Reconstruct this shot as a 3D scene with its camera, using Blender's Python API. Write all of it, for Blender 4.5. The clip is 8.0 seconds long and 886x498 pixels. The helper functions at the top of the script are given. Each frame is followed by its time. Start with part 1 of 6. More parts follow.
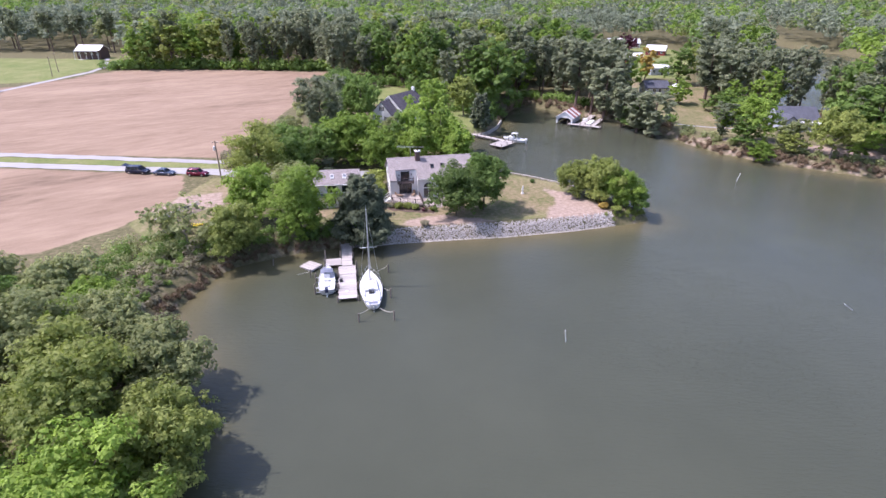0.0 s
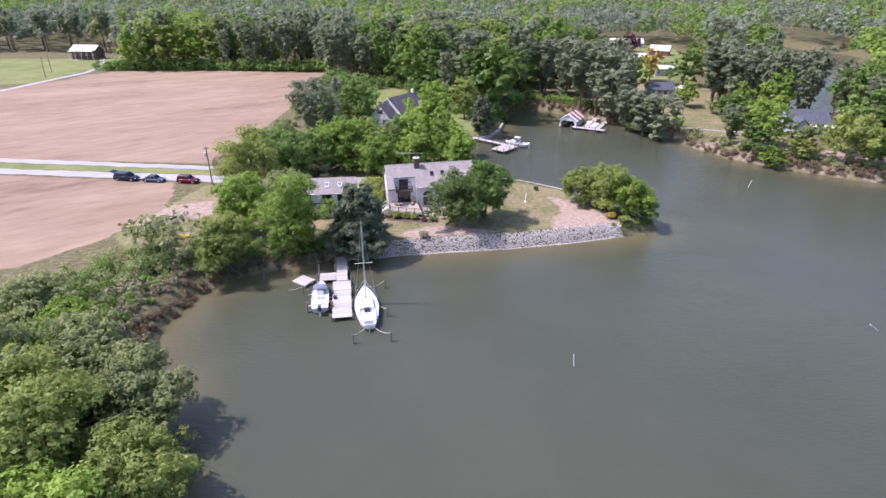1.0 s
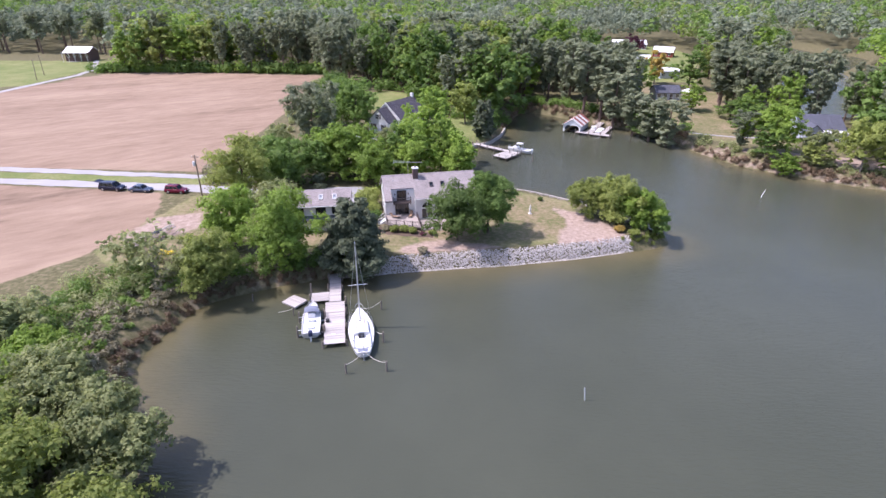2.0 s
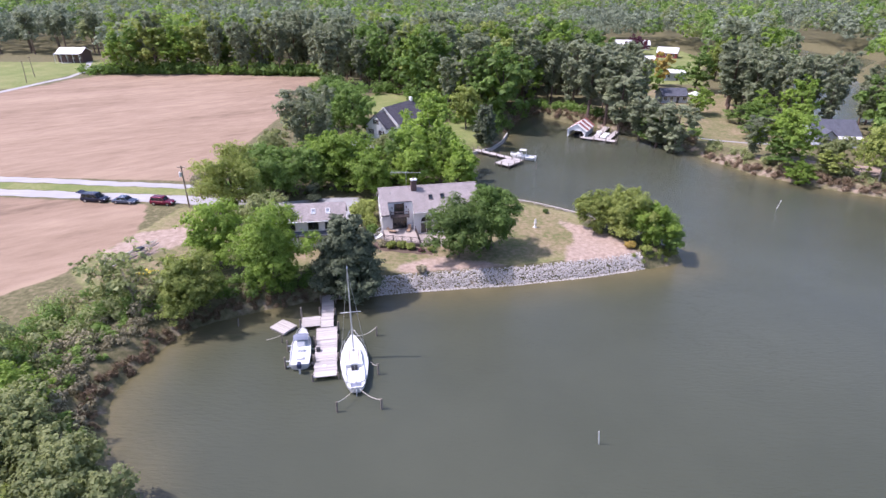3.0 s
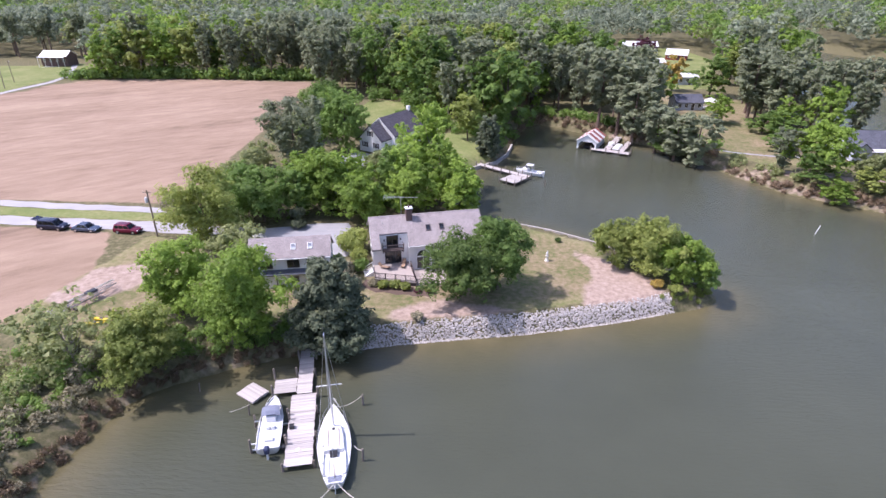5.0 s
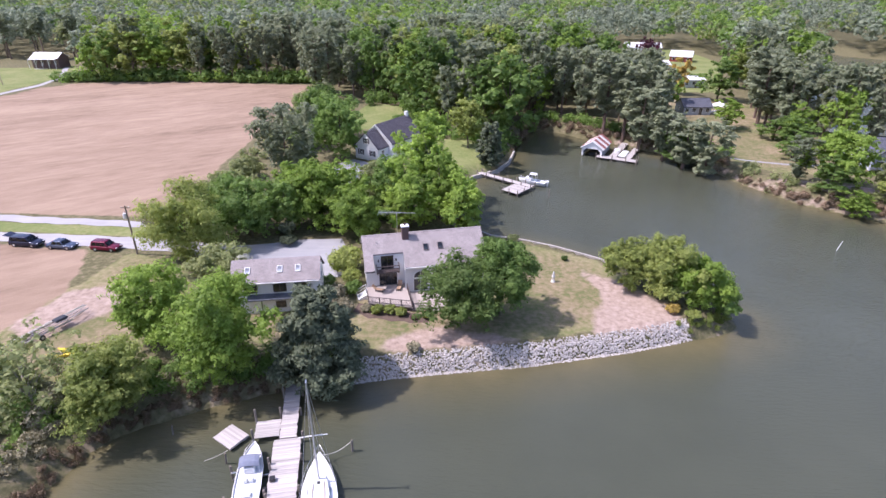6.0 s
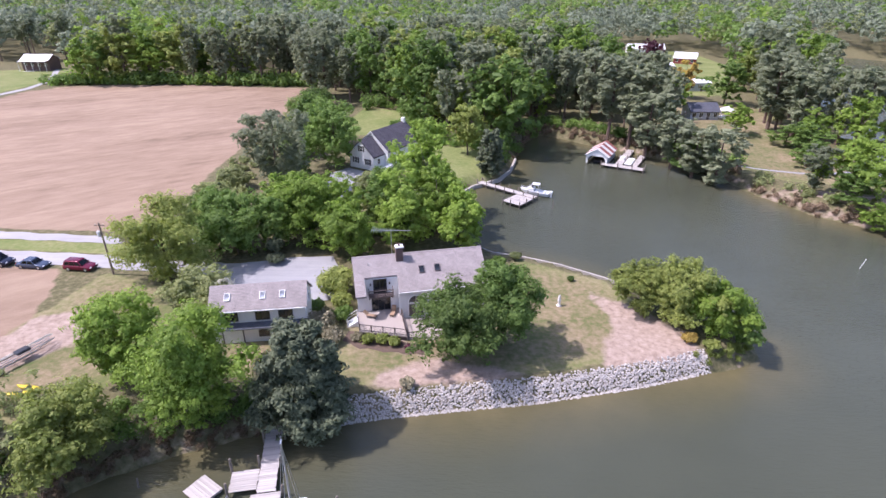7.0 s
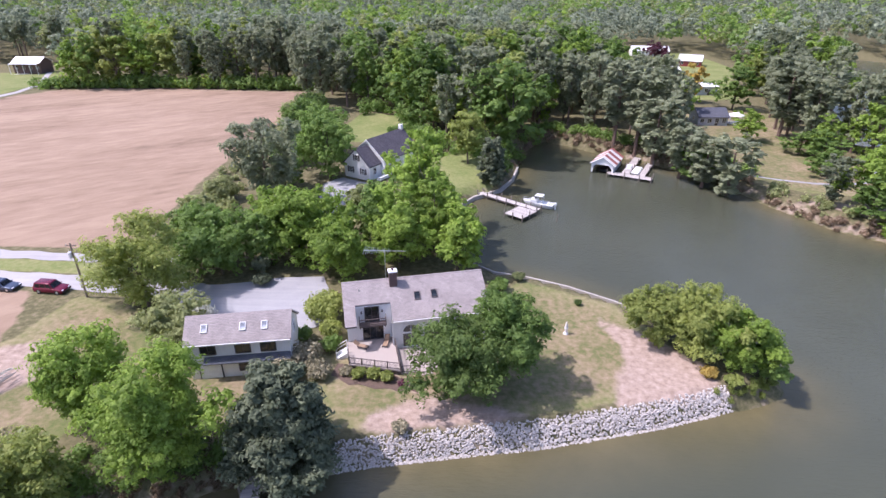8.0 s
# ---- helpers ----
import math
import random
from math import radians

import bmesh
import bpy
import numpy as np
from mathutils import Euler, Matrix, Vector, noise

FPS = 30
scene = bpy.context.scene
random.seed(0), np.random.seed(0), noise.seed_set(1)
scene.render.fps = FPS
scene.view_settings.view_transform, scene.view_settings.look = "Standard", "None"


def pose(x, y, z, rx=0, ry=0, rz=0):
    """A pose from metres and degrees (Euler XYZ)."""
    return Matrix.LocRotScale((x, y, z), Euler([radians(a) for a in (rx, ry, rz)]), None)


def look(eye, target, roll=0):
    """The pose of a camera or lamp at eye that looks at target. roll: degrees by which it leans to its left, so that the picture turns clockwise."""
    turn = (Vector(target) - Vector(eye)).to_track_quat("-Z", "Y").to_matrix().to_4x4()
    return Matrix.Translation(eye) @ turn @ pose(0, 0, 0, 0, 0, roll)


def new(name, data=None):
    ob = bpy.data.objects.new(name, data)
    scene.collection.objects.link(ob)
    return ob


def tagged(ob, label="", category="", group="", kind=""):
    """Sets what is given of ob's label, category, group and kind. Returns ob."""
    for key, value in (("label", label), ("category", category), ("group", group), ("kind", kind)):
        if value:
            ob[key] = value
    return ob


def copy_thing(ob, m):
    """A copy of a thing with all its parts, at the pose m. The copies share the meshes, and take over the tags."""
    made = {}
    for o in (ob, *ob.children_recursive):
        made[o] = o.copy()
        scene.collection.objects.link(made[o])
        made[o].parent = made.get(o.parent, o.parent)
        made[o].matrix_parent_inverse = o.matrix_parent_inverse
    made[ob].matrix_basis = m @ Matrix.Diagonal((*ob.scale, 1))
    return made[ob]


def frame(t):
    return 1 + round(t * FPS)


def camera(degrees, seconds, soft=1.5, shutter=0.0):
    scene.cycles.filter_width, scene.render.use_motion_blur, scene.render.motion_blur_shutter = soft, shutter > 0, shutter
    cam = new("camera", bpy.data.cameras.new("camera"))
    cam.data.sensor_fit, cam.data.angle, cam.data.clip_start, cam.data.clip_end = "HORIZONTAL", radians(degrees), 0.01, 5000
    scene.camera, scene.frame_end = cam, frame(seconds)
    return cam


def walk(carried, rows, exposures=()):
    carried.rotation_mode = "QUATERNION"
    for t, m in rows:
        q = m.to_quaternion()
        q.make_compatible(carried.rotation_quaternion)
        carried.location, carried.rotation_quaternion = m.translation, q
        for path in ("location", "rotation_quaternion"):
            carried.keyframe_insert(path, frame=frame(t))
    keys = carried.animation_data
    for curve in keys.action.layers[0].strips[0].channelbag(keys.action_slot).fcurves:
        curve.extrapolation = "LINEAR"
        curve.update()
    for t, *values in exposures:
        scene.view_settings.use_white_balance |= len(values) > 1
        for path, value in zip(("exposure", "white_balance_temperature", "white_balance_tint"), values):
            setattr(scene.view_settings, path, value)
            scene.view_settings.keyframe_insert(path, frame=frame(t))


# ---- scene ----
cam = camera(77.8, 8.0)
PATH = [
    (0, (0.402, 1.459, 42.029), (0.358, 3.257, 41.155), 0.3),
    (0.5, (0.421, 3.946, 42.036), (0.376, 5.744, 41.161), 0.3),
    (1, (0.353, 6.602, 42.107), (0.307, 8.399, 41.23), 0.3),
    (1.5, (0.299, 9.436, 42.147), (0.252, 11.233, 41.271), 0.3),
    (3, (0.053, 18.789, 42.511), (0.006, 20.584, 41.632), 0.3),
    (3.5, (-0.045, 22.066, 42.546), (-0.093, 23.862, 41.665), 0.3),
    (4, (-0.059, 25.285, 42.564), (-0.109, 27.08, 41.684), 0.2),
    (4.5, (-0.09, 28.605, 42.607), (-0.14, 30.399, 41.726), 0.2),
    (6, (-0.077, 38.556, 42.761), (-0.128, 40.351, 41.879), 0.2),
    (6.5, (-0.008, 41.854, 42.797), (-0.059, 43.649, 41.915), 0.2),
    (7, (0.085, 45.107, 42.839), (0.034, 46.901, 41.958), 0.2),
    (7.5, (0.232, 48.366, 42.865), (0.179, 50.161, 41.984), 0.2),
    (8, (0.318, 51.522, 42.968), (0.264, 53.318, 42.088), 0.2),
]
walk(cam, [(t, look(eye, target, roll)) for t, eye, target, roll in PATH], exposures=[(0, 0.66, 5950, 28), (8, 0.66, 5950, 28)])

# ---------- light ----------
SUN_AZ, SUN_EL = math.atan2(-0.06, -1.0), radians(57)      # towards the sun: west
world = bpy.data.worlds.new("sky")
scene.world = world
world.use_nodes = True
sky = world.node_tree.nodes.new("ShaderNodeTexSky")
sky.sky_type, sky.sun_disc = "NISHITA", False
sky.sun_elevation, sky.sun_rotation = SUN_EL, math.pi / 2 - SUN_AZ
sky.air_density, sky.dust_density, sky.ozone_density = 1.0, 2.0, 1.0
world.node_tree.links.new(sky.outputs[0], world.node_tree.nodes["Background"].inputs[0])
world.node_tree.nodes["Background"].inputs[1].default_value = 0.16
sun = new("sun", bpy.data.lights.new("sun", "SUN"))
sun.data.energy, sun.data.angle, sun.data.color = 3.5, radians(0.55), (1.0, 0.95, 0.88)
to_sun = Vector((math.cos(SUN_AZ) * math.cos(SUN_EL), math.sin(SUN_AZ) * math.cos(SUN_EL), math.sin(SUN_EL)))
sun.matrix_world = look(to_sun * 300, (0, 0, 0))

# ---------- materials ----------
class Mat:
    """A node material: small shorthands for building it."""

    def __init__(self, name, rough=0.8, metal=0.0, spec=0.5):
        self.m = bpy.data.materials.new(name)
        self.m.use_nodes = True
        self.t = self.m.node_tree
        self.b = self.t.nodes["Principled BSDF"]
        self.b.inputs["Roughness"].default_value = rough
        self.b.inputs["Metallic"].default_value = metal
        self.b.inputs["Specular IOR Level"].default_value = spec

    def node(self, kind, **sets):
        n = self.t.nodes.new("ShaderNode" + kind)
        for key, value in sets.items():
            n.inputs[key.replace("_", " ")].default_value = value
        return n

    def link(self, a, b):
        self.t.links.new(a, b)

    def coords(self, which="Object"):
        return self.node("TexCoord").outputs[which]

    def noise(self, scale, detail=4.0, stretch=None, which="Object", rough=0.6, turn=0.0):
        n = self.node("TexNoise", Scale=scale, Detail=detail, Roughness=rough)
        c = self.coords(which)
        if stretch:
            mp = self.node("Mapping", Scale=tuple(1 / k for k in stretch), Rotation=(0, 0, turn))
            mp.vector_type = "TEXTURE"
            self.link(c, mp.inputs["Vector"])
            c = mp.outputs[0]
        self.link(c, n.inputs["Vector"])
        return n.outputs["Fac"]

    def ramp(self, fac, stops):
        r = self.t.nodes.new("ShaderNodeValToRGB")
        while len(r.color_ramp.elements) < len(stops):
            r.color_ramp.elements.new(0.5)
        for e, (p, c) in zip(r.color_ramp.elements, stops):
            e.position, e.color = p, (*c, 1.0)
        self.link(fac, r.inputs[0])
        return r.outputs[0]

    def mix(self, fac, a, b, mode="MIX"):
        n = self.t.nodes.new("ShaderNodeMix")
        n.data_type, n.blend_type = "RGBA", mode
        for sock, value in ((n.inputs[0], fac), (n.inputs[6], a), (n.inputs[7], b)):
            if isinstance(value, (int, float)):
                sock.default_value = value
            elif isinstance(value, tuple):
                sock.default_value = (*value, 1.0)
            else:
                self.link(value, sock)
        return n.outputs[2]

    def math(self, op, a, b=0.5, c=0.5):
        n = self.t.nodes.new("ShaderNodeMath")
        n.operation = op
        for sock, value in zip(n.inputs, (a, b, c)):
            if isinstance(value, (int, float)):
                sock.default_value = value
            else:
                self.link(value, sock)
        return n.outputs[0]

    def color(self, sock):
        if isinstance(sock, tuple):
            self.b.inputs["Base Color"].default_value = (*sock, 1.0)
        else:
            self.link(sock, self.b.inputs["Base Color"])
        return self

    def bump(self, height, strength=0.3, distance=0.05):
        n = self.node("Bump", Strength=strength, Distance=distance)
        self.link(height, n.inputs["Height"])
        self.link(n.outputs[0], self.b.inputs["Normal"])
        return self


def plain(name, col, rough=0.6, metal=0.0, vary=0.12, scale=3.0, stretch=None, bump=0.0):
    """A surface of one colour with blotches and grain at two scales."""
    m = Mat(name, rough, metal)
    big = m.noise(scale, 3.0, stretch)
    fine = m.noise(scale * 9, 4.0, stretch)
    lo = tuple(c * (1 - vary) for c in col)
    hi = tuple(min(1.0, c * (1 + vary)) for c in col)
    base = m.ramp(big, [(0.3, lo), (0.7, hi)])
    m.color(m.mix(0.35, base, m.ramp(fine, [(0.3, lo), (0.7, hi)])))
    if bump:
        m.bump(fine, bump, 0.02)
    return m.m


def leaves(name, dark, light, through_col, glow=0.35):
    """Foliage: each leaf its own shade, clumps lighter and darker, light passing through."""
    m = Mat(name, 0.6, 0.0, 0.25)
    geo = m.t.nodes.new("ShaderNodeNewGeometry").outputs["Random Per Island"]
    obj = m.t.nodes.new("ShaderNodeObjectInfo").outputs["Random"]
    clump = m.noise(0.7, 4.0)
    f = m.math("ADD", m.math("MULTIPLY", geo, 0.34), m.math("MULTIPLY", clump, 0.9))
    f = m.math("ADD", f, m.math("MULTIPLY_ADD", obj, 0.3, -0.28))
    f = m.math("ADD", f, m.math("MULTIPLY_ADD", m.noise(0.085, 1.5), 0.9, -0.45))
    col = m.ramp(f, [(0.12, dark), (0.85, light)])
    m.color(col)
    tr = m.t.nodes.new("ShaderNodeBsdfTranslucent")
    m.link(m.mix(0.5, col, through_col), tr.inputs[0])
    mx = m.t.nodes.new("ShaderNodeMixShader")
    mx.inputs[0].default_value = glow
    m.link(m.b.outputs[0], mx.inputs[1])
    m.link(tr.outputs[0], mx.inputs[2])
    m.link(mx.outputs[0], m.t.nodes["Material Output"].inputs[0])
    return m.m


def ground_material():
    m = Mat("ground_surface", 0.95, 0.0, 0.15)
    at = m.t.nodes.new("ShaderNodeAttribute")
    at.attribute_name = "zones"
    sp = m.t.nodes.new("ShaderNodeSeparateColor")
    m.link(at.outputs["Color"], sp.inputs[0])
    wob = m.math("MULTIPLY_ADD", m.noise(0.35, 6.0), 1.1, -0.55)

    def edge(sock):
        return m.math("MULTIPLY", m.math("ADD", m.math("ADD", sock, m.math("MULTIPLY", wob, 0.8)), -0.38), 4.0)

    def clampd(s):
        n = m.node("Clamp")
        m.link(s, n.inputs[0])
        return n.outputs[0]

    n1, n2, n3 = m.noise(0.12, 5.0), m.noise(1.3, 6.0), m.noise(9.0, 4.0)
    floor = m.ramp(n2, [(0.3, (0.075, 0.075, 0.035)), (0.55, (0.15, 0.135, 0.07)), (0.75, (0.24, 0.19, 0.125))])
    blend = m.math("MULTIPLY_ADD", n1, 0.5, m.math("MULTIPLY", n2, 0.5))
    fresh = m.ramp(blend, [(0.35, (0.125, 0.165, 0.05)), (0.5, (0.175, 0.20, 0.07)), (0.68, (0.27, 0.25, 0.12))])
    parched = m.ramp(blend, [(0.36, (0.105, 0.13, 0.045)), (0.46, (0.165, 0.155, 0.072)), (0.54, (0.235, 0.19, 0.11)), (0.66, (0.31, 0.24, 0.165))])
    lawn = m.mix(at.outputs["Alpha"], fresh, parched)
    rows = m.noise(0.04, 7.0, (0.5, 1.5, 1.0), turn=0.55)
    streak = m.noise(0.45, 9.0, (0.35, 1.0, 1.0), turn=0.62)
    field = m.ramp(m.math("MULTIPLY_ADD", rows, 0.55, m.math("MULTIPLY", streak, 0.45)),
                   [(0.32, (0.155, 0.108, 0.074)), (0.44, (0.255, 0.180, 0.125)), (0.54, (0.300, 0.215, 0.152)), (0.68, (0.365, 0.270, 0.190))])
    sand = m.ramp(n2, [(0.3, (0.25, 0.185, 0.14)), (0.7, (0.43, 0.335, 0.275))])
    c = m.mix(clampd(edge(sp.outputs["Green"])), floor, lawn)
    c = m.mix(clampd(edge(sp.outputs["Red"])), c, field)
    c = m.mix(clampd(edge(sp.outputs["Blue"])), c, sand)
    c = m.mix(0.35, c, m.ramp(n3, [(0.25, (0.35, 0.35, 0.35)), (0.75, (0.75, 0.75, 0.75))]), "OVERLAY")
    m.color(c)
    m.bump(m.noise(4.0, 8.0), 0.5, 0.12)
    return m.m


def water_material():
    m = Mat("lake_water", 0.06, 0.0, 0.5)
    m.b.inputs["IOR"].default_value = 1.33
    at = m.t.nodes.new("ShaderNodeAttribute")
    at.attribute_name = "shallow"
    cloud = m.noise(0.03, 4.0)
    deep = m.ramp(cloud, [(0.35, (0.061, 0.067, 0.045)), (0.65, (0.073, 0.079, 0.054))])
    silt = m.ramp(m.noise(0.15, 4.0), [(0.3, (0.10, 0.088, 0.042)), (0.7, (0.14, 0.12, 0.06))])
    m.color(m.mix(at.outputs["Fac"], deep, silt))
    ripple = m.noise(1.4, 3.0, (0.55, 1.7, 1.0))
    small = m.noise(5.0, 3.0, (0.6, 1.5, 1.0))
    calm = m.noise(0.02, 3.0)
    h = m.math("MULTIPLY_ADD", small, 0.25, ripple)
    m.bump(m.math("MULTIPLY", h, m.math("MULTIPLY_ADD", calm, 1.6, -0.3)), 1.0, 0.2)
    return m.m


M_GROUND, M_WATER = ground_material(), water_material()
M_BARK = plain("bark", (0.13, 0.10, 0.075), 0.95, vary=0.35, scale=2.0, stretch=(3, 3, 0.5), bump=0.5)
M_PINEBARK = plain("pine_bark", (0.16, 0.11, 0.085), 0.95, vary=0.35, scale=2.0, stretch=(3, 3, 0.5), bump=0.5)
M_PALEBARK = plain("pale_bark", (0.30, 0.26, 0.21), 0.95, vary=0.3, scale=2.0, stretch=(3, 3, 0.5))
L_BRIGHT = leaves("leaves_bright", (0.130, 0.200, 0.036), (0.370, 0.510, 0.090), (0.36, 0.54, 0.08), 0.45)
L_GREEN = leaves("leaves_green", (0.088, 0.148, 0.038), (0.262, 0.380, 0.092), (0.25, 0.42, 0.07), 0.45)
L_YELLOW = leaves("leaves_yellow_green", (0.155, 0.195, 0.050), (0.420, 0.465, 0.130), (0.43, 0.53, 0.10), 0.45)
L_DEEP = leaves("leaves_deep", (0.050, 0.084, 0.024), (0.165, 0.240, 0.060), (0.16, 0.29, 0.05), 0.4)
L_PALE = leaves("leaves_pale", (0.150, 0.180, 0.075), (0.41, 0.44, 0.19), (0.42, 0.49, 0.17), 0.45)
L_PINE = leaves("needles_pine", (0.140, 0.162, 0.098), (0.400, 0.435, 0.265), (0.32, 0.38, 0.18), 0.45)
# far pines: bluer than the near needles, distance haze put into the colour
L_HAZEPINE = leaves("needles_hazed_pine", (0.130, 0.155, 0.105), (0.380, 0.430, 0.285), (0.28, 0.34, 0.20), 0.4)
L_CEDAR = leaves("needles_cedar", (0.050, 0.066, 0.038), (0.200, 0.232, 0.130), (0.08, 0.12, 0.07), 0.2)
L_GOLD = leaves("leaves_gold", (0.238, 0.170, 0.043), (0.612, 0.459, 0.119), (0.680, 0.510, 0.085))
L_PURPLE = leaves("leaves_purple", (0.051, 0.020, 0.031), (0.170, 0.060, 0.085), (0.204, 0.051, 0.068))
L_BLOSSOM = leaves("blossom", (0.40, 0.40, 0.30), (0.80, 0.80, 0.70), (0.6, 0.6, 0.5))
L_BRUSH = leaves("brush", (0.128, 0.122, 0.068), (0.425, 0.374, 0.238), (0.340, 0.340, 0.170), 0.2)
L_REED = leaves("dry_reeds", (0.12, 0.085, 0.05), (0.31, 0.225, 0.145), (0.25, 0.18, 0.1), 0.2)

# paints, roofs, timber, glass
def siding(name, col, pitch=0.18):
    """Painted boards laid one over another."""
    m = Mat(name, 0.55)
    sp = m.t.nodes.new("ShaderNodeSeparateXYZ")
    m.link(m.coords(), sp.inputs[0])
    saw = m.math("FRACT", m.math("DIVIDE", sp.outputs["Z"], pitch))
    dirt = m.noise(0.6, 5.0, (1, 1, 0.35))
    lo = tuple(c * 0.86 for c in col)
    m.color(m.ramp(dirt, [(0.3, lo), (0.6, col)]))
    return m.bump(saw, 0.6, 0.02).m


def shingles(name, col, vary=0.25):
    m = Mat(name, 0.92, 0.0, 0.2)
    br = m.t.nodes.new("ShaderNodeTexBrick")
    br.inputs["Scale"].default_value = 1.0
    br.inputs["Brick Width"].default_value, br.inputs["Row Height"].default_value = 0.34, 0.15
    br.inputs["Mortar Size"].default_value = 0.012
    br.inputs["Color1"].default_value = (*[c * (1 - vary) for c in col], 1)
    br.inputs["Color2"].default_value = (*[c * (1 + vary) for c in col], 1)
    br.inputs["Mortar"].default_value = (*[c * 0.45 for c in col], 1)
    m.link(m.coords(), br.inputs["Vector"])
    blot = m.ramp(m.noise(0.7, 5.0, (1, 1, 0.4)), [(0.3, (0.38, 0.38, 0.38)), (0.7, (0.62, 0.62, 0.62))])
    m.color(m.mix(0.6, br.outputs["Color"], blot, "OVERLAY"))
    return m.bump(br.outputs["Fac"], 0.4, 0.01).m


def boards(name, col, vary=0.3, along="X", rough=0.9):
    """Weathered timber: each board its own shade, with grain."""
    m = Mat(name, rough, 0.0, 0.2)
    isl = m.t.nodes.new("ShaderNodeNewGeometry").outputs["Random Per Island"]
    grain = m.noise(2.0, 6.0, (1, 14, 14) if along == "X" else (14, 1, 14))
    f = m.math("MULTIPLY_ADD", isl, 0.6, m.math("MULTIPLY", grain, 0.4))
    m.color(m.ramp(f, [(0.15, tuple(c * (1 - vary) for c in col)), (0.85, tuple(min(1, c * (1 + vary)) for c in col))]))
    return m.bump(grain, 0.3, 0.01).m


def glass(name, col=(0.015, 0.018, 0.02), rough=0.04):
    m = Mat(name, rough, 0.0, 0.7)
    m.color(m.ramp(m.noise(0.8, 2.0), [(0.35, tuple(c * 0.5 for c in col)), (0.7, tuple(c * 2.2 for c in col))]))
    return m.m


def stone(name, lo, hi, scale=2.5):
    m = Mat(name, 0.9, 0.0, 0.3)
    obj = m.t.nodes.new("ShaderNodeObjectInfo").outputs["Random"]
    isl = m.t.nodes.new("ShaderNodeNewGeometry").outputs["Random Per Island"]
    n = m.noise(scale, 6.0)
    f = m.math("ADD", m.math("MULTIPLY", n, 0.45), m.math("ADD", m.math("MULTIPLY", obj, 0.28), m.math("MULTIPLY", isl, 0.27)))
    m.color(m.ramp(f, [(0.22, lo), (0.78, hi)]))
    return m.bump(n, 0.5, 0.05).m


def gravel(name, lo, hi):
    m = Mat(name, 0.95, 0.0, 0.2)
    big, fine, track = m.noise(0.25, 5.0), m.noise(7.0, 5.0), m.noise(0.6, 4.0, (0.12, 2.2, 1.0))
    f = m.math("ADD", m.math("MULTIPLY", big, 0.35), m.math("ADD", m.math("MULTIPLY", fine, 0.3), m.math("MULTIPLY", track, 0.35)))
    m.color(m.ramp(f, [(0.3, lo), (0.7, hi)]))
    return m.bump(fine, 0.5, 0.03).m


M_SIDING = siding("white_siding", (0.80, 0.79, 0.78))
M_WHITE = plain("white_paint", (0.80, 0.80, 0.78), 0.5, vary=0.06)
M_TRIM = plain("white_trim", (0.82, 0.81, 0.79), 0.5, vary=0.05)
M_ROOF = shingles("grey_shingles", (0.36, 0.315, 0.30), 0.10)
M_ROOF2 = shingles("dark_shingles", (0.115, 0.105, 0.12), 0.15)
M_ROOFBLUE = shingles("blue_grey_shingles", (0.115, 0.12, 0.145), 0.12)
M_DARKBAND = shingles("slate_band", (0.10, 0.11, 0.13), 0.15)
M_GLASS = glass("window_glass")
M_SKYLIGHT = glass("skylight_glass", (0.25, 0.27, 0.30), 0.08)
M_DARKFRAME = plain("dark_frame", (0.055, 0.045, 0.045), 0.5)
M_BRICK = plain("chimney_brick", (0.14, 0.09, 0.08), 0.9, vary=0.3, scale=6.0, bump=0.4)
M_DECK = boards("deck_boards", (0.40, 0.345, 0.305), 0.12, "Y")
M_RAIL = plain("brown_rail", (0.11, 0.085, 0.08), 0.7, vary=0.2)
M_DOCK = boards("weathered_dock_boards", (0.43, 0.395, 0.37), 0.2)
M_PLANK = stone("weathered_planks", (0.26, 0.235, 0.215), (0.58, 0.535, 0.505), 1.5)
M_PILE = plain("weathered_piling", (0.20, 0.17, 0.14), 0.95, vary=0.35, scale=2.0, stretch=(4, 4, 0.6), bump=0.4)
M_GEL = plain("white_gelcoat", (0.72, 0.72, 0.71), 0.22, vary=0.05)
M_CANVAS = plain("blue_grey_canvas", (0.19, 0.21, 0.27), 0.85, vary=0.15)
M_BLACK = plain("black_plastic", (0.02, 0.02, 0.022), 0.45, vary=0.2)
M_NAVY = plain("navy_cover", (0.03, 0.04, 0.09), 0.5, vary=0.2)
M_ALLOY = plain("aluminium", (0.62, 0.63, 0.65), 0.35, 0.9, vary=0.08)
M_ROPE = plain("rope", (0.62, 0.58, 0.50), 0.9, vary=0.15)
M_TYRE = plain("tyre_rubber", (0.025, 0.025, 0.025), 0.9)
M_RED = plain("red_car_paint", (0.14, 0.008, 0.028), 0.22, 0.25, vary=0.05)
M_SLATE = plain("slate_blue_car_paint", (0.075, 0.095, 0.14), 0.22, 0.4, vary=0.05)
M_INK = plain("dark_blue_car_paint", (0.018, 0.022, 0.045), 0.2, 0.3, vary=0.05)
M_LAMP = plain("lamp_glass", (0.7, 0.7, 0.72), 0.15, vary=0.03)
M_TAIL = plain("tail_lamp", (0.35, 0.01, 0.01), 0.2)
M_YELLOW = plain("yellow_plastic", (0.75, 0.55, 0.02), 0.4, vary=0.08)
M_GRAVEL = gravel("pale_gravel", (0.26, 0.26, 0.27), (0.40, 0.395, 0.40))
M_ROAD = gravel("gravel_road", (0.29, 0.275, 0.27), (0.45, 0.435, 0.425))
M_ROCK = stone("riprap_stone", (0.20, 0.178, 0.158), (0.56, 0.515, 0.47))
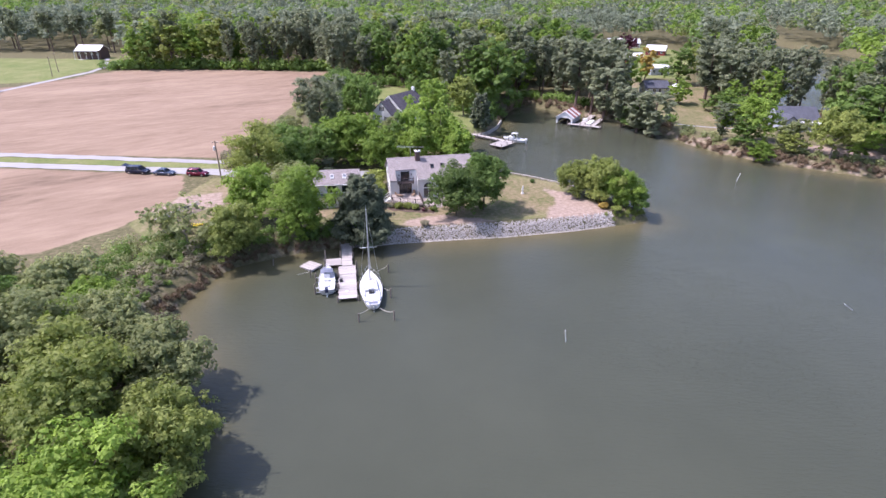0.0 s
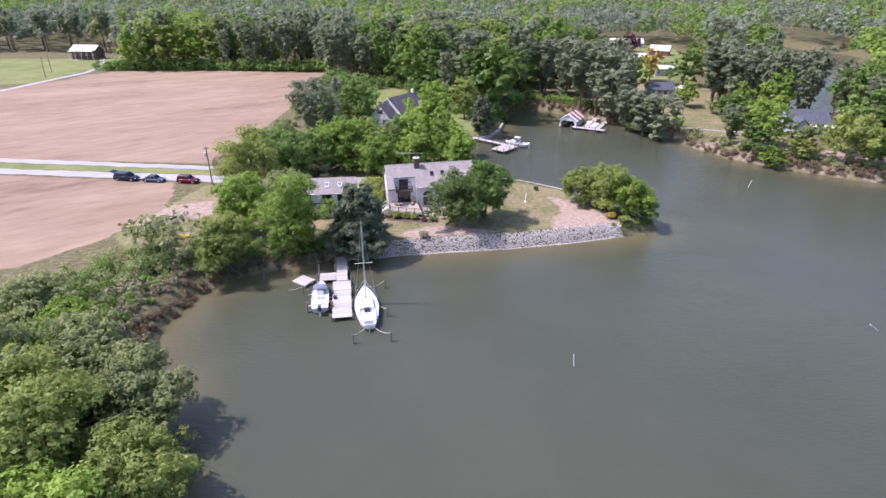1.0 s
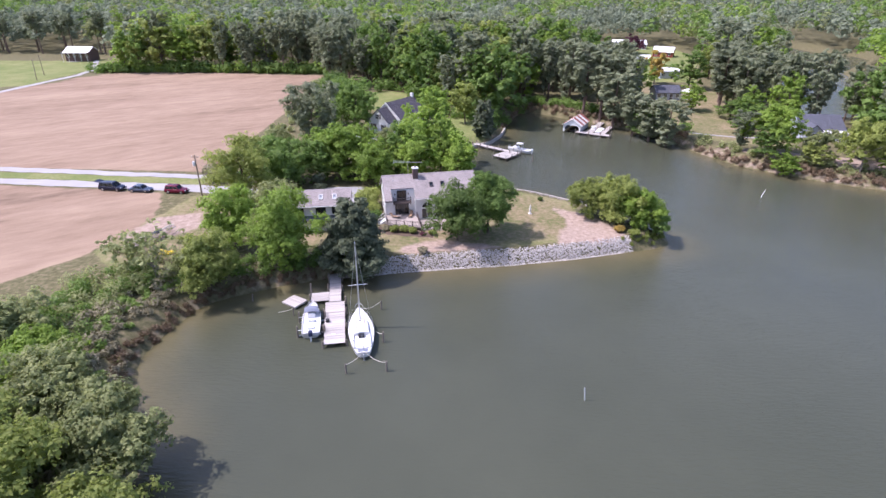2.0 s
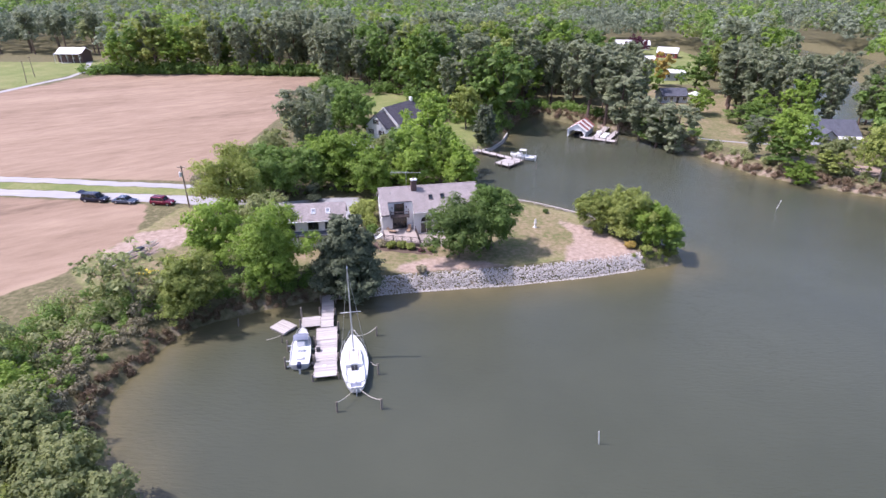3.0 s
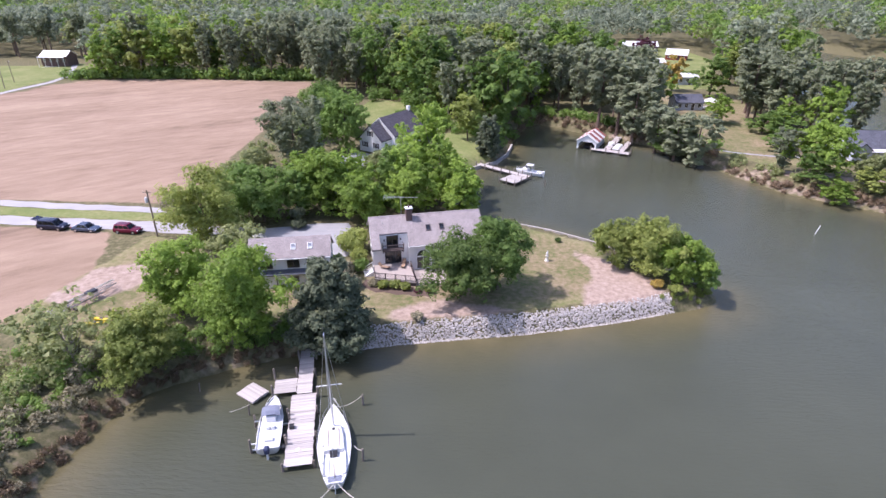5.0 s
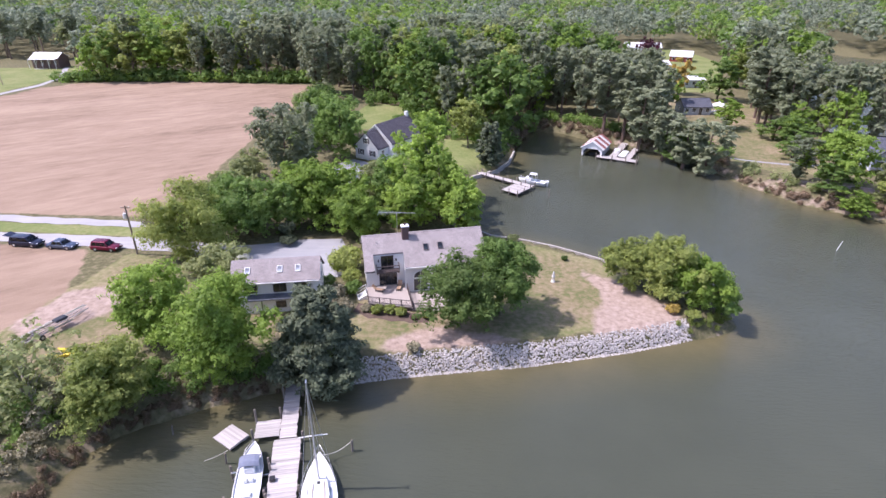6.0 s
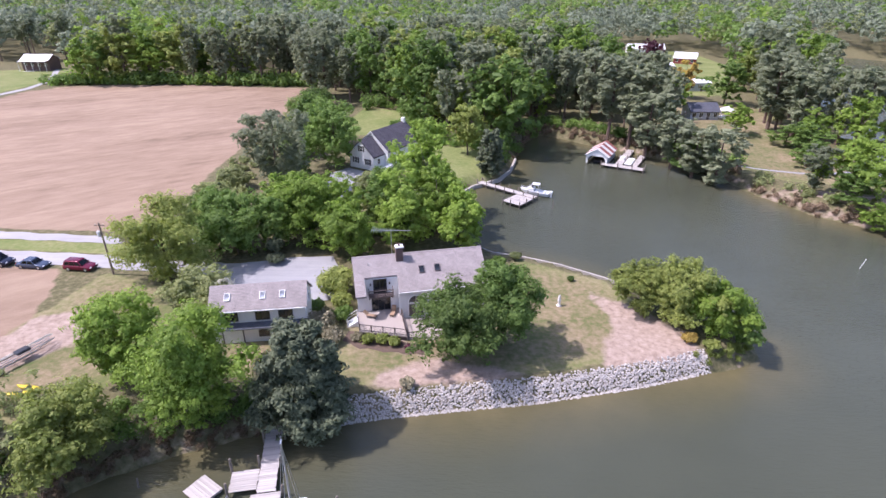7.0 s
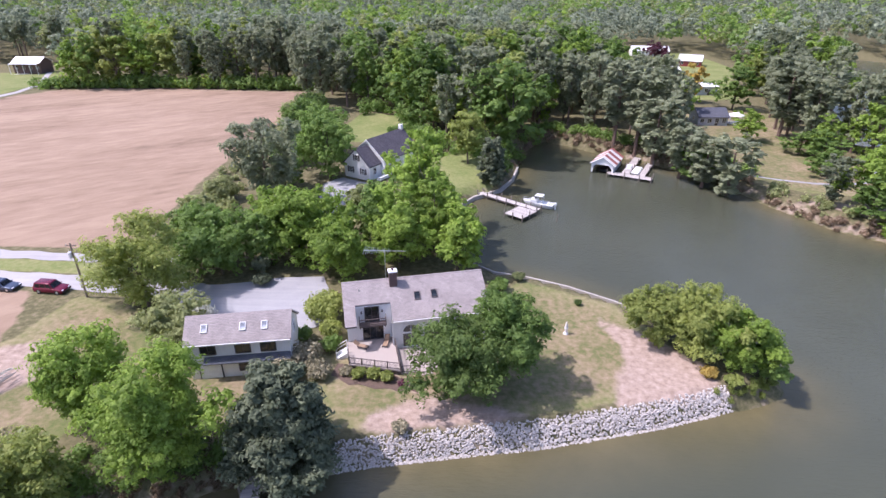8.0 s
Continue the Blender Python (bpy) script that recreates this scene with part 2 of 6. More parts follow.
M_WALL = stone("seawall_concrete", (0.30, 0.27, 0.235), (0.50, 0.46, 0.41), 1.2)
M_TIN = plain("white_tin_roof", (0.78, 0.77, 0.76), 0.45, 0.1, vary=0.08, scale=1.0)
M_RUST = plain("rusty_red_roof", (0.30, 0.10, 0.085), 0.75, vary=0.3, scale=1.5)
M_BARN = siding("red_barn_siding", (0.27, 0.05, 0.045))
M_GREYWALL = siding("grey_siding", (0.46, 0.49, 0.54))
M_POLE = plain("utility_pole_wood", (0.24, 0.19, 0.15), 0.95, vary=0.25, scale=2.0, stretch=(4, 4, 0.4))
M_MULCH = stone("bark_mulch", (0.055, 0.038, 0.028), (0.15, 0.105, 0.08), 4.0)
M_STATUE = stone("pale_statue_stone", (0.55, 0.53, 0.49), (0.75, 0.73, 0.68), 3.0)
M_RUG = plain("brown_cushion", (0.33, 0.22, 0.14), 0.9, vary=0.2)


# ---------- helpers for building ----------
def part(name, bm, material, parent, label=""):
    """Links a bmesh as one mesh object under a thing or a part."""
    me = bpy.data.meshes.new(name)
    bm.normal_update()
    bm.to_mesh(me)
    bm.free()
    ob = new(name, me)
    for one in material if isinstance(material, (list, tuple)) else (material,):
        me.materials.append(one)
    ob.parent = parent
    return tagged(ob, label)


def raw(name, verts, faces, material, parent=None, label=""):
    """The same from arrays of vertices and faces."""
    me = bpy.data.meshes.new(name)
    me.from_pydata(verts, [], faces)
    me.materials.append(material)
    ob = new(name, me)
    ob.parent = parent
    return tagged(ob, label)


def thing(name, m, label, category, group=""):
    ob = new(name)
    ob.empty_display_size = 0.3
    ob.matrix_world = m
    return tagged(ob, label, category, group)


def box(bm, x0, y0, z0, x1, y1, z1, bevel=0.0, mat=0):
    """A box between two corners, with its edges rounded off by bevel."""
    made = bmesh.ops.create_cube(bm, size=1.0)["verts"]
    for v in made:
        v.co = Vector(((x0 + x1) / 2 + v.co.x * (x1 - x0), (y0 + y1) / 2 + v.co.y * (y1 - y0), (z0 + z1) / 2 + v.co.z * (z1 - z0)))
    fs = {f for v in made for f in v.link_faces}
    for f in fs:
        f.material_index = mat
    if bevel:
        es = {e for v in made for e in v.link_edges}
        bmesh.ops.bevel(bm, geom=list(es), offset=bevel, segments=1, affect="EDGES", profile=0.5)
    return bm


def boxes(*rows, bevel=0.0):
    bm = bmesh.new()
    for r in rows:
        box(bm, *r, bevel=bevel)
    return bm


def prism(bm, pts, axis, a, b, mat=0):
    """A closed outline of 2D points pushed from a to b along an axis."""
    def at(p, k):
        return {"x": (k, p[0], p[1]), "y": (p[0], k, p[1]), "z": (p[0], p[1], k)}[axis]
    lo = [bm.verts.new(at(p, a)) for p in pts]
    hi = [bm.verts.new(at(p, b)) for p in pts]
    fs = [bm.faces.new(lo), bm.faces.new(hi[::-1])]
    for i in range(len(pts)):
        j = (i + 1) % len(pts)
        fs.append(bm.faces.new((lo[j], lo[i], hi[i], hi[j])))
    for f in fs:
        f.material_index = mat
    bmesh.ops.recalc_face_normals(bm, faces=bm.faces[:])
    return bm


def tube(bm, pts, radii, sides=7):
    """A round limb along points, with a radius at each."""
    pts = [Vector(p) for p in pts]
    rings = []
    for i, p in enumerate(pts):
        d = (pts[min(i + 1, len(pts) - 1)] - pts[max(i - 1, 0)]).normalized()
        u = d.cross(Vector((0, 1, 0)) if abs(d.y) < 0.9 else Vector((1, 0, 0))).normalized()
        w = d.cross(u)
        rings.append([bm.verts.new(p + (u * math.cos(a) + w * math.sin(a)) * radii[i]) for a in [2 * math.pi * k / sides for k in range(sides)]])
    for a, b in zip(rings, rings[1:]):
        for k in range(sides):
            bm.faces.new((a[k], a[(k + 1) % sides], b[(k + 1) % sides], b[k]))
    bm.faces.new(rings[0][::-1])
    bm.faces.new(rings[-1])
    return bm


# ---------- the lie of the land ----------
SHORE = [(-34, -400), (-30, -80), (-28, 0), (-27, 25), (-27.5, 40), (-31, 52), (-36, 60), (-39, 66.5), (-38.3, 72), (-37, 77), (-35.5, 80), (-32, 82.2),
         (-27, 85), (-22, 87), (-17, 88.3), (-12.6, 89.2), (-8.2, 90.4), (-3.7, 91.2), (2.5, 92.3), (8.9, 93.3), (15.4, 94.9), (22.2, 96.6), (29.8, 99.1),
         (34, 100), (38.0, 102), (38.6, 104.5), (36, 108), (31, 112), (26, 116.8), (24, 118.6), (16.5, 123.8), (10.9, 126.4), (5.7, 128), (2, 132), (-1, 140),
         (-1.5, 150), (0.7, 160), (5, 165.5), (9, 167.5), (13, 177), (14.9, 186), (16.6, 196), (20.7, 206), (25, 213), (31, 209), (37.3, 202), (44, 197),
         (50, 192.3), (55.5, 186), (61, 178.5), (64, 170), (66.2, 162.6), (69.7, 155.9), (72.7, 150), (78.5, 145), (86, 139.5), (93.4, 135), (103.4, 130),
         (125, 120), (160, 100), (240, 80), (5000, 0), (5000, 5000), (-5000, 5000), (-5000, -400)]
CREEK = [(112, 205), (120, 222), (133, 250), (150, 290), (172, 345), (195, 385), (212, 404), (224, 450), (238, 508), (256, 508), (246, 450), (240, 408), (262, 398), (250, 370), (205, 320),
         (185, 280), (190, 255), (230, 235), (330, 225), (330, 195), (220, 200), (165, 205), (135, 200)]
FIELD = [(-53.9, 131.0), (-56.2, 163), (-56.5, 186), (-54.5, 228), (-57.9, 270), (-126, 272.5), (-160, 270), (-172, 233), (-190, 200), (-260, 133), (-93.6, 132.2)]
FIELD_SOUTH = [(-60.5, 117.3), (-57, 109.5), (-55.5, 104), (-56.5, 96), (-59, 88), (-66, 78), (-90, 72), (-140, 66), (-280, 66), (-280, 132), (-85, 119.6)]
LAWNS = [[(-15, 105), (-14, 92.5), (2.5, 94.5), (10, 95.8), (23, 99), (27, 108), (22, 118), (10, 124), (4, 118), (4, 106)],
         [(-53, 116.5), (-41, 113), (-46, 106), (-55, 105)],
         [(-33, 104), (-33, 96), (-21, 93), (-13, 96), (-16, 107)],
         [(-57, 104), (-45, 114), (-38, 108), (-36, 98), (-40, 88), (-50, 82), (-58, 90)],
         [(-54, 122.5), (-100, 125), (-200, 130), (-200, 134), (-90, 128.5), (-54, 126.3)],
         [(-24, 200), (-10, 172), (0, 162), (8, 168), (12, 184), (2, 192), (-8, 188), (-14, 206), (-16, 232), (-32, 236), (-38, 200)],
         [(-24, 143), (-10, 146), (-6, 158), (-16, 162)],
         [(66, 172), (74, 165), (92, 160), (100, 176), (90, 200), (78, 212), (66, 190)],
         [(72, 262), (76, 300), (88, 405), (140, 405), (138, 345), (118, 300), (104, 262)],
         [(70, 212), (66, 226), (72, 250), (104, 250), (104, 215), (96, 200)],
         [(-172, 236), (-174, 276), (-186, 315), (-330, 300), (-330, 170)]]
SANDS = [[(17, 97), (29, 99.5), (30, 104), (24, 111), (18, 115), (21, 107)],
         [(-55, 104), (-48, 107), (-45, 101), (-52, 92), (-57, 95)],
         [(70, 160), (84, 146), (96, 142), (110, 138), (112, 146), (96, 152), (80, 158)],
         [(-9, 92.5), (5, 94.2), (8, 95.5), (-2, 98.0), (-9, 95.5)],
         [(-13.5, 103.0), (-4, 100.6), (-4, 98.6), (-13, 100.6)]]


def inside(poly, x, y):
    """Signed distance of points to a polygon's edge, positive inside."""
    p = np.array(poly, float)
    q = np.roll(p, -1, axis=0)
    best = np.full(x.shape, 1e18)
    odd = np.zeros(x.shape, bool)
    for (ax, ay), (bx, by) in zip(p, q):
        ex, ey = bx - ax, by - ay
        t = np.clip(((x - ax) * ex + (y - ay) * ey) / (ex * ex + ey * ey), 0, 1)
        best = np.minimum(best, (x - ax - t * ex) ** 2 + (y - ay - t * ey) ** 2)
        if ay != by:
            odd ^= ((ay > y) != (by > y)) & (x < ax + (y - ay) * ex / (by - ay))
    d = np.sqrt(best)
    return np.where(odd, d, -d)


def land(x, y):
    """Distance inland from the nearest water's edge (negative in water)."""
    x, y = np.asarray(x, float), np.asarray(y, float)
    return np.minimum(inside(SHORE, x, y), -inside(CREEK, x, y))


def rise(x, y, sd=None):
    """Height of the ground."""
    x, y = np.asarray(x, float), np.asarray(y, float)
    sd = land(x, y) if sd is None else sd
    top = 2.3 + 0.6 * np.clip((-38 - x) / 14, 0, 1) + 0.8 * np.clip((y - 150) / 100, 0, 1)
    bank = np.clip(sd / np.where((x > -20) & (x < 34) & (y < 112), 2.1, np.where((x > 2) & (x < 30) & (y < 131), 1.1, 3.6)), 0, 1)
    dry = top * (1 - (1 - bank) ** 1.8) + 0.06 * np.sin(x * 0.31) * np.cos(y * 0.27) * bank
    return np.where(sd > 0, dry, np.maximum(sd * 0.35, -2.0))


def level(x, y):
    return float(rise(np.array([x]), np.array([y]))[0])


def spaced(lo, hi, step, out, growth=1.10):
    mid = list(np.arange(lo, hi + 0.01, step))
    a, b, s = mid[0], mid[-1], step
    while a > -out:
        s *= growth
        a, b = a - s, b + s
        mid = [a] + mid + [b]
    return np.array(mid)


def sheet(name, xs, ys, z, material):
    gx, gy = np.meshgrid(xs, ys)
    nx, ny = len(xs), len(ys)
    verts = np.stack([gx.ravel(), gy.ravel(), z(gx.ravel(), gy.ravel())], 1)
    i = (np.arange(ny - 1)[:, None] * nx + np.arange(nx - 1)).ravel()
    ob = raw(name, verts.tolist(), np.stack([i, i + 1, i + nx + 1, i + nx], 1).tolist(), material)
    ob.data.polygons.foreach_set("use_smooth", np.ones(len(i), bool))
    return ob, gx.ravel(), gy.ravel()


gxs, gys = spaced(-112, 122, 1.3, 4200), spaced(18, 232, 1.3, 4200)
gys = np.unique(np.concatenate([gys, np.arange(87.0, 102.0, 0.4)]))
ground, gx, gy = sheet("ground", gxs, gys, rise, M_GROUND)
tagged(ground, "grassy and sandy ground sloping to the water", "ground", kind="structure")


def soft(polys, width=1.6):
    out = np.zeros(gx.shape)
    for p in polys:
        out = np.maximum(out, np.clip(0.5 + inside(p, gx, gy) / width, 0, 1))
    return out


beach = np.exp(-((land(gx, gy) - 0.8) / 1.6) ** 2) * np.where(gx > 40, 0.55, 0.4) * ((gx < 140) & (gy < 240))
zones = np.stack([soft([FIELD, FIELD_SOUTH]), soft(LAWNS), np.maximum(soft(SANDS, 3.0), beach), soft(LAWNS[:4] + [LAWNS[7], LAWNS[9]], 6.0)], 1)
ground.data.color_attributes.new("zones", "FLOAT_COLOR", "POINT").data.foreach_set("color", zones.ravel())

wxs, wys = spaced(-60, 130, 2.0, 4200, 1.25), spaced(-20, 232, 2.0, 4200, 1.25)
water, wx, wy = sheet("water", wxs, wys, lambda x, y: np.zeros(x.shape), M_WATER)
tagged(water, "murky green lake water with small ripples", "water", kind="structure")
shoal = np.clip(1 + land(wx, wy) / 9.0, 0, 1) ** 1.5
water.data.attributes.new("shallow", "FLOAT", "POINT").data.foreach_set("value", shoal)


# ---------- trees ----------
def leaf_cloud(rng, centres, radii, count, size, flat=0.75, shape=(0.5, 1.0), shell=0.55, up=0.35):
    """Four-cornered leaves scattered in round clumps: vertices and faces."""
    centres, radii = np.array(centres, float), np.array(radii, float)
    w = radii ** 2
    pick = rng.choice(len(centres), count, p=w / w.sum())
    d = rng.normal(size=(count, 3))
    d /= np.linalg.norm(d, axis=1)[:, None]
    r = radii[pick] * (shell + (1 - shell) * rng.random(count)) * (1 + 0.25 * rng.normal(size=count) * (rng.random(count) < 0.25))
    p = centres[pick] + d * r[:, None] * np.array([1, 1, flat])
    n = d * 0.8 + rng.normal(size=(count, 3)) * 0.42 + np.array([0, 0, up])
    n /= np.linalg.norm(n, axis=1)[:, None]
    u = np.cross(n, rng.normal(size=(count, 3)))
    u /= np.linalg.norm(u, axis=1)[:, None]
    v = np.cross(n, u)
    s = size * (0.6 + 0.8 * rng.random(count))[:, None]
    u, v, n = u * s * shape[0], v * s * shape[1] * 0.6, n * s * 0.12
    verts = np.stack([p - v - u, p + v * 0.3 + u * 1.1 + n, p + v * 1.2 - u * 0.4], 1).reshape(-1, 3)
    return verts, np.arange(count * 3).reshape(-1, 3)


def bough_cloud(rng, centres, radii, count, size, flat=0.8, shape=(0.5, 1.0), per=42, spread=0.42, up=0.32, under=0.45):
    """Leaves on many small domed boughs set over the outside of the clumps, with coarser leaves filling the inside."""
    centres, radii = np.array(centres, float), np.array(radii, float)
    nb = max(8, count // per)
    w = radii ** 2
    pick = rng.choice(len(centres), nb, p=w / w.sum())
    out = centres - centres.mean(axis=0)
    out /= np.linalg.norm(out, axis=1)[:, None] + 0.01
    d0 = rng.normal(size=(nb, 3))
    d0 /= np.linalg.norm(d0, axis=1)[:, None]
    d0 += 0.55 * out[pick]
    d0[:, 2] = np.where((d0[:, 2] < 0) & (rng.random(nb) > under), -d0[:, 2], d0[:, 2])
    d0 /= np.linalg.norm(d0, axis=1)[:, None]
    bp = centres[pick] + d0 * (radii[pick] * rng.uniform(0.5, 1.15, nb))[:, None] * np.array([1, 1, flat])
    br = radii[pick] * spread * rng.uniform(0.6, 1.35, nb)
    k = rng.integers(0, nb, count)
    d = rng.normal(size=(count, 3))
    d /= np.linalg.norm(d, axis=1)[:, None]
    d[:, 2] = np.where((d[:, 2] < 0) & (rng.random(count) < 0.75), -d[:, 2], d[:, 2])
    p = bp[k] + d * (br[k] * (0.55 + 0.5 * rng.random(count)))[:, None] * np.array([1, 1, 0.85])
    n = d * 0.75 + d0[k] * 0.4 + rng.normal(size=(count, 3)) * 0.33 + np.array([0, 0, up])
    s = size * (0.6 + 0.8 * rng.random(count))
    deep = rng.random(count) < 0.12
    q = rng.choice(len(centres), count, p=w / w.sum())
    p = np.where(deep[:, None], centres[q] + d * (radii[q] * 0.55 * rng.random(count))[:, None], p)
    s = np.where(deep, s * 1.9, s)[:, None]
    n /= np.linalg.norm(n, axis=1)[:, None]
    u = np.cross(n, rng.normal(size=(count, 3)))
    u /= np.linalg.norm(u, axis=1)[:, None]
    v = np.cross(n, u)
    u, v, n = u * s * shape[0], v * s * shape[1] * 0.6, n * s * 0.12
    verts = np.stack([p - v - u, p + v * 0.3 + u * 1.1 + n, p + v * 1.2 - u * 0.4], 1).reshape(-1, 3)
    return verts, np.arange(count * 3).reshape(-1, 3)


def limbs(bm, rng, height, lean, trunk_r, targets, start=0.25):
    """A tapered trunk with limbs that reach out to the clumps."""
    top = Vector((lean[0], lean[1], height * 0.8))
    mid = Vector((lean[0] * 0.3 + 0.15 * rng.normal(), lean[1] * 0.3 + 0.15 * rng.normal(), height * 0.4))
    tube(bm, [(0, 0, -0.4), (0.02, 0.01, 0.3), mid, top], [trunk_r * 1.5, trunk_r, trunk_r * 0.7, trunk_r * 0.15], 7)
    for t in targets:
        t = Vector(t)
        k = min(0.75, max(start, (t.z / height) * 0.6))
        a = mid * (k / 0.4) if k < 0.4 else mid.lerp(top, (k - 0.4) / 0.6)
        b = a.lerp(t, 0.55) + Vector((0, 0, -0.04 * height + 0.1 * rng.normal()))
        tube(bm, [a, b, t], [trunk_r * 0.42, trunk_r * 0.25, trunk_r * 0.06], 4)


def broad_clumps(rng, height, width, low, n, ragged=0.18, top_heavy=0.0):
    """Clumps spread over the outside of a rounded crown."""
    cz, half = (low + height) / 2, (height - low) / 2
    cs, rs = [], []
    for i in range(n):
        z = 1 - 2 * (i + 0.5) / n
        a = i * 2.39996 + rng.normal() * 0.35
        ring = math.sqrt(max(0.0, 1 - z * z)) * (1 + top_heavy * z)
        k = (0.66 + ragged * rng.normal()) if i % 4 else 0.30
        r = width * (0.15 + 0.09 * rng.random())
        cs.append((math.cos(a) * ring * width / 2 * k * 1.15, math.sin(a) * ring * width / 2 * k * 1.15, cz + z * half * (0.78 + 0.1 * rng.normal()) * (1 if i % 4 else 0.5)))
        rs.append(r)
    return cs, rs


def broad_tree(seed, height, width, low, leaf_n, size, leaf_mat, bark, clumps=26, name="tree", ragged=0.18, top_heavy=0.0, shell=0.5, flat=0.8):
    rng = np.random.default_rng(seed)
    cs, rs = broad_clumps(rng, height, width, low, clumps, ragged, top_heavy)
    root = new(name)
    bm = bmesh.new()
    limbs(bm, rng, height, (0.2 * rng.normal(), 0.2 * rng.normal()), 0.05 + 0.014 * height, cs[:: max(1, clumps // 12)])
    part("trunk", bm, bark, root)
    v, f = bough_cloud(rng, cs, rs, leaf_n, size, flat, per=24, spread=0.25 + 0.1 * shell)
    v[:, 2] = np.maximum(v[:, 2], 0.1)
    raw("crown", v.tolist(), f.tolist(), leaf_mat, root)
    return root


def pine_tree(seed, height, width, bare, leaf_n, size, leaf_mat, name="pine_tree"):
    """A tall bare trunk with flat tufts of needles on spreading branches."""
    rng = np.random.default_rng(seed)
    cs, rs = [], []
    n = 44
    for i in range(n):
        k = (i + 0.5) / n
        z = height * (bare + (1 - bare) * k ** 0.9)
        reach = width / 2 * (0.25 + 0.75 * math.sin(math.pi * min(1, 0.25 + 0.75 * (1 - k)) ** 0.8)) * (0.55 + 0.45 * rng.random())
        a = i * 2.39996 + rng.normal() * 0.4
        cs.append((math.cos(a) * reach * 0.8, math.sin(a) * reach * 0.8, z))
        rs.append(width * (0.10 + 0.09 * rng.random()))
    cs.append((0, 0, height * 0.96))
    rs.append(width * 0.13)
    root = new(name)
    bm = bmesh.new()
    tube(bm, [(0, 0, -0.4), (0, 0, 0.5), (0.1 * rng.normal(), 0.1 * rng.normal(), height * 0.5), (0, 0, height * 0.95)], [0.026 * height, 0.019 * height, 0.013 * height, 0.03], 7)
    for c in cs[::4]:
        tube(bm, [(0, 0, c[2] - 0.04 * height), (c[0] * 0.6, c[1] * 0.6, c[2] - 0.01 * height), c], [0.06, 0.045, 0.015], 4)
    part("trunk", bm, M_PINEBARK, root)
    v, f = bough_cloud(rng, cs, rs, leaf_n, size, 0.95, (0.36, 1.15), 22, 0.42, 0.4, 0.35)
    raw("crown", v.tolist(), f.tolist(), leaf_mat, root)
    return root


def cone_tree(seed, height, width, leaf_n, size, leaf_mat, name="cedar_tree", belly=0.25, blunt=0.15):
    """A dense evergreen, foliage down to the ground, narrowing to the top."""
    rng = np.random.default_rng(seed)
    cs, rs = [], []
    for i in range(60):
        k = (i + 0.5) / 60
        shape = min(1.0, (k + 0.12) / belly) * ((1 - k) * (1 - blunt) + blunt)
        a = i * 2.39996 + rng.normal() * 0.3
        reach = width / 2 * shape * (0.78 + 0.12 * rng.normal())
        cs.append((math.cos(a) * reach, math.sin(a) * reach, height * (0.05 + 0.9 * k)))
        rs.append(width * (0.10 + 0.06 * (1 - k)))
    root = new(name)
    bm = bmesh.new()
    tube(bm, [(0, 0, -0.4), (0, 0, height * 0.5), (0, 0, height * 0.93)], [0.02 * height, 0.014 * height, 0.02], 7)
    part("trunk", bm, M_BARK, root)
    v, f = bough_cloud(rng, cs, rs, leaf_n, size, 0.8, (0.40, 1.25), 26, 0.42, 0.3, 0.45)
    v[:, 2] = np.maximum(v[:, 2], 0.1)
    raw("crown", v.tolist(), f.tolist(), leaf_mat, root)
    return root


def set_at(ob, x, y, label, category="tree", group="", turn=0.0, sink=0.05):
    ob.matrix_world = pose(x, y, level(x, y) - sink, 0, 0, turn)
    return tagged(ob, label, category, group)


# trees of the near shore and round the houses
set_at(broad_tree(11, 9.5, 9.2, 0.8, 22050, 0.224, L_DEEP, M_BARK, 34), 0.5, 97.9, "dense dark green maple on the lawn by the riprap bank")
set_at(broad_tree(12, 11.8, 7.6, 1.2, 22050, 0.224, L_GREEN, M_BARK, 34), 5.8, 101.2, "dense tall green maple on the peninsula lawn")
set_at(cone_tree(13, 12.6, 10.6, 32000, 0.29, L_CEDAR, "cedar_tree", 0.3, 0.35), -15.5, 88.9, "broad dark blue-green evergreen beside the dock")
set_at(broad_tree(14, 12.8, 10.4, 0.8, 23275, 0.241, L_BRIGHT, M_BARK, 32, ragged=0.24), -26.3, 87.6, "bright green leafy tree on the bank behind the dock")
set_at(broad_tree(15, 11.0, 8.8, 0.6, 17150, 0.241, L_BRIGHT, M_BARK, 28, ragged=0.24, shell=0.4), -36.8, 93.0, "light green tree with an open crown")
set_at(broad_tree(16, 8.6, 8.6, 0.5, 19600, 0.224, L_YELLOW, M_BARK, 30), -35.8, 81.5, "yellow-green bushy tree at the water's edge")
set_at(broad_tree(17, 7.4, 7.6, 0.5, 8750, 0.27, L_PALE, M_BARK, 24), -33.6, 105.3, "pale green shrubby tree beside the garage")
set_at(broad_tree(18, 12.9, 11.6, 0.6, 20825, 0.249, L_YELLOW, M_BARK, 32, top_heavy=-0.15), -42.0, 114.5, "round yellow-green tree beside the driveway")
set_at(broad_tree(19, 9.0, 12.0, 0.6, 12250, 0.32, L_GREEN, M_BARK, 30), -35.8, 124.5, "wide green tree behind the gravel court")
set_at(broad_tree(20, 13.0, 11.0, 1.0, 11375, 0.34, L_BRIGHT, M_BARK, 30), -25.0, 129.5, "green tree behind the gravel court")
set_at(broad_tree(21, 10.0, 8.6, 0.8, 10500, 0.32, L_BRIGHT, M_BARK, 28), -16.9, 123.8, "bright green round tree behind the house")
set_at(broad_tree(22, 12.5, 9.5, 1.0, 10500, 0.34, L_BRIGHT, M_BARK, 28, ragged=0.25), -8.8, 127.2, "bright green tree behind the house")
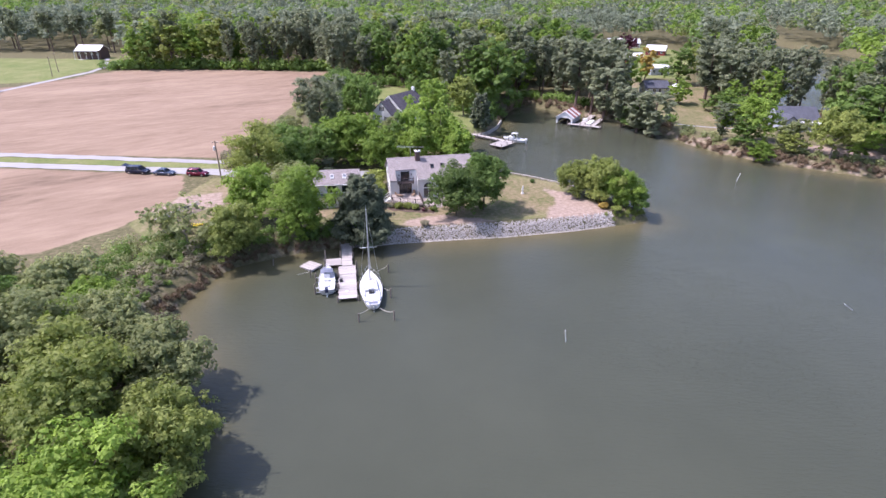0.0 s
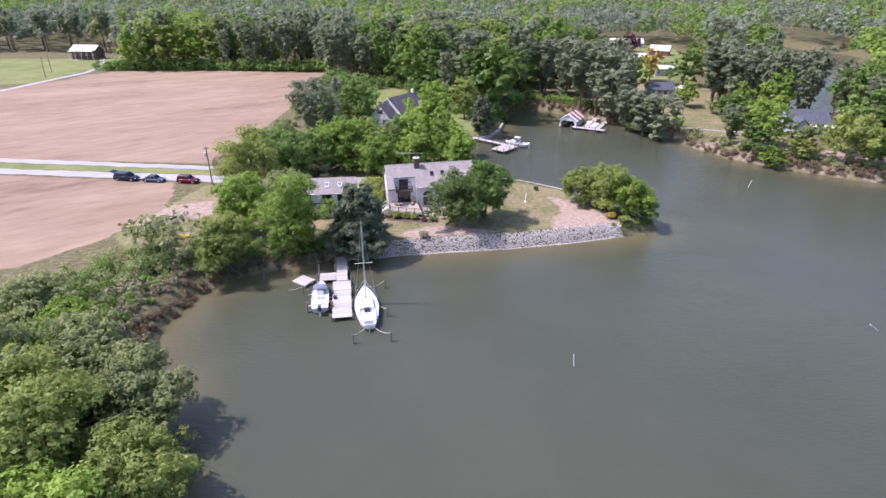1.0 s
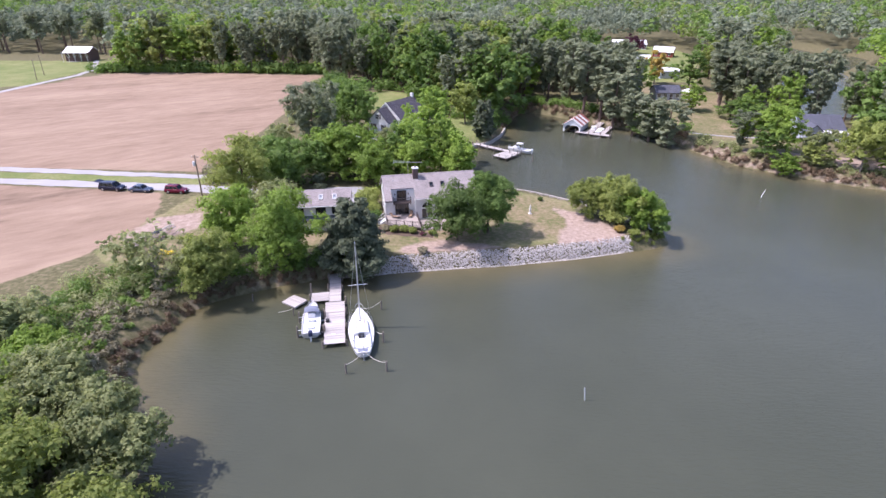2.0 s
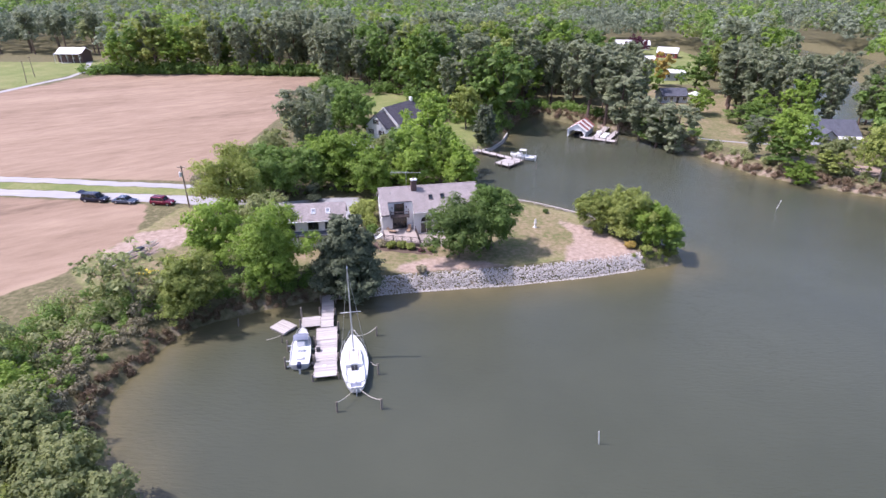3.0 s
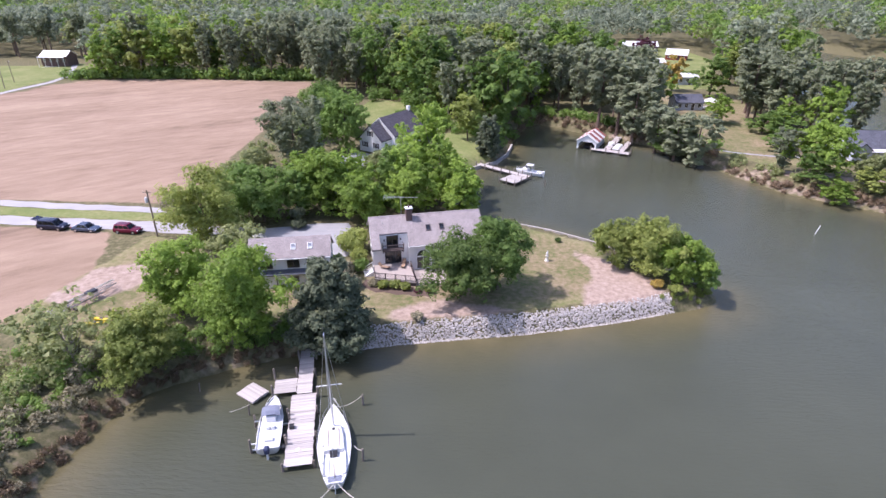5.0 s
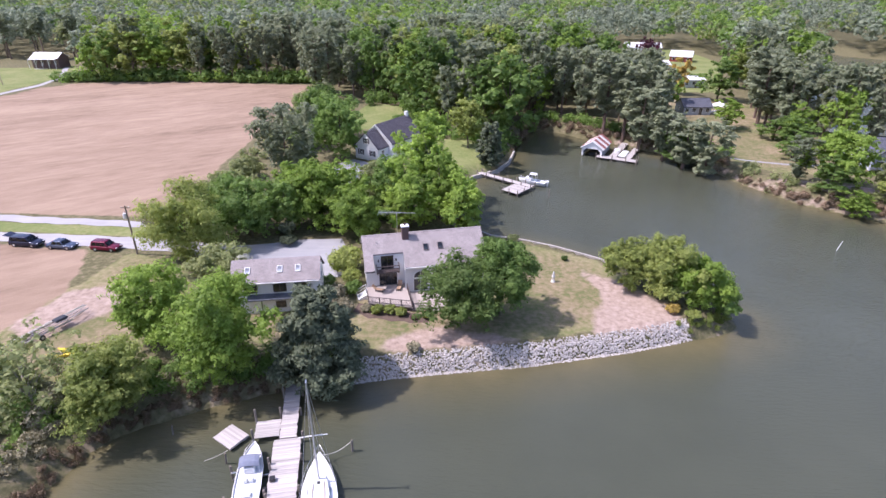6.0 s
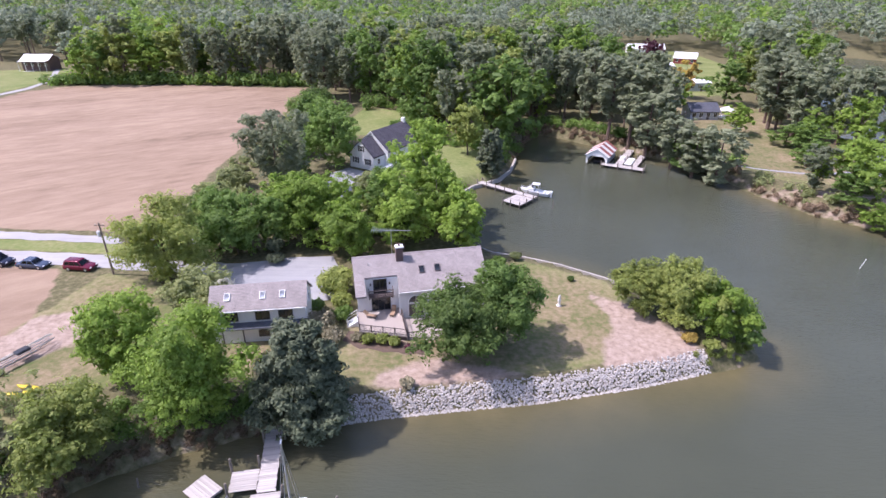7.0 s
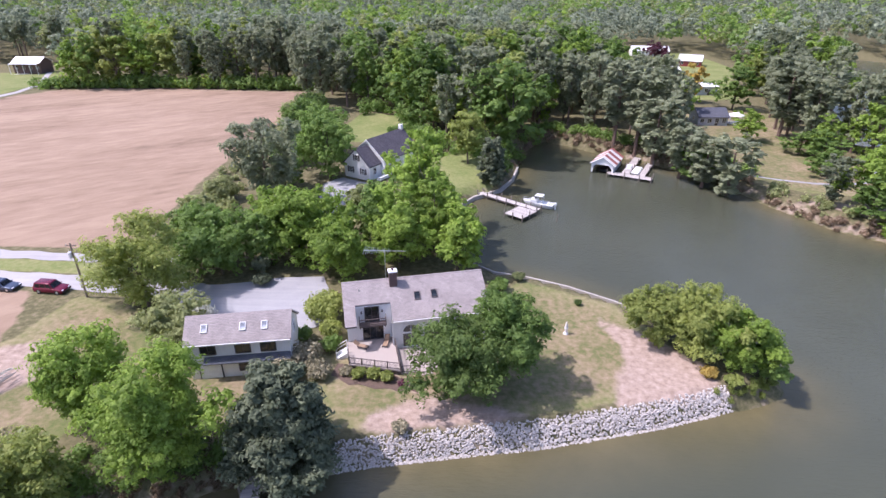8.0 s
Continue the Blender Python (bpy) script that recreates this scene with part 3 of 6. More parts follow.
set_at(broad_tree(23, 10.4, 8.4, 0.8, 10500, 0.32, L_BRIGHT, M_BARK, 28), 0.2, 126.6, "light green tree at the cove behind the house")
set_at(broad_tree(24, 17.5, 10.4, 2.5, 11375, 0.37, L_BRIGHT, M_PALEBARK, 30, ragged=0.3, shell=0.4), -5.9, 144.5, "tall loose green tree between two houses")
set_at(pine_tree(25, 15.5, 14.5, 0.2, 10500, 0.48, L_PINE), -37.3, 153.0, "broad dark grey-green pine at the field edge")
set_at(broad_tree(26, 15.5, 13.5, 1.0, 11375, 0.40, L_GREEN, M_BARK, 32), -29.3, 171.0, "large dense green tree beside the white house")
set_at(broad_tree(27, 12.8, 9.2, 2.0, 7875, 0.36, L_YELLOW, M_BARK, 24), 2.4, 182.0, "yellow-green tree on the cove lawn")
set_at(cone_tree(28, 10.6, 6.4, 8750, 0.36, L_CEDAR, "cedar_tree", 0.25, 0.5), 7.6, 169.5, "dark egg-shaped cedar beside the cove dock")
set_at(broad_tree(29, 7.4, 7.4, 0.6, 15924, 0.224, L_YELLOW, M_BARK, 26, shell=0.45), 25.6, 109.6, "light green leafy tree on the peninsula tip")
set_at(broad_tree(30, 8.8, 8.4, 0.5, 18375, 0.224, L_YELLOW, M_BARK, 28, shell=0.45), 29.6, 107.0, "light green leafy tree on the peninsula tip")
set_at(broad_tree(31, 7.2, 7.0, 0.3, 14699, 0.224, L_BRIGHT, M_BARK, 26), 33.2, 104.6, "green bushy tree at the peninsula tip")
set_at(broad_tree(32, 4.6, 4.6, 0.1, 5250, 0.26, L_GREEN, M_BARK, 18), 36.2, 103.2, "low dark green bush overhanging the water")
# the near west bank
for seed, x, y, h, w, mat, lab in ((41, -31.5, 48.5, 7.2, 9.0, L_PALE, "pale grey-green tree leaning over the lake"), (42, -26.5, 38.0, 9.0, 10.0, L_YELLOW, "yellow-green tree leaning over the lake"),
                                   (43, -34.5, 38.5, 10.5, 11.5, L_YELLOW, "large yellow-green tree on the near bank"), (44, -46.0, 48.5, 9.5, 11.0, L_PALE, "grey-green tree in the shore thicket"),
                                   (45, -40.0, 54.5, 6.2, 9.0, L_PALE, "pale leafy tree in the shore thicket"), (46, -52.0, 63.5, 6.0, 9.0, L_PALE, "pale thin-leaved tree at the field edge"),
                                   (47, -39.5, 44.5, 8.5, 9.0, L_YELLOW, "yellow-green tree in the shore thicket"), (48, -55.0, 52.0, 8.5, 10.0, L_GREEN, "green tree in the shore thicket"),
                                   (49, -29.0, 29.5, 9.0, 10.0, L_BRIGHT, "bright green tree on the near bank"), (50, -40.0, 31.0, 10.0, 11.0, L_GREEN, "green tree on the near bank"),
                                   (51, -60.5, 62.0, 6.5, 9.0, L_PALE, "pale thin-leaved tree at the field edge"), (52, -50.0, 38.0, 10.0, 11.0, L_PALE, "grey-green tree on the near bank"),
                                   (53, -45.5, 58.5, 5.0, 8.0, L_BRIGHT, "light green tree in the shore thicket"), (54, -65.0, 52.0, 8.0, 10.0, L_PALE, "pale tree at the field edge")):
    set_at(broad_tree(seed, h, w, 0.5, 17000, 0.27, mat, M_BARK, 44, ragged=0.24, shell=0.45), x, y, lab, group="shore thicket trees")

# trees on the lawn of the wooded shore
set_at(broad_tree(33, 13.0, 11.5, 1.0, 9000, 0.38, L_BRIGHT, M_BARK, 30, ragged=0.2), 81.5, 154.5, "bright green spreading tree on the far shore lawn")
set_at(broad_tree(34, 12.0, 11.0, 3.0, 8000, 0.38, L_YELLOW, M_PALEBARK, 28, ragged=0.26), 95.0, 139.5, "loose yellow-green tree above the far shore")
set_at(broad_tree(35, 8.5, 8.0, 0.6, 5000, 0.36, L_PALE, M_BARK, 22, ragged=0.24), 88.5, 147.0, "pale leafy tree in front of the slate-roofed house")
# the wooded shores: a few grown trees of each kind, repeated
OAKS = [broad_tree(60 + i, 21.0, 12.0, 1.5, 3400, 0.66, mat, M_BARK, 30, ragged=0.2) for i, mat in enumerate((L_GREEN, L_BRIGHT, L_GREEN, L_YELLOW, L_BRIGHT))]
PINES = [pine_tree(70 + i, 21.0, 9.5, bare, 3200, 0.66, L_PINE) for i, bare in enumerate((0.16, 0.34, 0.25))]
LABELS = {"tree": ("leafy green woodland tree", "woodland trees"), "pine_tree": ("tall grey-green pine with a bare lower trunk", "woodland pines")}
used = set()


def woodland(src, x, y, scale, turn, wide=1.0):
    m = Matrix.Translation((x, y, level(x, y) - 0.1)) @ Matrix.Rotation(turn, 4, "Z") @ Matrix.Diagonal((scale * wide, scale * wide, scale, 1))
    kind = src.name.split(".")[0]
    if src.name not in used:
        used.add(src.name)
        src.matrix_world = m
        return tagged(src, LABELS[kind][0], "tree", LABELS[kind][1])
    ob = copy_thing(src, Matrix.Identity(4))
    ob.matrix_world = m
    return tagged(ob, LABELS[kind][0], "tree", LABELS[kind][1])


for kind, i, x, y, h, wide in (("o", 1, -14.0, 230.0, 25.0, 1.0), ("o", 3, -20.0, 247.0, 24.0, 1.0), ("o", 1, 17.0, 243.0, 25.0, 1.0), ("o", 4, 4.0, 215.0, 19.0, 0.9), ("o", 4, 24.0, 222.0, 18.0, 0.95), ("o", 1, -128.0, 277.0, 21.0, 1.1), ("o", 3, -150.0, 286.0, 22.0, 1.1), ("p", 0, 59.8, 168.5, 14.5, 1.35), ("p", 1, 53.5, 180.5, 14.0, 1.3), ("p", 2, 49.6, 189.0, 18.0, 1.25), ("p", 1, 42.2, 200.0, 22.5, 1.05),
                               ("p", 0, 75.0, 157.0, 10.0, 1.2), ("o", 0, 78.5, 150.5, 8.0, 1.4), ("p", 2, 56.5, 174.0, 13.5, 1.4), ("o", 0, 58.0, 178.0, 11.0, 1.2), ("p", 1, 47.0, 196.0, 20.0, 1.1), ("o", 0, 84.0, 176.0, 6.5, 1.5), ("o", 0, 88.5, 184.0, 8.5, 1.5), ("o", 1, 92.0, 190.0, 11.0, 1.0), ("p", 1, 96.0, 205.0, 19.0, 1.2), ("p", 2, 91.0, 209.0, 21.0, 1.2), ("o", 0, 86.0, 300.0, 8.0, 1.2),
                               ("o", 1, 79.5, 143.0, 6.0, 1.6), ("o", 3, 86.0, 143.5, 6.0, 1.4), ("o", 1, 101.5, 139.0, 9.0, 1.4), ("o", 0, 105, 148, 16.0, 1.1),
                               ("o", 0, 94.0, 246.0, 15.0, 1.2), ("o", 1, 80, 205, 9.0, 1.3), ("o", 0, 88, 193, 6.0, 1.8)):
    src = (PINES if kind == "p" else OAKS)[i]
    woodland(src, x, y, h / 21.0, x * 1.7 + y, wide * 1.2)

WOODS_CLEAR = [[(-54, 118), (-54, 163), (-53, 186), (-52, 228), (-50, 236), (-40, 238), (-34, 236), (-18, 234), (-12, 206), (-6, 190), (12, 186), (16, 190), (16, 178), (-5, 100), (-40, 100)],
               [(60, 140), (62, 200), (66, 212), (74, 240), (80, 262), (104, 262), (92, 222), (90, 205), (96, 186), (110, 179), (111, 160), (100, 128)],
               [(62, 226), (66, 300), (78, 412), (142, 412), (140, 345), (120, 300), (106, 258)],
               [(-166, 225), (-163, 272), (-168, 300), (-176, 332), (-200, 336), (-420, 334), (-420, 100)], FIELD, FIELD_SOUTH]
rng = np.random.default_rng(5)


def clear(x, y, margin):
    ok = land(x, y) > margin
    for p in WOODS_CLEAR:
        ok &= inside(p, x, y) < -1.5
    return ok


gx0, gy0 = np.meshgrid(np.arange(-330, 420, 8.8), np.arange(132, 480, 8.8))
px = gx0.ravel() + rng.uniform(-3, 3, gx0.size)
py = gy0.ravel() + rng.uniform(-3, 3, gx0.size)
seen = (np.abs(px) < 22 + 0.86 * (py - 0)) & (py > 135) & clear(px, py, 1.5)
px, py = px[seen], py[seen]
depth = np.hypot(px, py)
order = np.argsort(depth)
near_n = 290
for i in order[:near_n]:
    x, y = float(px[i]), float(py[i])
    piney = noise.noise(Vector((x * 0.021, y * 0.021, 3.0))) - 0.02 + (0.2 if x > 20 else 0.0)
    if x < -55 and y < 300:
        piney += 0.1
    src = PINES[int(rng.integers(3))] if piney > rng.uniform(-0.3, 0.3) else OAKS[int(rng.integers(5))]
    woodland(src, x, y, float(rng.uniform(0.8, 1.2) * (0.86 if x > 25 and y < 250 else 1.0)), float(rng.uniform(0, 6.28)), float(rng.uniform(0.85, 1.15)))

# tall pines with long bare trunks at the edge of the farm lawn
BARE_PINE = pine_tree(76, 21.0, 8.5, 0.6, 2000, 0.68, L_PINE)
for k in range(20):
    woodland(BARE_PINE, -182 - 6.5 * k + rng.uniform(-1.5, 1.5), 339 + 7 * (k % 3) + rng.uniform(-2, 2), float(rng.uniform(0.85, 1.1)), k * 1.3)

# the woods farther off
far_rng = np.random.default_rng(9)
fx, fy = [px[order[near_n:]]], [py[order[near_n:]]]
for y0, y1, step in ((480, 700, 11), (700, 1100, 19), (1100, 2000, 60)):
    a, b = np.meshgrid(np.arange(-0.95 * y1, 0.95 * y1, step), np.arange(y0, y1, step))
    a, b = a.ravel() + far_rng.uniform(-4, 4, a.size), b.ravel() + far_rng.uniform(-4, 4, a.size)
    ok = (np.abs(a) < 30 + 0.88 * b)
    ok[ok] = clear(a[ok], b[ok], 2.0)
    fx.append(a[ok])
    fy.append(b[ok])
fx, fy = np.concatenate(fx), np.concatenate(fy)


def far_woods(name, keep, mat, label, pine, boughs=16, per=11, leaf=0.15):
    """A wood too large to count: each tree a ring of domed boughs over its crown."""
    x, y = fx[keep], fy[keep]
    n = len(x)
    h = far_rng.uniform(14.5, 27.5, n) - 1.0 * pine
    w = far_rng.uniform(3.6, 6.6, n) * np.where(y > 700, 1.6, 1.0) * np.where(y > 1100, 1.6, 1.0)
    b = far_rng.normal(size=(n, boughs, 3))
    b /= np.linalg.norm(b, axis=2)[..., None]
    b[..., 2] = np.abs(b[..., 2]) * 1.45 - 0.45
    c = np.stack([x, y, rise(x, y) + h * 0.62], 1)[:, None] + b * far_rng.uniform(0.75, 1.02, (n, boughs, 1)) * np.stack([w, w, h * 0.36], 1)[:, None]
    d = far_rng.normal(size=(n, boughs, per, 3))
    d /= np.linalg.norm(d, axis=3)[..., None]
    d[..., 2] = np.abs(d[..., 2]) - 0.2
    p = c[:, :, None] + d * (w * (0.32 - 0.05 * pine))[:, None, None, None] * np.array([1, 1, 0.85]) * far_rng.uniform(0.6, 1.15, (n, boughs, 1, 1))
    nn = d * 0.8 + b[:, :, None] * 0.35 + 0.28 * far_rng.normal(size=d.shape) + np.array([0, 0, 0.3])
    nn /= np.linalg.norm(nn, axis=3)[..., None]
    u = np.cross(nn, far_rng.normal(size=d.shape))
    u /= np.linalg.norm(u, axis=3)[..., None]
    v = np.cross(nn, u)
    s = (w * leaf)[:, None, None, None] * (0.6 + 0.7 * far_rng.random((n, boughs, per, 1)))
    verts = np.stack([p - v * s - u * s * 0.8, p + u * s * 1.1 + v * s * 0.2, p + v * s * 1.2 - u * s * 0.4], 3).reshape(-1, 3)
    ob = raw(name, verts.tolist(), np.arange(len(verts)).reshape(-1, 3).tolist(), mat)
    return tagged(ob, label, "woods", kind="stuff")


mix = np.array([noise.noise(Vector((a * 0.014, b * 0.014, 7.0))) for a, b in zip(fx, fy)]) + far_rng.uniform(-0.26, 0.26, len(fx))
kinds = ((mix > -0.04, L_HAZEPINE, "pines", "grey-green pine woods", 1), ((mix <= -0.04) & (mix > -0.16), L_GREEN, "woods", "green mixed woods", 0),
         ((mix <= -0.16) & (mix > -0.28), L_PALE, "olive_woods", "pale olive woods", 0), (mix <= -0.28, L_BRIGHT, "light_woods", "light green woods", 0))
for keep, mat, name, label, pine in kinds:
    far_woods("middle_" + name, keep & (fy < 480), mat, "canopy of " + label + " beyond the cove", pine, 22, 9, 0.14)
    far_woods("distant_" + name, keep & (fy >= 480), L_GREEN if mat is L_BRIGHT else mat, "far canopy of " + label, pine, 9, 7, 0.2)


# ---------- drives and courts laid on the ground ----------
def drape(name, pts, material, label, lift=0.03, step=2.0, category="driveway"):
    """A paved strip between two edge lines, following the ground. pts: (x, y of one edge, x, y of the other)."""
    rows = []
    for (a0, a1, b0, b1), (c0, c1, d0, d1) in zip(pts, pts[1:]):
        n = max(1, int(math.hypot(c0 - a0, c1 - a1) / step))
        rows += [[a0 + (c0 - a0) * k / n, a1 + (c1 - a1) * k / n, b0 + (d0 - b0) * k / n, b1 + (d1 - b1) * k / n] for k in range(n)]
    rows.append(list(pts[-1]))
    across, verts, faces = 6, [], []
    for i, (x0, y0, x1, y1) in enumerate(rows):
        for k in range(across + 1):
            f = k / across
            w = 0.22 * math.sin(i * 1.9 + k) * (k in (0, across))
            x, y = x0 + (x1 - x0) * f, y0 + (y1 - y0) * f + w
            verts.append((x, y, level(x, y) + lift + 0.03 * (1 - (2 * f - 1) ** 2)))
    for i in range(len(rows) - 1):
        for k in range(across):
            a = i * (across + 1) + k
            faces.append((a, a + 1, a + across + 2, a + across + 1))
    return tagged(raw(name, verts, faces, material), label, category, kind="structure")


drape("driveway", [(-330, 139.0, -330, 134.5), (-93, 124.4, -94, 121.0), (-67, 122.9, -66.5, 118.9), (-54, 122.1, -53, 117.6), (-43, 121.4, -44, 117.4), (-37, 121.6, -40, 116.2)],
      M_ROAD, "pale gravel driveway beside the ploughed field", 0.05)
drape("farm_lane", [(-330, 147.0, -330, 143.6), (-93.5, 131.9, -93, 128.9), (-62, 129.2, -62, 126.6), (-50, 129.0, -50, 126.6), (-42, 130.5, -42, 128.0)], M_ROAD, "pale farm lane along the ploughed field", 0.05)
drape("gravel_court", [(-40, 121.0, -40, 115.4), (-33, 121.4, -33, 108.4), (-29, 122.8, -28, 108.8), (-24, 124.0, -22, 109.8), (-20, 124.0, -18, 110.4), (-18.4, 120.6, -16.8, 112.6)],
      M_GRAVEL, "pale gravel parking court behind the garage", 0.06, 1.5)
drape("house_drive", [(-25.5, 147.0, -20.5, 145.0), (-28.8, 158.5, -20.4, 152.0), (-29.5, 166.5, -20.0, 160.5), (-26.0, 170.2, -19.8, 166.6)], M_GRAVEL, "pale concrete drive of the white house", 0.05)
drape("far_road", [(-176, 200, -179, 202), (-171.5, 234, -174.5, 235), (-168.5, 262, -171.5, 263), (-172, 279, -175, 281), (-190, 312, -193, 312)], M_ROAD, "pale lane beside the far lawn", 0.06, 4.0)
drape("garden_path", [(67, 176.2, 67, 175.2), (75, 172.0, 75, 171.0), (84, 170.0, 84, 169.0), (92, 172.0, 92, 171.0)], M_GRAVEL, "narrow pale garden path on the shore lawn", 0.05)


drape("flower_bed", [(-13.6, 103.4, -14.0, 101.2), (-11.0, 102.4, -11.6, 99.7), (-7.5, 101.5, -7.6, 99.0), (-3.4, 100.4, -3.8, 98.6)], M_MULCH, "dark brown mulch bed in front of the deck", 0.04, 0.8, "flower bed")


# ---------- houses ----------
def window(parent, cx, cz, w, h, at, frame_mat, face="y", sign=-1, bars=(1, 1), name="window", glass_mat=None, edge=0.09):
    """A framed window standing a little proud of a wall: face is the axis across the wall."""
    def put(bm, a0, z0, a1, z1, d0, d1):
        lo, hi = sorted((at + sign * d0, at + sign * d1))
        if face == "y":
            box(bm, a0, lo, z0, a1, hi, z1)
        else:
            box(bm, lo, a0, z0, hi, a1, z1)
    bm = bmesh.new()
    x0, x1, z0, z1 = cx - w / 2, cx + w / 2, cz - h / 2, cz + h / 2
    put(bm, x0 - edge, z0 - edge, x0, z1 + edge, -0.05, 0.08)
    put(bm, x1, z0 - edge, x1 + edge, z1 + edge, -0.05, 0.08)
    put(bm, x0, z1, x1, z1 + edge, -0.05, 0.08)
    put(bm, x0, z0 - edge, x1, z0, -0.05, 0.11)
    for i in range(1, bars[0]):
        put(bm, x0 + w * i / bars[0] - 0.03, z0, x0 + w * i / bars[0] + 0.03, z1, -0.02, 0.06)
    for i in range(1, bars[1]):
        put(bm, x0, z0 + h * i / bars[1] - 0.03, x1, z0 + h * i / bars[1] + 0.03, -0.02, 0.055)
    ob = part(name, bm, frame_mat, parent)
    pane = bmesh.new()
    put(pane, x0, z0, x1, z1, -0.04, 0.03)
    part("pane", pane, glass_mat or M_GLASS, ob)
    return ob


def slope(bm, x0, x1, ya, za, yb, zb, thick=0.22):
    """A slab of roof between two heights, pushed along x."""
    return prism(bm, [(ya, za), (yb, zb), (yb, zb - thick), (ya, za - thick)], "x", x0, x1)


def gable_body(bm, x0, x1, ya, yb, ridge, pitch, base=-0.4):
    pts = [(ya, base), (ya, ridge - pitch * abs(ya)), (0, ridge), (yb, ridge - pitch * abs(yb)), (yb, base)]
    return prism(bm, pts, "x", x0, x1)


def railing(parent, a, b, z, height=0.95, mat=M_RAIL, posts=4):
    """Posts, two rails and thin balusters between two points."""
    a, b = Vector((*a, z)), Vector((*b, z))
    run = (b - a).length
    ang = math.atan2(b.y - a.y, b.x - a.x)
    m = Matrix.Translation(a) @ Matrix.Rotation(ang, 4, "Z")
    bm = boxes((0, -0.04, height - 0.06, run, 0.04, height), (0, -0.03, 0.10, run, 0.03, 0.15))
    part("rail", bm, mat, parent).matrix_local = m
    bm = bmesh.new()
    n = max(2, int(run / 0.16))
    for i in range(1, n):
        x = run * i / n
        box(bm, x - 0.014, -0.014, 0.12, x + 0.014, 0.014, height - 0.05)
    part("balusters", bm, mat, parent).matrix_local = m
    for i in range(posts):
        x = run * i / (posts - 1)
        part("post", boxes((x - 0.055, -0.055, -0.1, x + 0.055, 0.055, height + 0.06), bevel=0.01), mat, parent).matrix_local = m


def skylight(parent, x, y, ridge, pitch, w=0.62, h=0.95, glass_mat=None):
    """A roof window lying on the southern slope."""
    tilt = Matrix.Translation((x, y, ridge - pitch * abs(y))) @ Matrix.Rotation(math.atan(pitch), 4, "X")
    bm = boxes((-w / 2 - 0.07, -h / 2 - 0.07, -0.05, -w / 2, h / 2 + 0.07, 0.12), (w / 2, -h / 2 - 0.07, -0.05, w / 2 + 0.07, h / 2 + 0.07, 0.12),
               (-w / 2, -h / 2 - 0.07, -0.05, w / 2, -h / 2, 0.12), (-w / 2, h / 2, -0.05, w / 2, h / 2 + 0.07, 0.12))
    fr = part("skylight", bm, M_TRIM if glass_mat is None else M_RAIL, parent)
    fr.matrix_local = tilt
    part("pane", boxes((-w / 2, -h / 2, 0.0, w / 2, h / 2, 0.08)), glass_mat or M_SKYLIGHT, fr)


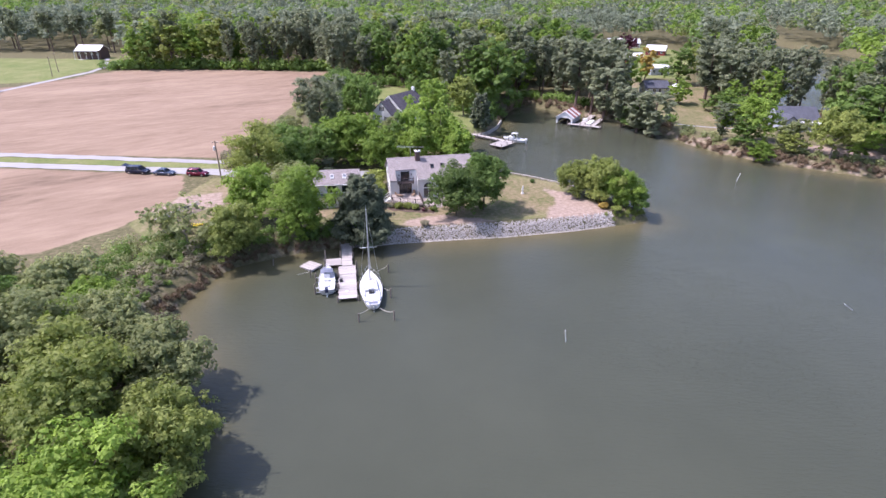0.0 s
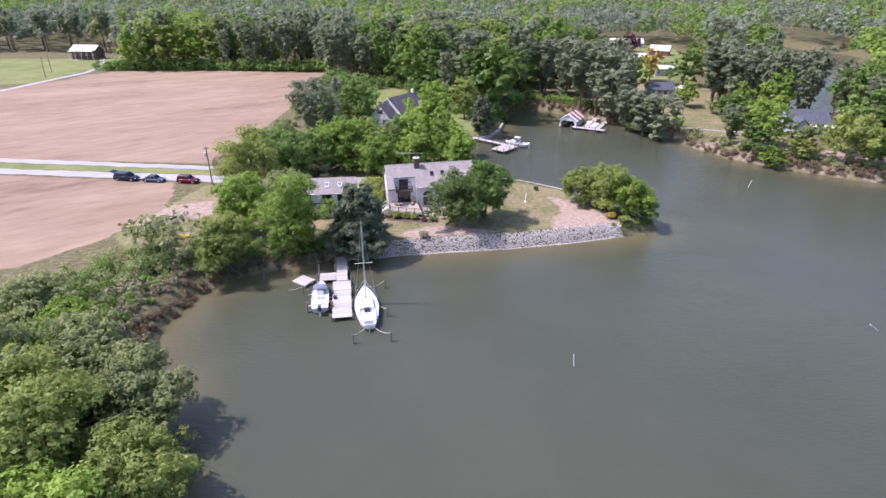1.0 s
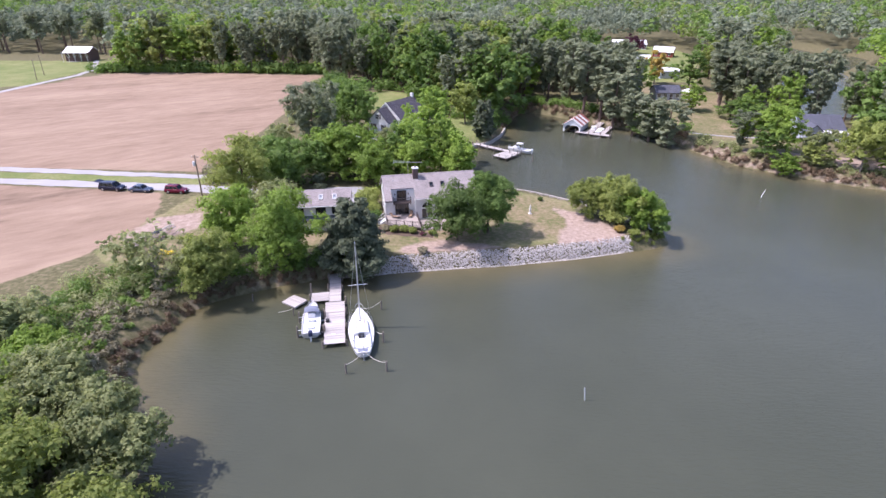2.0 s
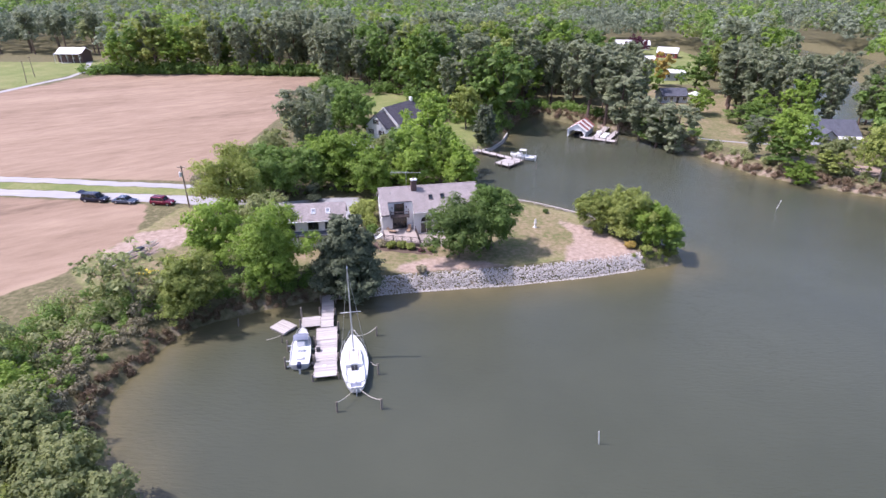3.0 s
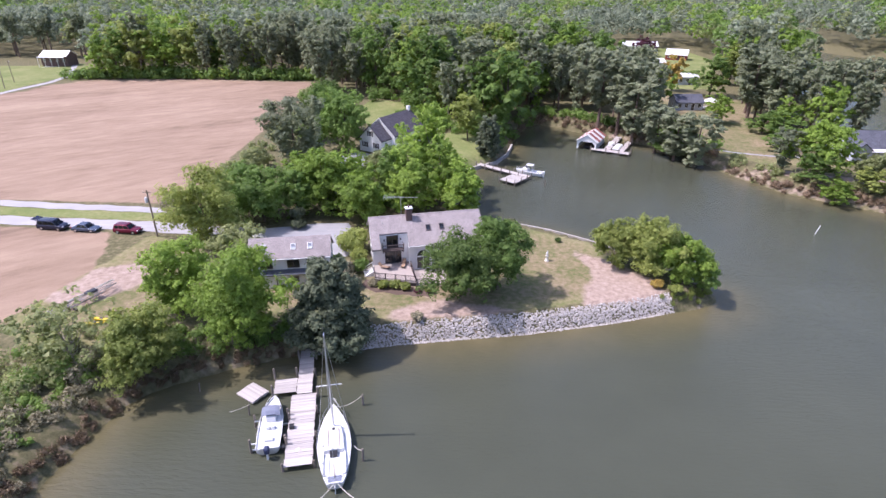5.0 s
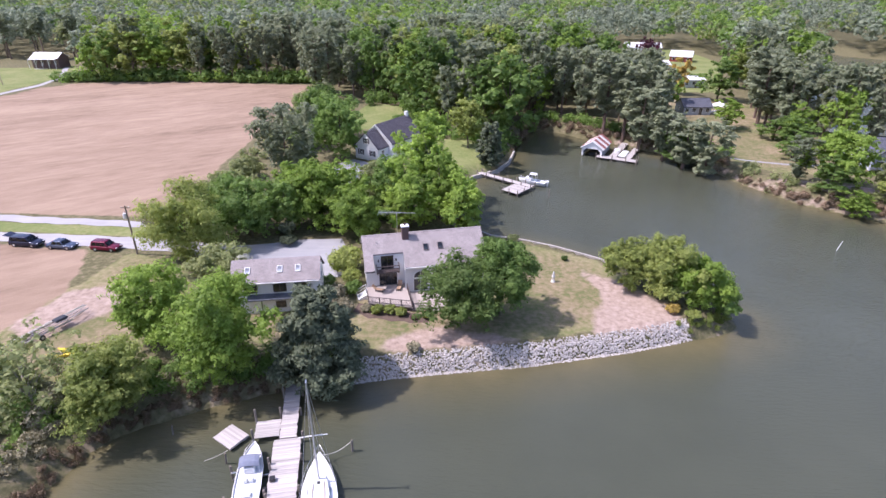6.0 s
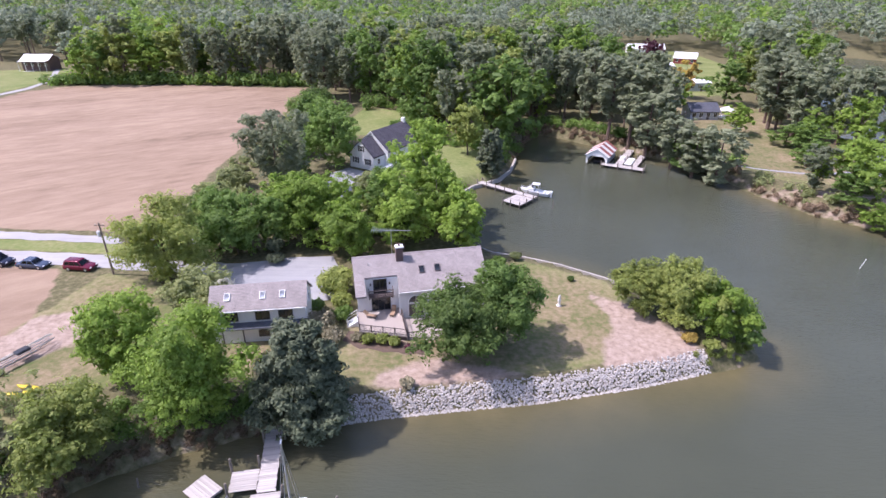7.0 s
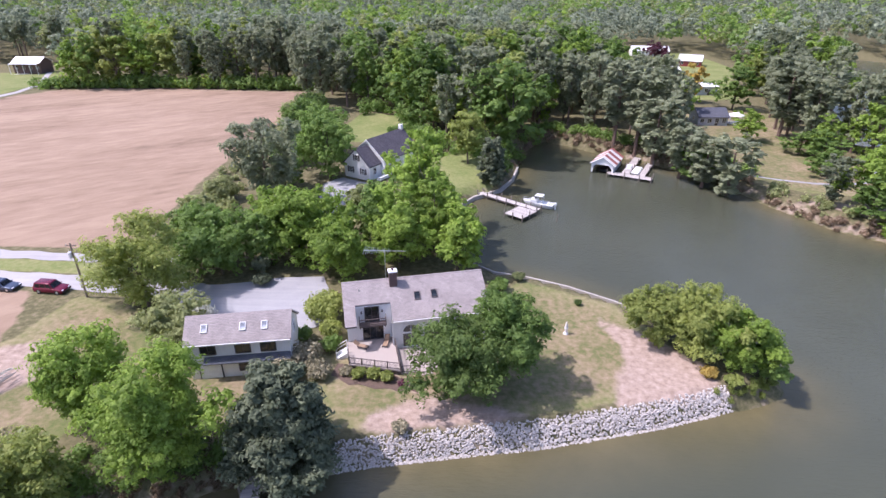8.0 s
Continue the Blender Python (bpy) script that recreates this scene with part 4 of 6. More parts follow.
def main_house():
    t = thing("house", pose(-13.79, 109.23, 2.3, 0, 0, 13.6), "white two-storey lake house with a grey shingle roof and balcony", "house")
    R, P = 7.6, 0.66
    bm = gable_body(bmesh.new(), 0.35, 5.7, -2.75, 4.5, R - 0.28, P)
    part("wall", bm, M_SIDING, t)
    bm = gable_body(bmesh.new(), 5.703, 17.25, -4.5, 4.5, R - 0.28, P)
    part("wall", bm, M_SIDING, t)
    bm = bmesh.new()
    slope(bm, 0, 17.6, 0, R, -2.72, R - P * 2.72)
    part("eave_slope", slope(bmesh.new(), 0, 1.35, -2.72, R - P * 2.72, -4.95, R - P * 4.95), M_ROOF, t)
    part("eave_slope", slope(bmesh.new(), 5.6, 17.6, -2.72, R - P * 2.72, -4.85, R - P * 4.85), M_ROOF, t)
    part("north_slope", slope(bmesh.new(), 0, 17.6, 0, R, 4.9, R - P * 4.9), M_ROOF, t)
    roof = part("roof", bm, M_ROOF, t, "grey-brown shingle roof")
    part("ridge_cap", prism(bmesh.new(), [(-0.16, R - 0.07), (0, R + 0.05), (0.16, R - 0.07), (0, R - 0.02)], "x", -0.02, 17.62), M_ROOF, roof)
    part("gutter", boxes((5.7, -4.97, R - P * 4.85 - 0.2, 17.5, -4.855, R - P * 4.85 - 0.06), bevel=0.02), M_TRIM, roof)
    part("fascia", boxes((1.352, -4.9, R - P * 4.9 - 0.25, 1.40, -2.8, R - P * 4.9 - 0.05)), M_TRIM, roof)
    # corner posts of the recess
    for x, y in ((5.62, -4.56), (0.32, -2.82)):
        part("corner_board", boxes((x - 0.08, y - 0.06, 0, x + 0.08, y + 0.06, 4.1)), M_TRIM, t)
    window(t, 3.35, 1.85, 2.35, 1.95, -2.75, M_DARKFRAME, bars=(3, 1), name="sliding_door")
    window(t, 3.3, 4.42, 1.6, 1.95, -2.75, M_DARKFRAME, bars=(2, 1), name="balcony_door")
    for x in (2.05, 4.55):
        part("wall_lamp", boxes((x - 0.09, -2.95, 4.65, x + 0.09, -2.75, 4.95), bevel=0.03), M_DARKFRAME, t, "small dark wall lantern")
    bal = part("balcony", boxes((1.7, -3.75, 3.22, 4.95, -2.752, 3.38), (1.75, -3.6, 2.95, 1.87, -2.752, 3.218), (4.75, -3.6, 2.95, 4.87, -2.752, 3.218)), M_RAIL, t, "dark timber balcony")
    part("balcony_rail", boxes((1.7, -3.75, 4.2, 4.95, -3.66, 4.30), (1.7, -3.75, 3.75, 4.95, -3.68, 3.85), (1.7, -3.75, 3.5, 4.95, -3.69, 3.6), (1.7, -3.66, 4.2, 1.79, -2.752, 4.30),
                               (4.86, -3.66, 4.2, 4.95, -2.752, 4.30), (1.7, -3.66, 3.6, 1.77, -2.752, 3.75), (4.88, -3.66, 3.6, 4.95, -2.752, 3.75)), M_RAIL, bal)
    for x in (1.72, 2.8, 3.85, 4.86):
        part("post", boxes((x, -3.74, 3.38, x + 0.08, -3.67, 4.2)), M_RAIL, bal)
    # arched windows over tall glass doors in the eastern wing
    for x in (7.75, 10.6, 13.5):
        window(t, x, 1.35, 1.9, 1.9, -4.5, M_TRIM, bars=(2, 1), name="glass_door")
        arc = [(x + 1.0 * math.cos(a), 2.55 + 1.0 * math.sin(a)) for a in [math.pi * k / 12 for k in range(13)]]
        fr = part("arched_window", prism(bmesh.new(), [(x + 1.1 * math.cos(a), 2.47 + 1.12 * math.sin(a)) for a in [math.pi * k / 12 for k in range(13)]], "y", -4.56, -4.46), M_TRIM, t)
        part("pane", prism(bmesh.new(), [(x + (q - x) * 0.93, 2.55 + (z - 2.55) * 0.93) for q, z in arc], "y", -4.585, -4.50), M_GLASS, fr)
        part("glazing_bar", boxes((x - 0.03, -4.60, 2.56, x + 0.03, -4.55, 3.46)), M_TRIM, fr)
    for z in (1.6, 4.4):
        window(t, 1.2, z, 1.0, 1.2, 0.35, M_TRIM, "x", -1, (1, 2))
    for x in (3.0, 6.5, 10.0, 13.5):
        window(t, x, 1.6, 1.1, 1.3, 4.5, M_TRIM, "y", 1, (1, 2))
    skylight(t, 8.95, -2.3, R, P, glass_mat=M_GLASS)
    skylight(t, 11.05, -2.25, R, P, glass_mat=M_GLASS)
    ch = part("chimney", boxes((5.75, -1.05, R - 0.9, 6.7, -0.25, R + 1.25), bevel=0.02), M_BRICK, t, "dark brick chimney with a pale cap")
    part("cap", boxes((5.67, -1.13, R + 1.25, 6.78, -0.17, R + 1.42), bevel=0.02), M_TRIM, ch)
    part("flue", tube(bmesh.new(), [(6.22, -0.65, R + 1.4), (6.22, -0.65, R + 1.75)], [0.14, 0.13], 10), M_BRICK, ch)
    part("vent_pipe", tube(bmesh.new(), [(2.0, -1.2, 6.7), (2.0, -1.2, 7.15)], [0.05, 0.05], 8), M_ALLOY, t)
    # the sun deck
    deck = part("deck", prism(bmesh.new(), [(0.05, -2.76), (0.05, -7.2), (5.84, -9.55), (5.84, -2.76)], "z", 0.62, 0.80), M_DECK, t, "sunlit tan boarded deck")
    skirt = [((0.1, -7.0), (5.75, -9.3)), ((5.75, -9.3), (5.75, -4.6)), ((0.12, -2.9), (0.12, -7.0))]
    for (ax, ay), (bx, by) in skirt:
        run, ang = math.hypot(bx - ax, by - ay), math.atan2(by - ay, bx - ax)
        part("skirt", boxes((0, -0.03, -0.5, run, 0.03, 0.61)), M_RAIL, deck).matrix_local = Matrix.Translation((ax, ay, 0)) @ Matrix.Rotation(ang, 4, "Z")
    railing(deck, (0.12, -7.12), (5.78, -9.42), 0.8, posts=5)
    railing(deck, (5.78, -9.42), (5.78, -4.7), 0.8, posts=4)
    railing(deck, (0.12, -5.6), (0.12, -7.12), 0.8, posts=2)
    low = part("lower_deck", prism(bmesh.new(), [(5.86, -4.51), (5.86, -9.3), (9.4, -9.6), (12.5, -7.6), (12.5, -4.51)], "z", 0.02, 0.22), M_DECK, t, "lower tan boarded terrace")
    railing(low, (5.95, -9.22), (8.0, -9.42), 0.22, posts=3)
    for i in range(3):
        part("step", boxes((8.1, -9.95 - 0.3 * i, -0.2 - 0.16 * i, 9.5, -9.62 - 0.3 * i, 0.12 - 0.16 * i), bevel=0.01), M_DECK, low)
    for i in range(4):
        part("step", boxes((-0.30 - 0.3 * i, -4.9, -0.2, 0.03 - 0.3 * i, -3.6, 0.64 - 0.17 * i), bevel=0.01), M_TRIM, deck, "white-painted stair tread")
    for y in (-4.95, -3.55):
        hand = [(0.05, y, 1.65), (-1.35, y, 0.85)]
        part("stair_rail", tube(bmesh.new(), hand, [0.045, 0.045], 6), M_TRIM, deck)
        part("stair_rail", tube(bmesh.new(), [(0.05, y, 1.2), (-1.35, y, 0.4)], [0.04, 0.04], 6), M_TRIM, deck)
        for x, z in ((0.05, 1.65), (-1.3, 0.9)):
            part("post", boxes((x - 0.05, y - 0.05, -0.1, x + 0.05, y + 0.05, z)), M_TRIM, deck)
    return t


house = main_house()


def lounger(u, v, turn):
    """A slatted deck lounger with its back raised."""
    m = house.matrix_world @ pose(u, v, 0.80, 0, 0, turn)
    t = thing("deck_lounger", m, "brown cushioned lounger on the sun deck", "lounger", "deck loungers")
    part("frame", boxes((-0.32, -0.9, 0.22, 0.32, 0.35, 0.28), (-0.32, -0.9, 0.28, -0.27, 0.35, 0.33), (0.27, -0.9, 0.28, 0.32, 0.35, 0.33)), M_RAIL, t)
    part("cushion", boxes((-0.27, -0.9, 0.285, 0.27, 0.35, 0.36), bevel=0.02), M_RUG, t)
    part("backrest", boxes((-0.3, 0, -0.03, 0.3, 0.75, 0.05), bevel=0.02), M_RUG, t).matrix_local = Matrix.Translation((0, 0.33, 0.33)) @ Matrix.Rotation(radians(42), 4, "X")
    for x in (-0.28, 0.28):
        for y in (-0.82, 0.28):
            part("leg", boxes((x - 0.03, y - 0.03, 0, x + 0.03, y + 0.03, 0.22)), M_RAIL, t)
    return t


lounger(1.7, -4.3, 60)
lounger(4.75, -4.1, -18)


def garage():
    t = thing("garage", pose(-29.96, 102.27, 2.3, 0, 0, 9.5), "white two-storey garage with a grey shingle roof and skylights", "garage")
    R, P, L = 6.95, 0.74, 11.6
    part("wall", gable_body(bmesh.new(), 0.25, L - 0.25, -2.45, 4.2, R - 0.25, P, -1.2), M_SIDING, t)
    bm = bmesh.new()
    slope(bm, 0, L, 0, R, -2.8, R - P * 2.8)
    slope(bm, 0, L, 0, R, 4.6, R - P * 4.6)
    roof = part("roof", bm, M_ROOF, t, "grey-brown shingle roof")
    part("gutter", boxes((0.1, -2.93, R - P * 2.8 - 0.22, L - 0.1, -2.805, R - P * 2.8 - 0.08), bevel=0.02), M_TRIM, roof)
    part("pent_roof", prism(bmesh.new(), [(-2.46, 2.95), (-3.25, 2.45), (-3.25, 2.36), (-2.46, 2.5)], "x", 1.9, L - 0.3), M_DARKBAND, t, "dark slate pent roof between the storeys")
    for x in (2.45, 6.2, 8.95):
        window(t, x, 3.85, 1.55, 1.15, -2.45, M_DARKFRAME, bars=(2, 1))
    window(t, 6.1, 1.25, 1.15, 0.8, -2.45, M_DARKFRAME, bars=(2, 1))
    window(t, 9.2, 1.25, 1.15, 0.8, -2.45, M_DARKFRAME, bars=(2, 1))
    door = part("garage_door", boxes((1.25, -2.52, -0.3, 3.55, -2.44, 1.9)), M_WHITE, t, "white panelled garage door")
    for z in (0.35, 0.9, 1.45):
        part("panel", boxes((1.35, -2.545, z - 0.22, 3.45, -2.515, z + 0.22), bevel=0.01), M_WHITE, door)
    part("door_frame", boxes((1.13, -2.55, -0.3, 1.25, -2.44, 2.02), (3.55, -2.55, -0.3, 3.67, -2.44, 2.02), (1.25, -2.55, 1.9, 3.55, -2.44, 2.02)), M_DARKFRAME, t)
    for x in (2.15, 6.3, 8.65):
        skylight(t, x, -1.35, R, P, 0.55, 0.85)
    window(t, 1.2, 3.9, 0.9, 1.1, L - 0.25, M_TRIM, "x", 1, (1, 2))
    window(t, 0.4, 3.6, 0.9, 1.1, 0.25, M_TRIM, "x", -1, (1, 2))
    part("meter_box", boxes((0.10, -2.2, 1.6, 0.25, -1.7, 2.2), bevel=0.02), M_DARKFRAME, t, "small dark meter box")
    return t


garage()


def cape_house():
    """The white house across the garden: a gabled front wing and a taller main roof."""
    t = thing("white_house", pose(-22.6, 169.5, 3.0, 0, 0, 59), "white gabled house with a dark grey shingle roof", "house")
    R, P = 6.6, 0.95
    part("wall", gable_body(bmesh.new(), 0.0, 4.0, -3.6, 3.6, R - 0.25, P), M_WHITE, t)
    bm = slope(bmesh.new(), -0.3, 4.2, 0, R, -3.9, R - P * 3.9)
    slope(bm, -0.3, 4.2, 0, R, 3.9, R - P * 3.9)
    part("roof", bm, M_ROOF2, t, "dark grey shingle roof")
    R2, P2 = 7.7, 0.85
    part("wall", gable_body(bmesh.new(), 4.003, 17.0, -4.7, 4.7, R2 - 0.25, P2), M_WHITE, t)
    bm = slope(bmesh.new(), 3.7, 17.3, 0, R2, -5.0, R2 - P2 * 5.0)
    slope(bm, 3.7, 17.3, 0, R2, 5.0, R2 - P2 * 5.0)
    part("roof", bm, M_ROOF2, t, "dark grey shingle roof")
    bm = slope(bmesh.new(), 3.62, 3.698, 0, R2 + 0.04, -5.0, R2 - P2 * 5.0 + 0.04, 0.35)
    slope(bm, 3.62, 3.698, 0, R2 + 0.04, 5.0, R2 - P2 * 5.0 + 0.04, 0.35)
    part("rake_board", bm, M_TRIM, t)
    for y, z in ((-1.8, 1.5), (1.8, 1.5), (0.0, 4.4)):
        window(t, y, z, 0.85, 1.25, 0.0, M_TRIM, "x", -1, (2, 2))
        for s in (-1, 1):
            part("shutter", boxes((-0.07, y + s * 0.72 - 0.2, z - 0.68, 0.0, y + s * 0.72 + 0.2, z + 0.68)), M_DARKFRAME, t)
    for x in (1.8, 6.5, 9.5, 12.5, 15.2):
        window(t, x, 1.5, 0.9, 1.3, -3.6 if x < 4 else -4.7, M_TRIM, "y", -1, (2, 2))
    part("porch", boxes((1.0, -5.6, -0.3, 4.6, -4.72, 0.35)), M_TRIM, t)
    part("chimney_cap", boxes((16.2, -0.4, R2 - 0.6, 17.0, 0.4, R2 + 0.9), bevel=0.02), M_TRIM, t)
    return t


cape_house()


def far_house(name, x, y, turn, w, d, wall_h, roof_h, wall_mat, roof_mat, label, porch=0.0, wins=3, category="house"):
    """A plain gabled house some way off, with its windows, door and perhaps a white porch."""
    t = thing(name, pose(x, y, level(x, y), 0, 0, turn), label, category)
    P = roof_h / (d / 2)
    R = wall_h + roof_h
    part("wall", gable_body(bmesh.new(), -w / 2, w / 2, -d / 2, d / 2, R - 0.2, P), wall_mat, t)
    bm = slope(bmesh.new(), -w / 2 - 0.35, w / 2 + 0.35, 0, R + 0.05, -d / 2 - 0.45, R + 0.05 - P * (d / 2 + 0.45))
    slope(bm, -w / 2 - 0.35, w / 2 + 0.35, 0, R + 0.05, d / 2 + 0.45, R + 0.05 - P * (d / 2 + 0.45))
    part("roof", bm, roof_mat, t)
    for i in range(wins):
        window(t, -w / 2 + w * (i + 0.5) / wins, wall_h * 0.55, 1.1, 1.25, -d / 2, M_TRIM, bars=(2, 1))
    window(t, 0, wall_h * 0.55, 0.9, 1.2, -w / 2, M_TRIM, "x", -1, (1, 2))
    part("door", boxes((w * 0.12 - 0.45, -d / 2 - 0.06, 0.05, w * 0.12 + 0.45, -d / 2 + 0.02, 2.05)), M_DARKFRAME, t)
    if porch:
        part("porch_roof", prism(bmesh.new(), [(-d / 2, wall_h - 0.1), (-d / 2 - porch, wall_h - 0.5), (-d / 2 - porch, wall_h - 0.65), (-d / 2, wall_h - 0.3)], "x", -w / 2, w / 2), M_TIN, t)
        for i in range(5):
            px_ = -w / 2 + 0.1 + (w - 0.2) * i / 4
            part("porch_post", boxes((px_ - 0.07, -d / 2 - porch + 0.05, 0, px_ + 0.07, -d / 2 - porch + 0.19, wall_h - 0.62)), M_TRIM, t)
        part("porch_floor", boxes((-w / 2, -d / 2 - porch, -0.2, w / 2, -d / 2 - 0.07, 0.04)), M_TRIM, t)
    return t


shore = far_house("shore_house", 103.2, 173.6, -3, 11.6, 10, 2.9, 3.2, M_GREYWALL, M_ROOFBLUE, "blue-grey house with a slate roof on the wooded shore", 2.0, 4)
bm = prism(bmesh.new(), [(-5.7, -0.3), (-5.7, 2.9), (-3.7, 4.5), (-1.7, 2.9), (-1.7, -0.3)], "y", -7.6, -5.06)
part("wing", bm, M_GREYWALL, shore, "pale blue-grey gabled wing")
bm = prism(bmesh.new(), [(-3.7, 4.75), (-6.05, 2.87), (-6.05, 2.68), (-3.7, 4.56)], "y", -7.9, -3.0)
part("wing_roof", prism(bm, [(-3.7, 4.75), (-3.7, 4.56), (-1.35, 2.68), (-1.35, 2.87)], "y", -7.9, -3.0), M_ROOFBLUE, shore)
window(shore, -3.7, 1.6, 1.1, 1.3, -7.6, M_TRIM, bars=(2, 2))
far_house("grey_cottage", 78.0, 226.5, 2, 9.0, 7.0, 2.8, 2.0, M_GREYWALL, M_ROOFBLUE, "small pale grey cottage with a slate roof", 0, 4)
far_house("white_outbuilding", 95.3, 276.0, 2, 8.5, 7.0, 3.4, 1.0, M_GREYWALL, M_TIN, "long outbuilding with a white metal roof", 0, 3, "outbuilding")
far_house("farmhouse", -198.5, 312.0, 0, 13, 8, 5.0, 2.0, M_BRICK, M_TIN, "farmhouse with a white metal roof and long porch", 2.6, 4)
far_house("red_barn", 96.5, 322.5, 8, 10, 7, 3.0, 1.6, M_BARN, M_TIN, "red barn with a pale metal roof", 0, 2, "barn")
far_house("brick_house", 120.5, 357.0, -25, 11, 9, 3.0, 2.4, M_BARN, M_TIN, "red house with a white metal roof", 0, 3)
far_house("long_barn", 111.5, 399.0, -5, 21, 9, 3.2, 2.2, M_WHITE, M_TIN, "long white barn with a white metal roof", 0, 5, "barn")


def gazebo():
    t = thing("gazebo", pose(86.5, 226.5, level(86.5, 226.5)), "white open gazebo with a pointed roof", "gazebo")
    bm = bmesh.new()
    bmesh.ops.create_cone(bm, cap_ends=True, segments=8, radius1=2.6, radius2=0.1, depth=1.2, matrix=Matrix.Translation((0, 0, 3.1)))
    part("roof", bm, M_TIN, t)
    for k in range(8):
        a = k * math.pi / 4 + 0.39
        part("post", boxes((2.2 * math.cos(a) - 0.07, 2.2 * math.sin(a) - 0.07, 0, 2.2 * math.cos(a) + 0.07, 2.2 * math.sin(a) + 0.07, 2.5)), M_TRIM, t)
    bm = bmesh.new()
    bmesh.ops.create_cone(bm, cap_ends=True, segments=8, radius1=2.5, radius2=2.5, depth=0.3, matrix=Matrix.Translation((0, 0, 0.1)))
    part("floor", bm, M_TRIM, t)


gazebo()


# ---------- docks and boats ----------
def pile(parent, x, y, top, r=0.13, name="piling"):
    return part(name, tube(bmesh.new(), [(x, y, -2.2), (x + 0.02, y, 0.2), (x + 0.03, y + 0.02, top - 0.03), (x + 0.03, y + 0.02, top)], [r, r * 0.96, r * 0.9, r * 0.7], 9), M_PILE, parent)


def decking(x0, x1, y0, y1, z, seed, board=0.19, along="x"):
    """Boards side by side, a little uneven, with gaps between them."""
    r = random.Random(seed)
    bm = bmesh.new()
    y = y0
    while y + board <= y1 + 0.01:
        dz, dx = r.uniform(-0.012, 0.012), r.uniform(-0.04, 0.04)
        box(bm, x0 + dx, y, z - 0.045 + dz, x1 + dx, y + board - 0.015, z + dz)
        y += board
    return bm


def planks(parent, x0, x1, y0, y1, z, seed, board=0.24):
    """The same with each board a piece of its own; alike boards share one mesh."""
    r = random.Random(seed)
    bm = boxes((-0.5, -0.5, -0.5, 0.5, 0.5, 0.5))
    me = bpy.data.meshes.new("plank")
    bm.to_mesh(me)
    bm.free()
    me.materials.append(M_PLANK)
    for i in range(int((y1 - y0) / board)):
        ob = new("plank", me)
        ob.parent = parent
        ob.matrix_local = Matrix.Translation(((x0 + x1) / 2 + r.uniform(-0.05, 0.05), y0 + board * (i + 0.5), z - 0.025 + r.uniform(-0.014, 0.014))) @ Matrix.Rotation(r.uniform(-0.008, 0.008), 4, "Z") @ Matrix.Diagonal((x1 - x0, board - 0.016, 0.045, 1))


def rope(parent, a, b, sag=0.5, r=0.03):
    a, b = Vector(a), Vector(b)
    pts = [a.lerp(b, k / 8) - Vector((0, 0, sag * 4 * (k / 8) * (1 - k / 8))) for k in range(9)]
    return part("rope", tube(bmesh.new(), pts, [r] * 9, 5), M_ROPE, parent, "pale mooring rope")


def lake_dock():
    t = thing("dock", pose(-15.05, 69.75, 0, 0, 0, 11.2), "weathered grey wooden dock with pilings", "dock")
    planks(t, -1.35, 1.35, 0, 10.4, 0.62, 1)
    planks(t, -0.85, 0.85, 10.4, 19.4, 0.66, 2)
    planks(t, -3.4, -0.9, 10.9, 13.5, 0.60, 3)
    for x in (-1.2, 0, 1.2):
        part("beam", boxes((x - 0.07, 0.05, 0.36, x + 0.07, 10.35, 0.565)), M_PILE, t)
    for x in (-0.75, 0.75):
        part("beam", boxes((x - 0.07, 10.36, 0.36, x + 0.07, 19.3, 0.60)), M_PILE, t)
    for x, y, top in ((-1.5, 0.1, 1.0), (1.5, 0.1, 0.95), (-1.52, 3.6, 1.25), (1.52, 3.8, 1.1), (-1.52, 7.2, 1.5), (1.52, 7.6, 1.1), (1.5, 10.3, 1.4), (-1.05, 14.0, 1.6), (1.02, 14.2, 1.1),
                      (-1.02, 17.2, 1.7), (1.02, 17.4, 1.1), (-3.5, 13.4, 2.2), (-3.5, 10.8, 1.9)):
        pile(t, x, y, top)
    for y in (2.6, 4.1):
        part("bumper", boxes((-1.75, y - 0.25, 0.3, -1.37, y + 0.25, 0.85), bevel=0.06), M_BLACK, t)
    part("white_patch", boxes((-0.35, 1.9, 0.62, 0.05, 2.2, 0.68), bevel=0.01), M_WHITE, t)
    part("gangway", boxes((-0.8, 19.35, 0.5, 0.8, 22.0, 0.66)), M_DOCK, t)
    part("chair_seat", boxes((-1.2, 4.9, 0.64, -0.7, 5.4, 1.05), bevel=0.04), M_BLACK, t)
    return t


lake_dock()


def raft():
    t = thing("swim_raft", pose(-23.05, 80.2, 0, 2, -3, -34), "weathered wooden swim raft floating on the lake", "raft")
    part("decking", decking(-1.45, 1.45, -1.15, 1.15, 0.42, 5, 0.23), M_DOCK, t)
    part("frame", boxes((-1.4, -1.1, 0.15, 1.4, -0.95, 0.37), (-1.4, 0.95, 0.15, 1.4, 1.1, 0.37), (-1.4, -0.95, 0.15, -1.25, 0.95, 0.37), (1.25, -0.95, 0.15, 1.4, 0.95, 0.37)), M_DOCK, t)
    for y in (-0.7, 0.7):
        part("float", boxes((-1.2, y - 0.3, -0.25, 1.2, y + 0.3, 0.148), bevel=0.06), M_WHITE, t)
    rope(t, (1.3, -1.3, 0.3), (0.9, -3.6, 0.7), 0.1)


raft()


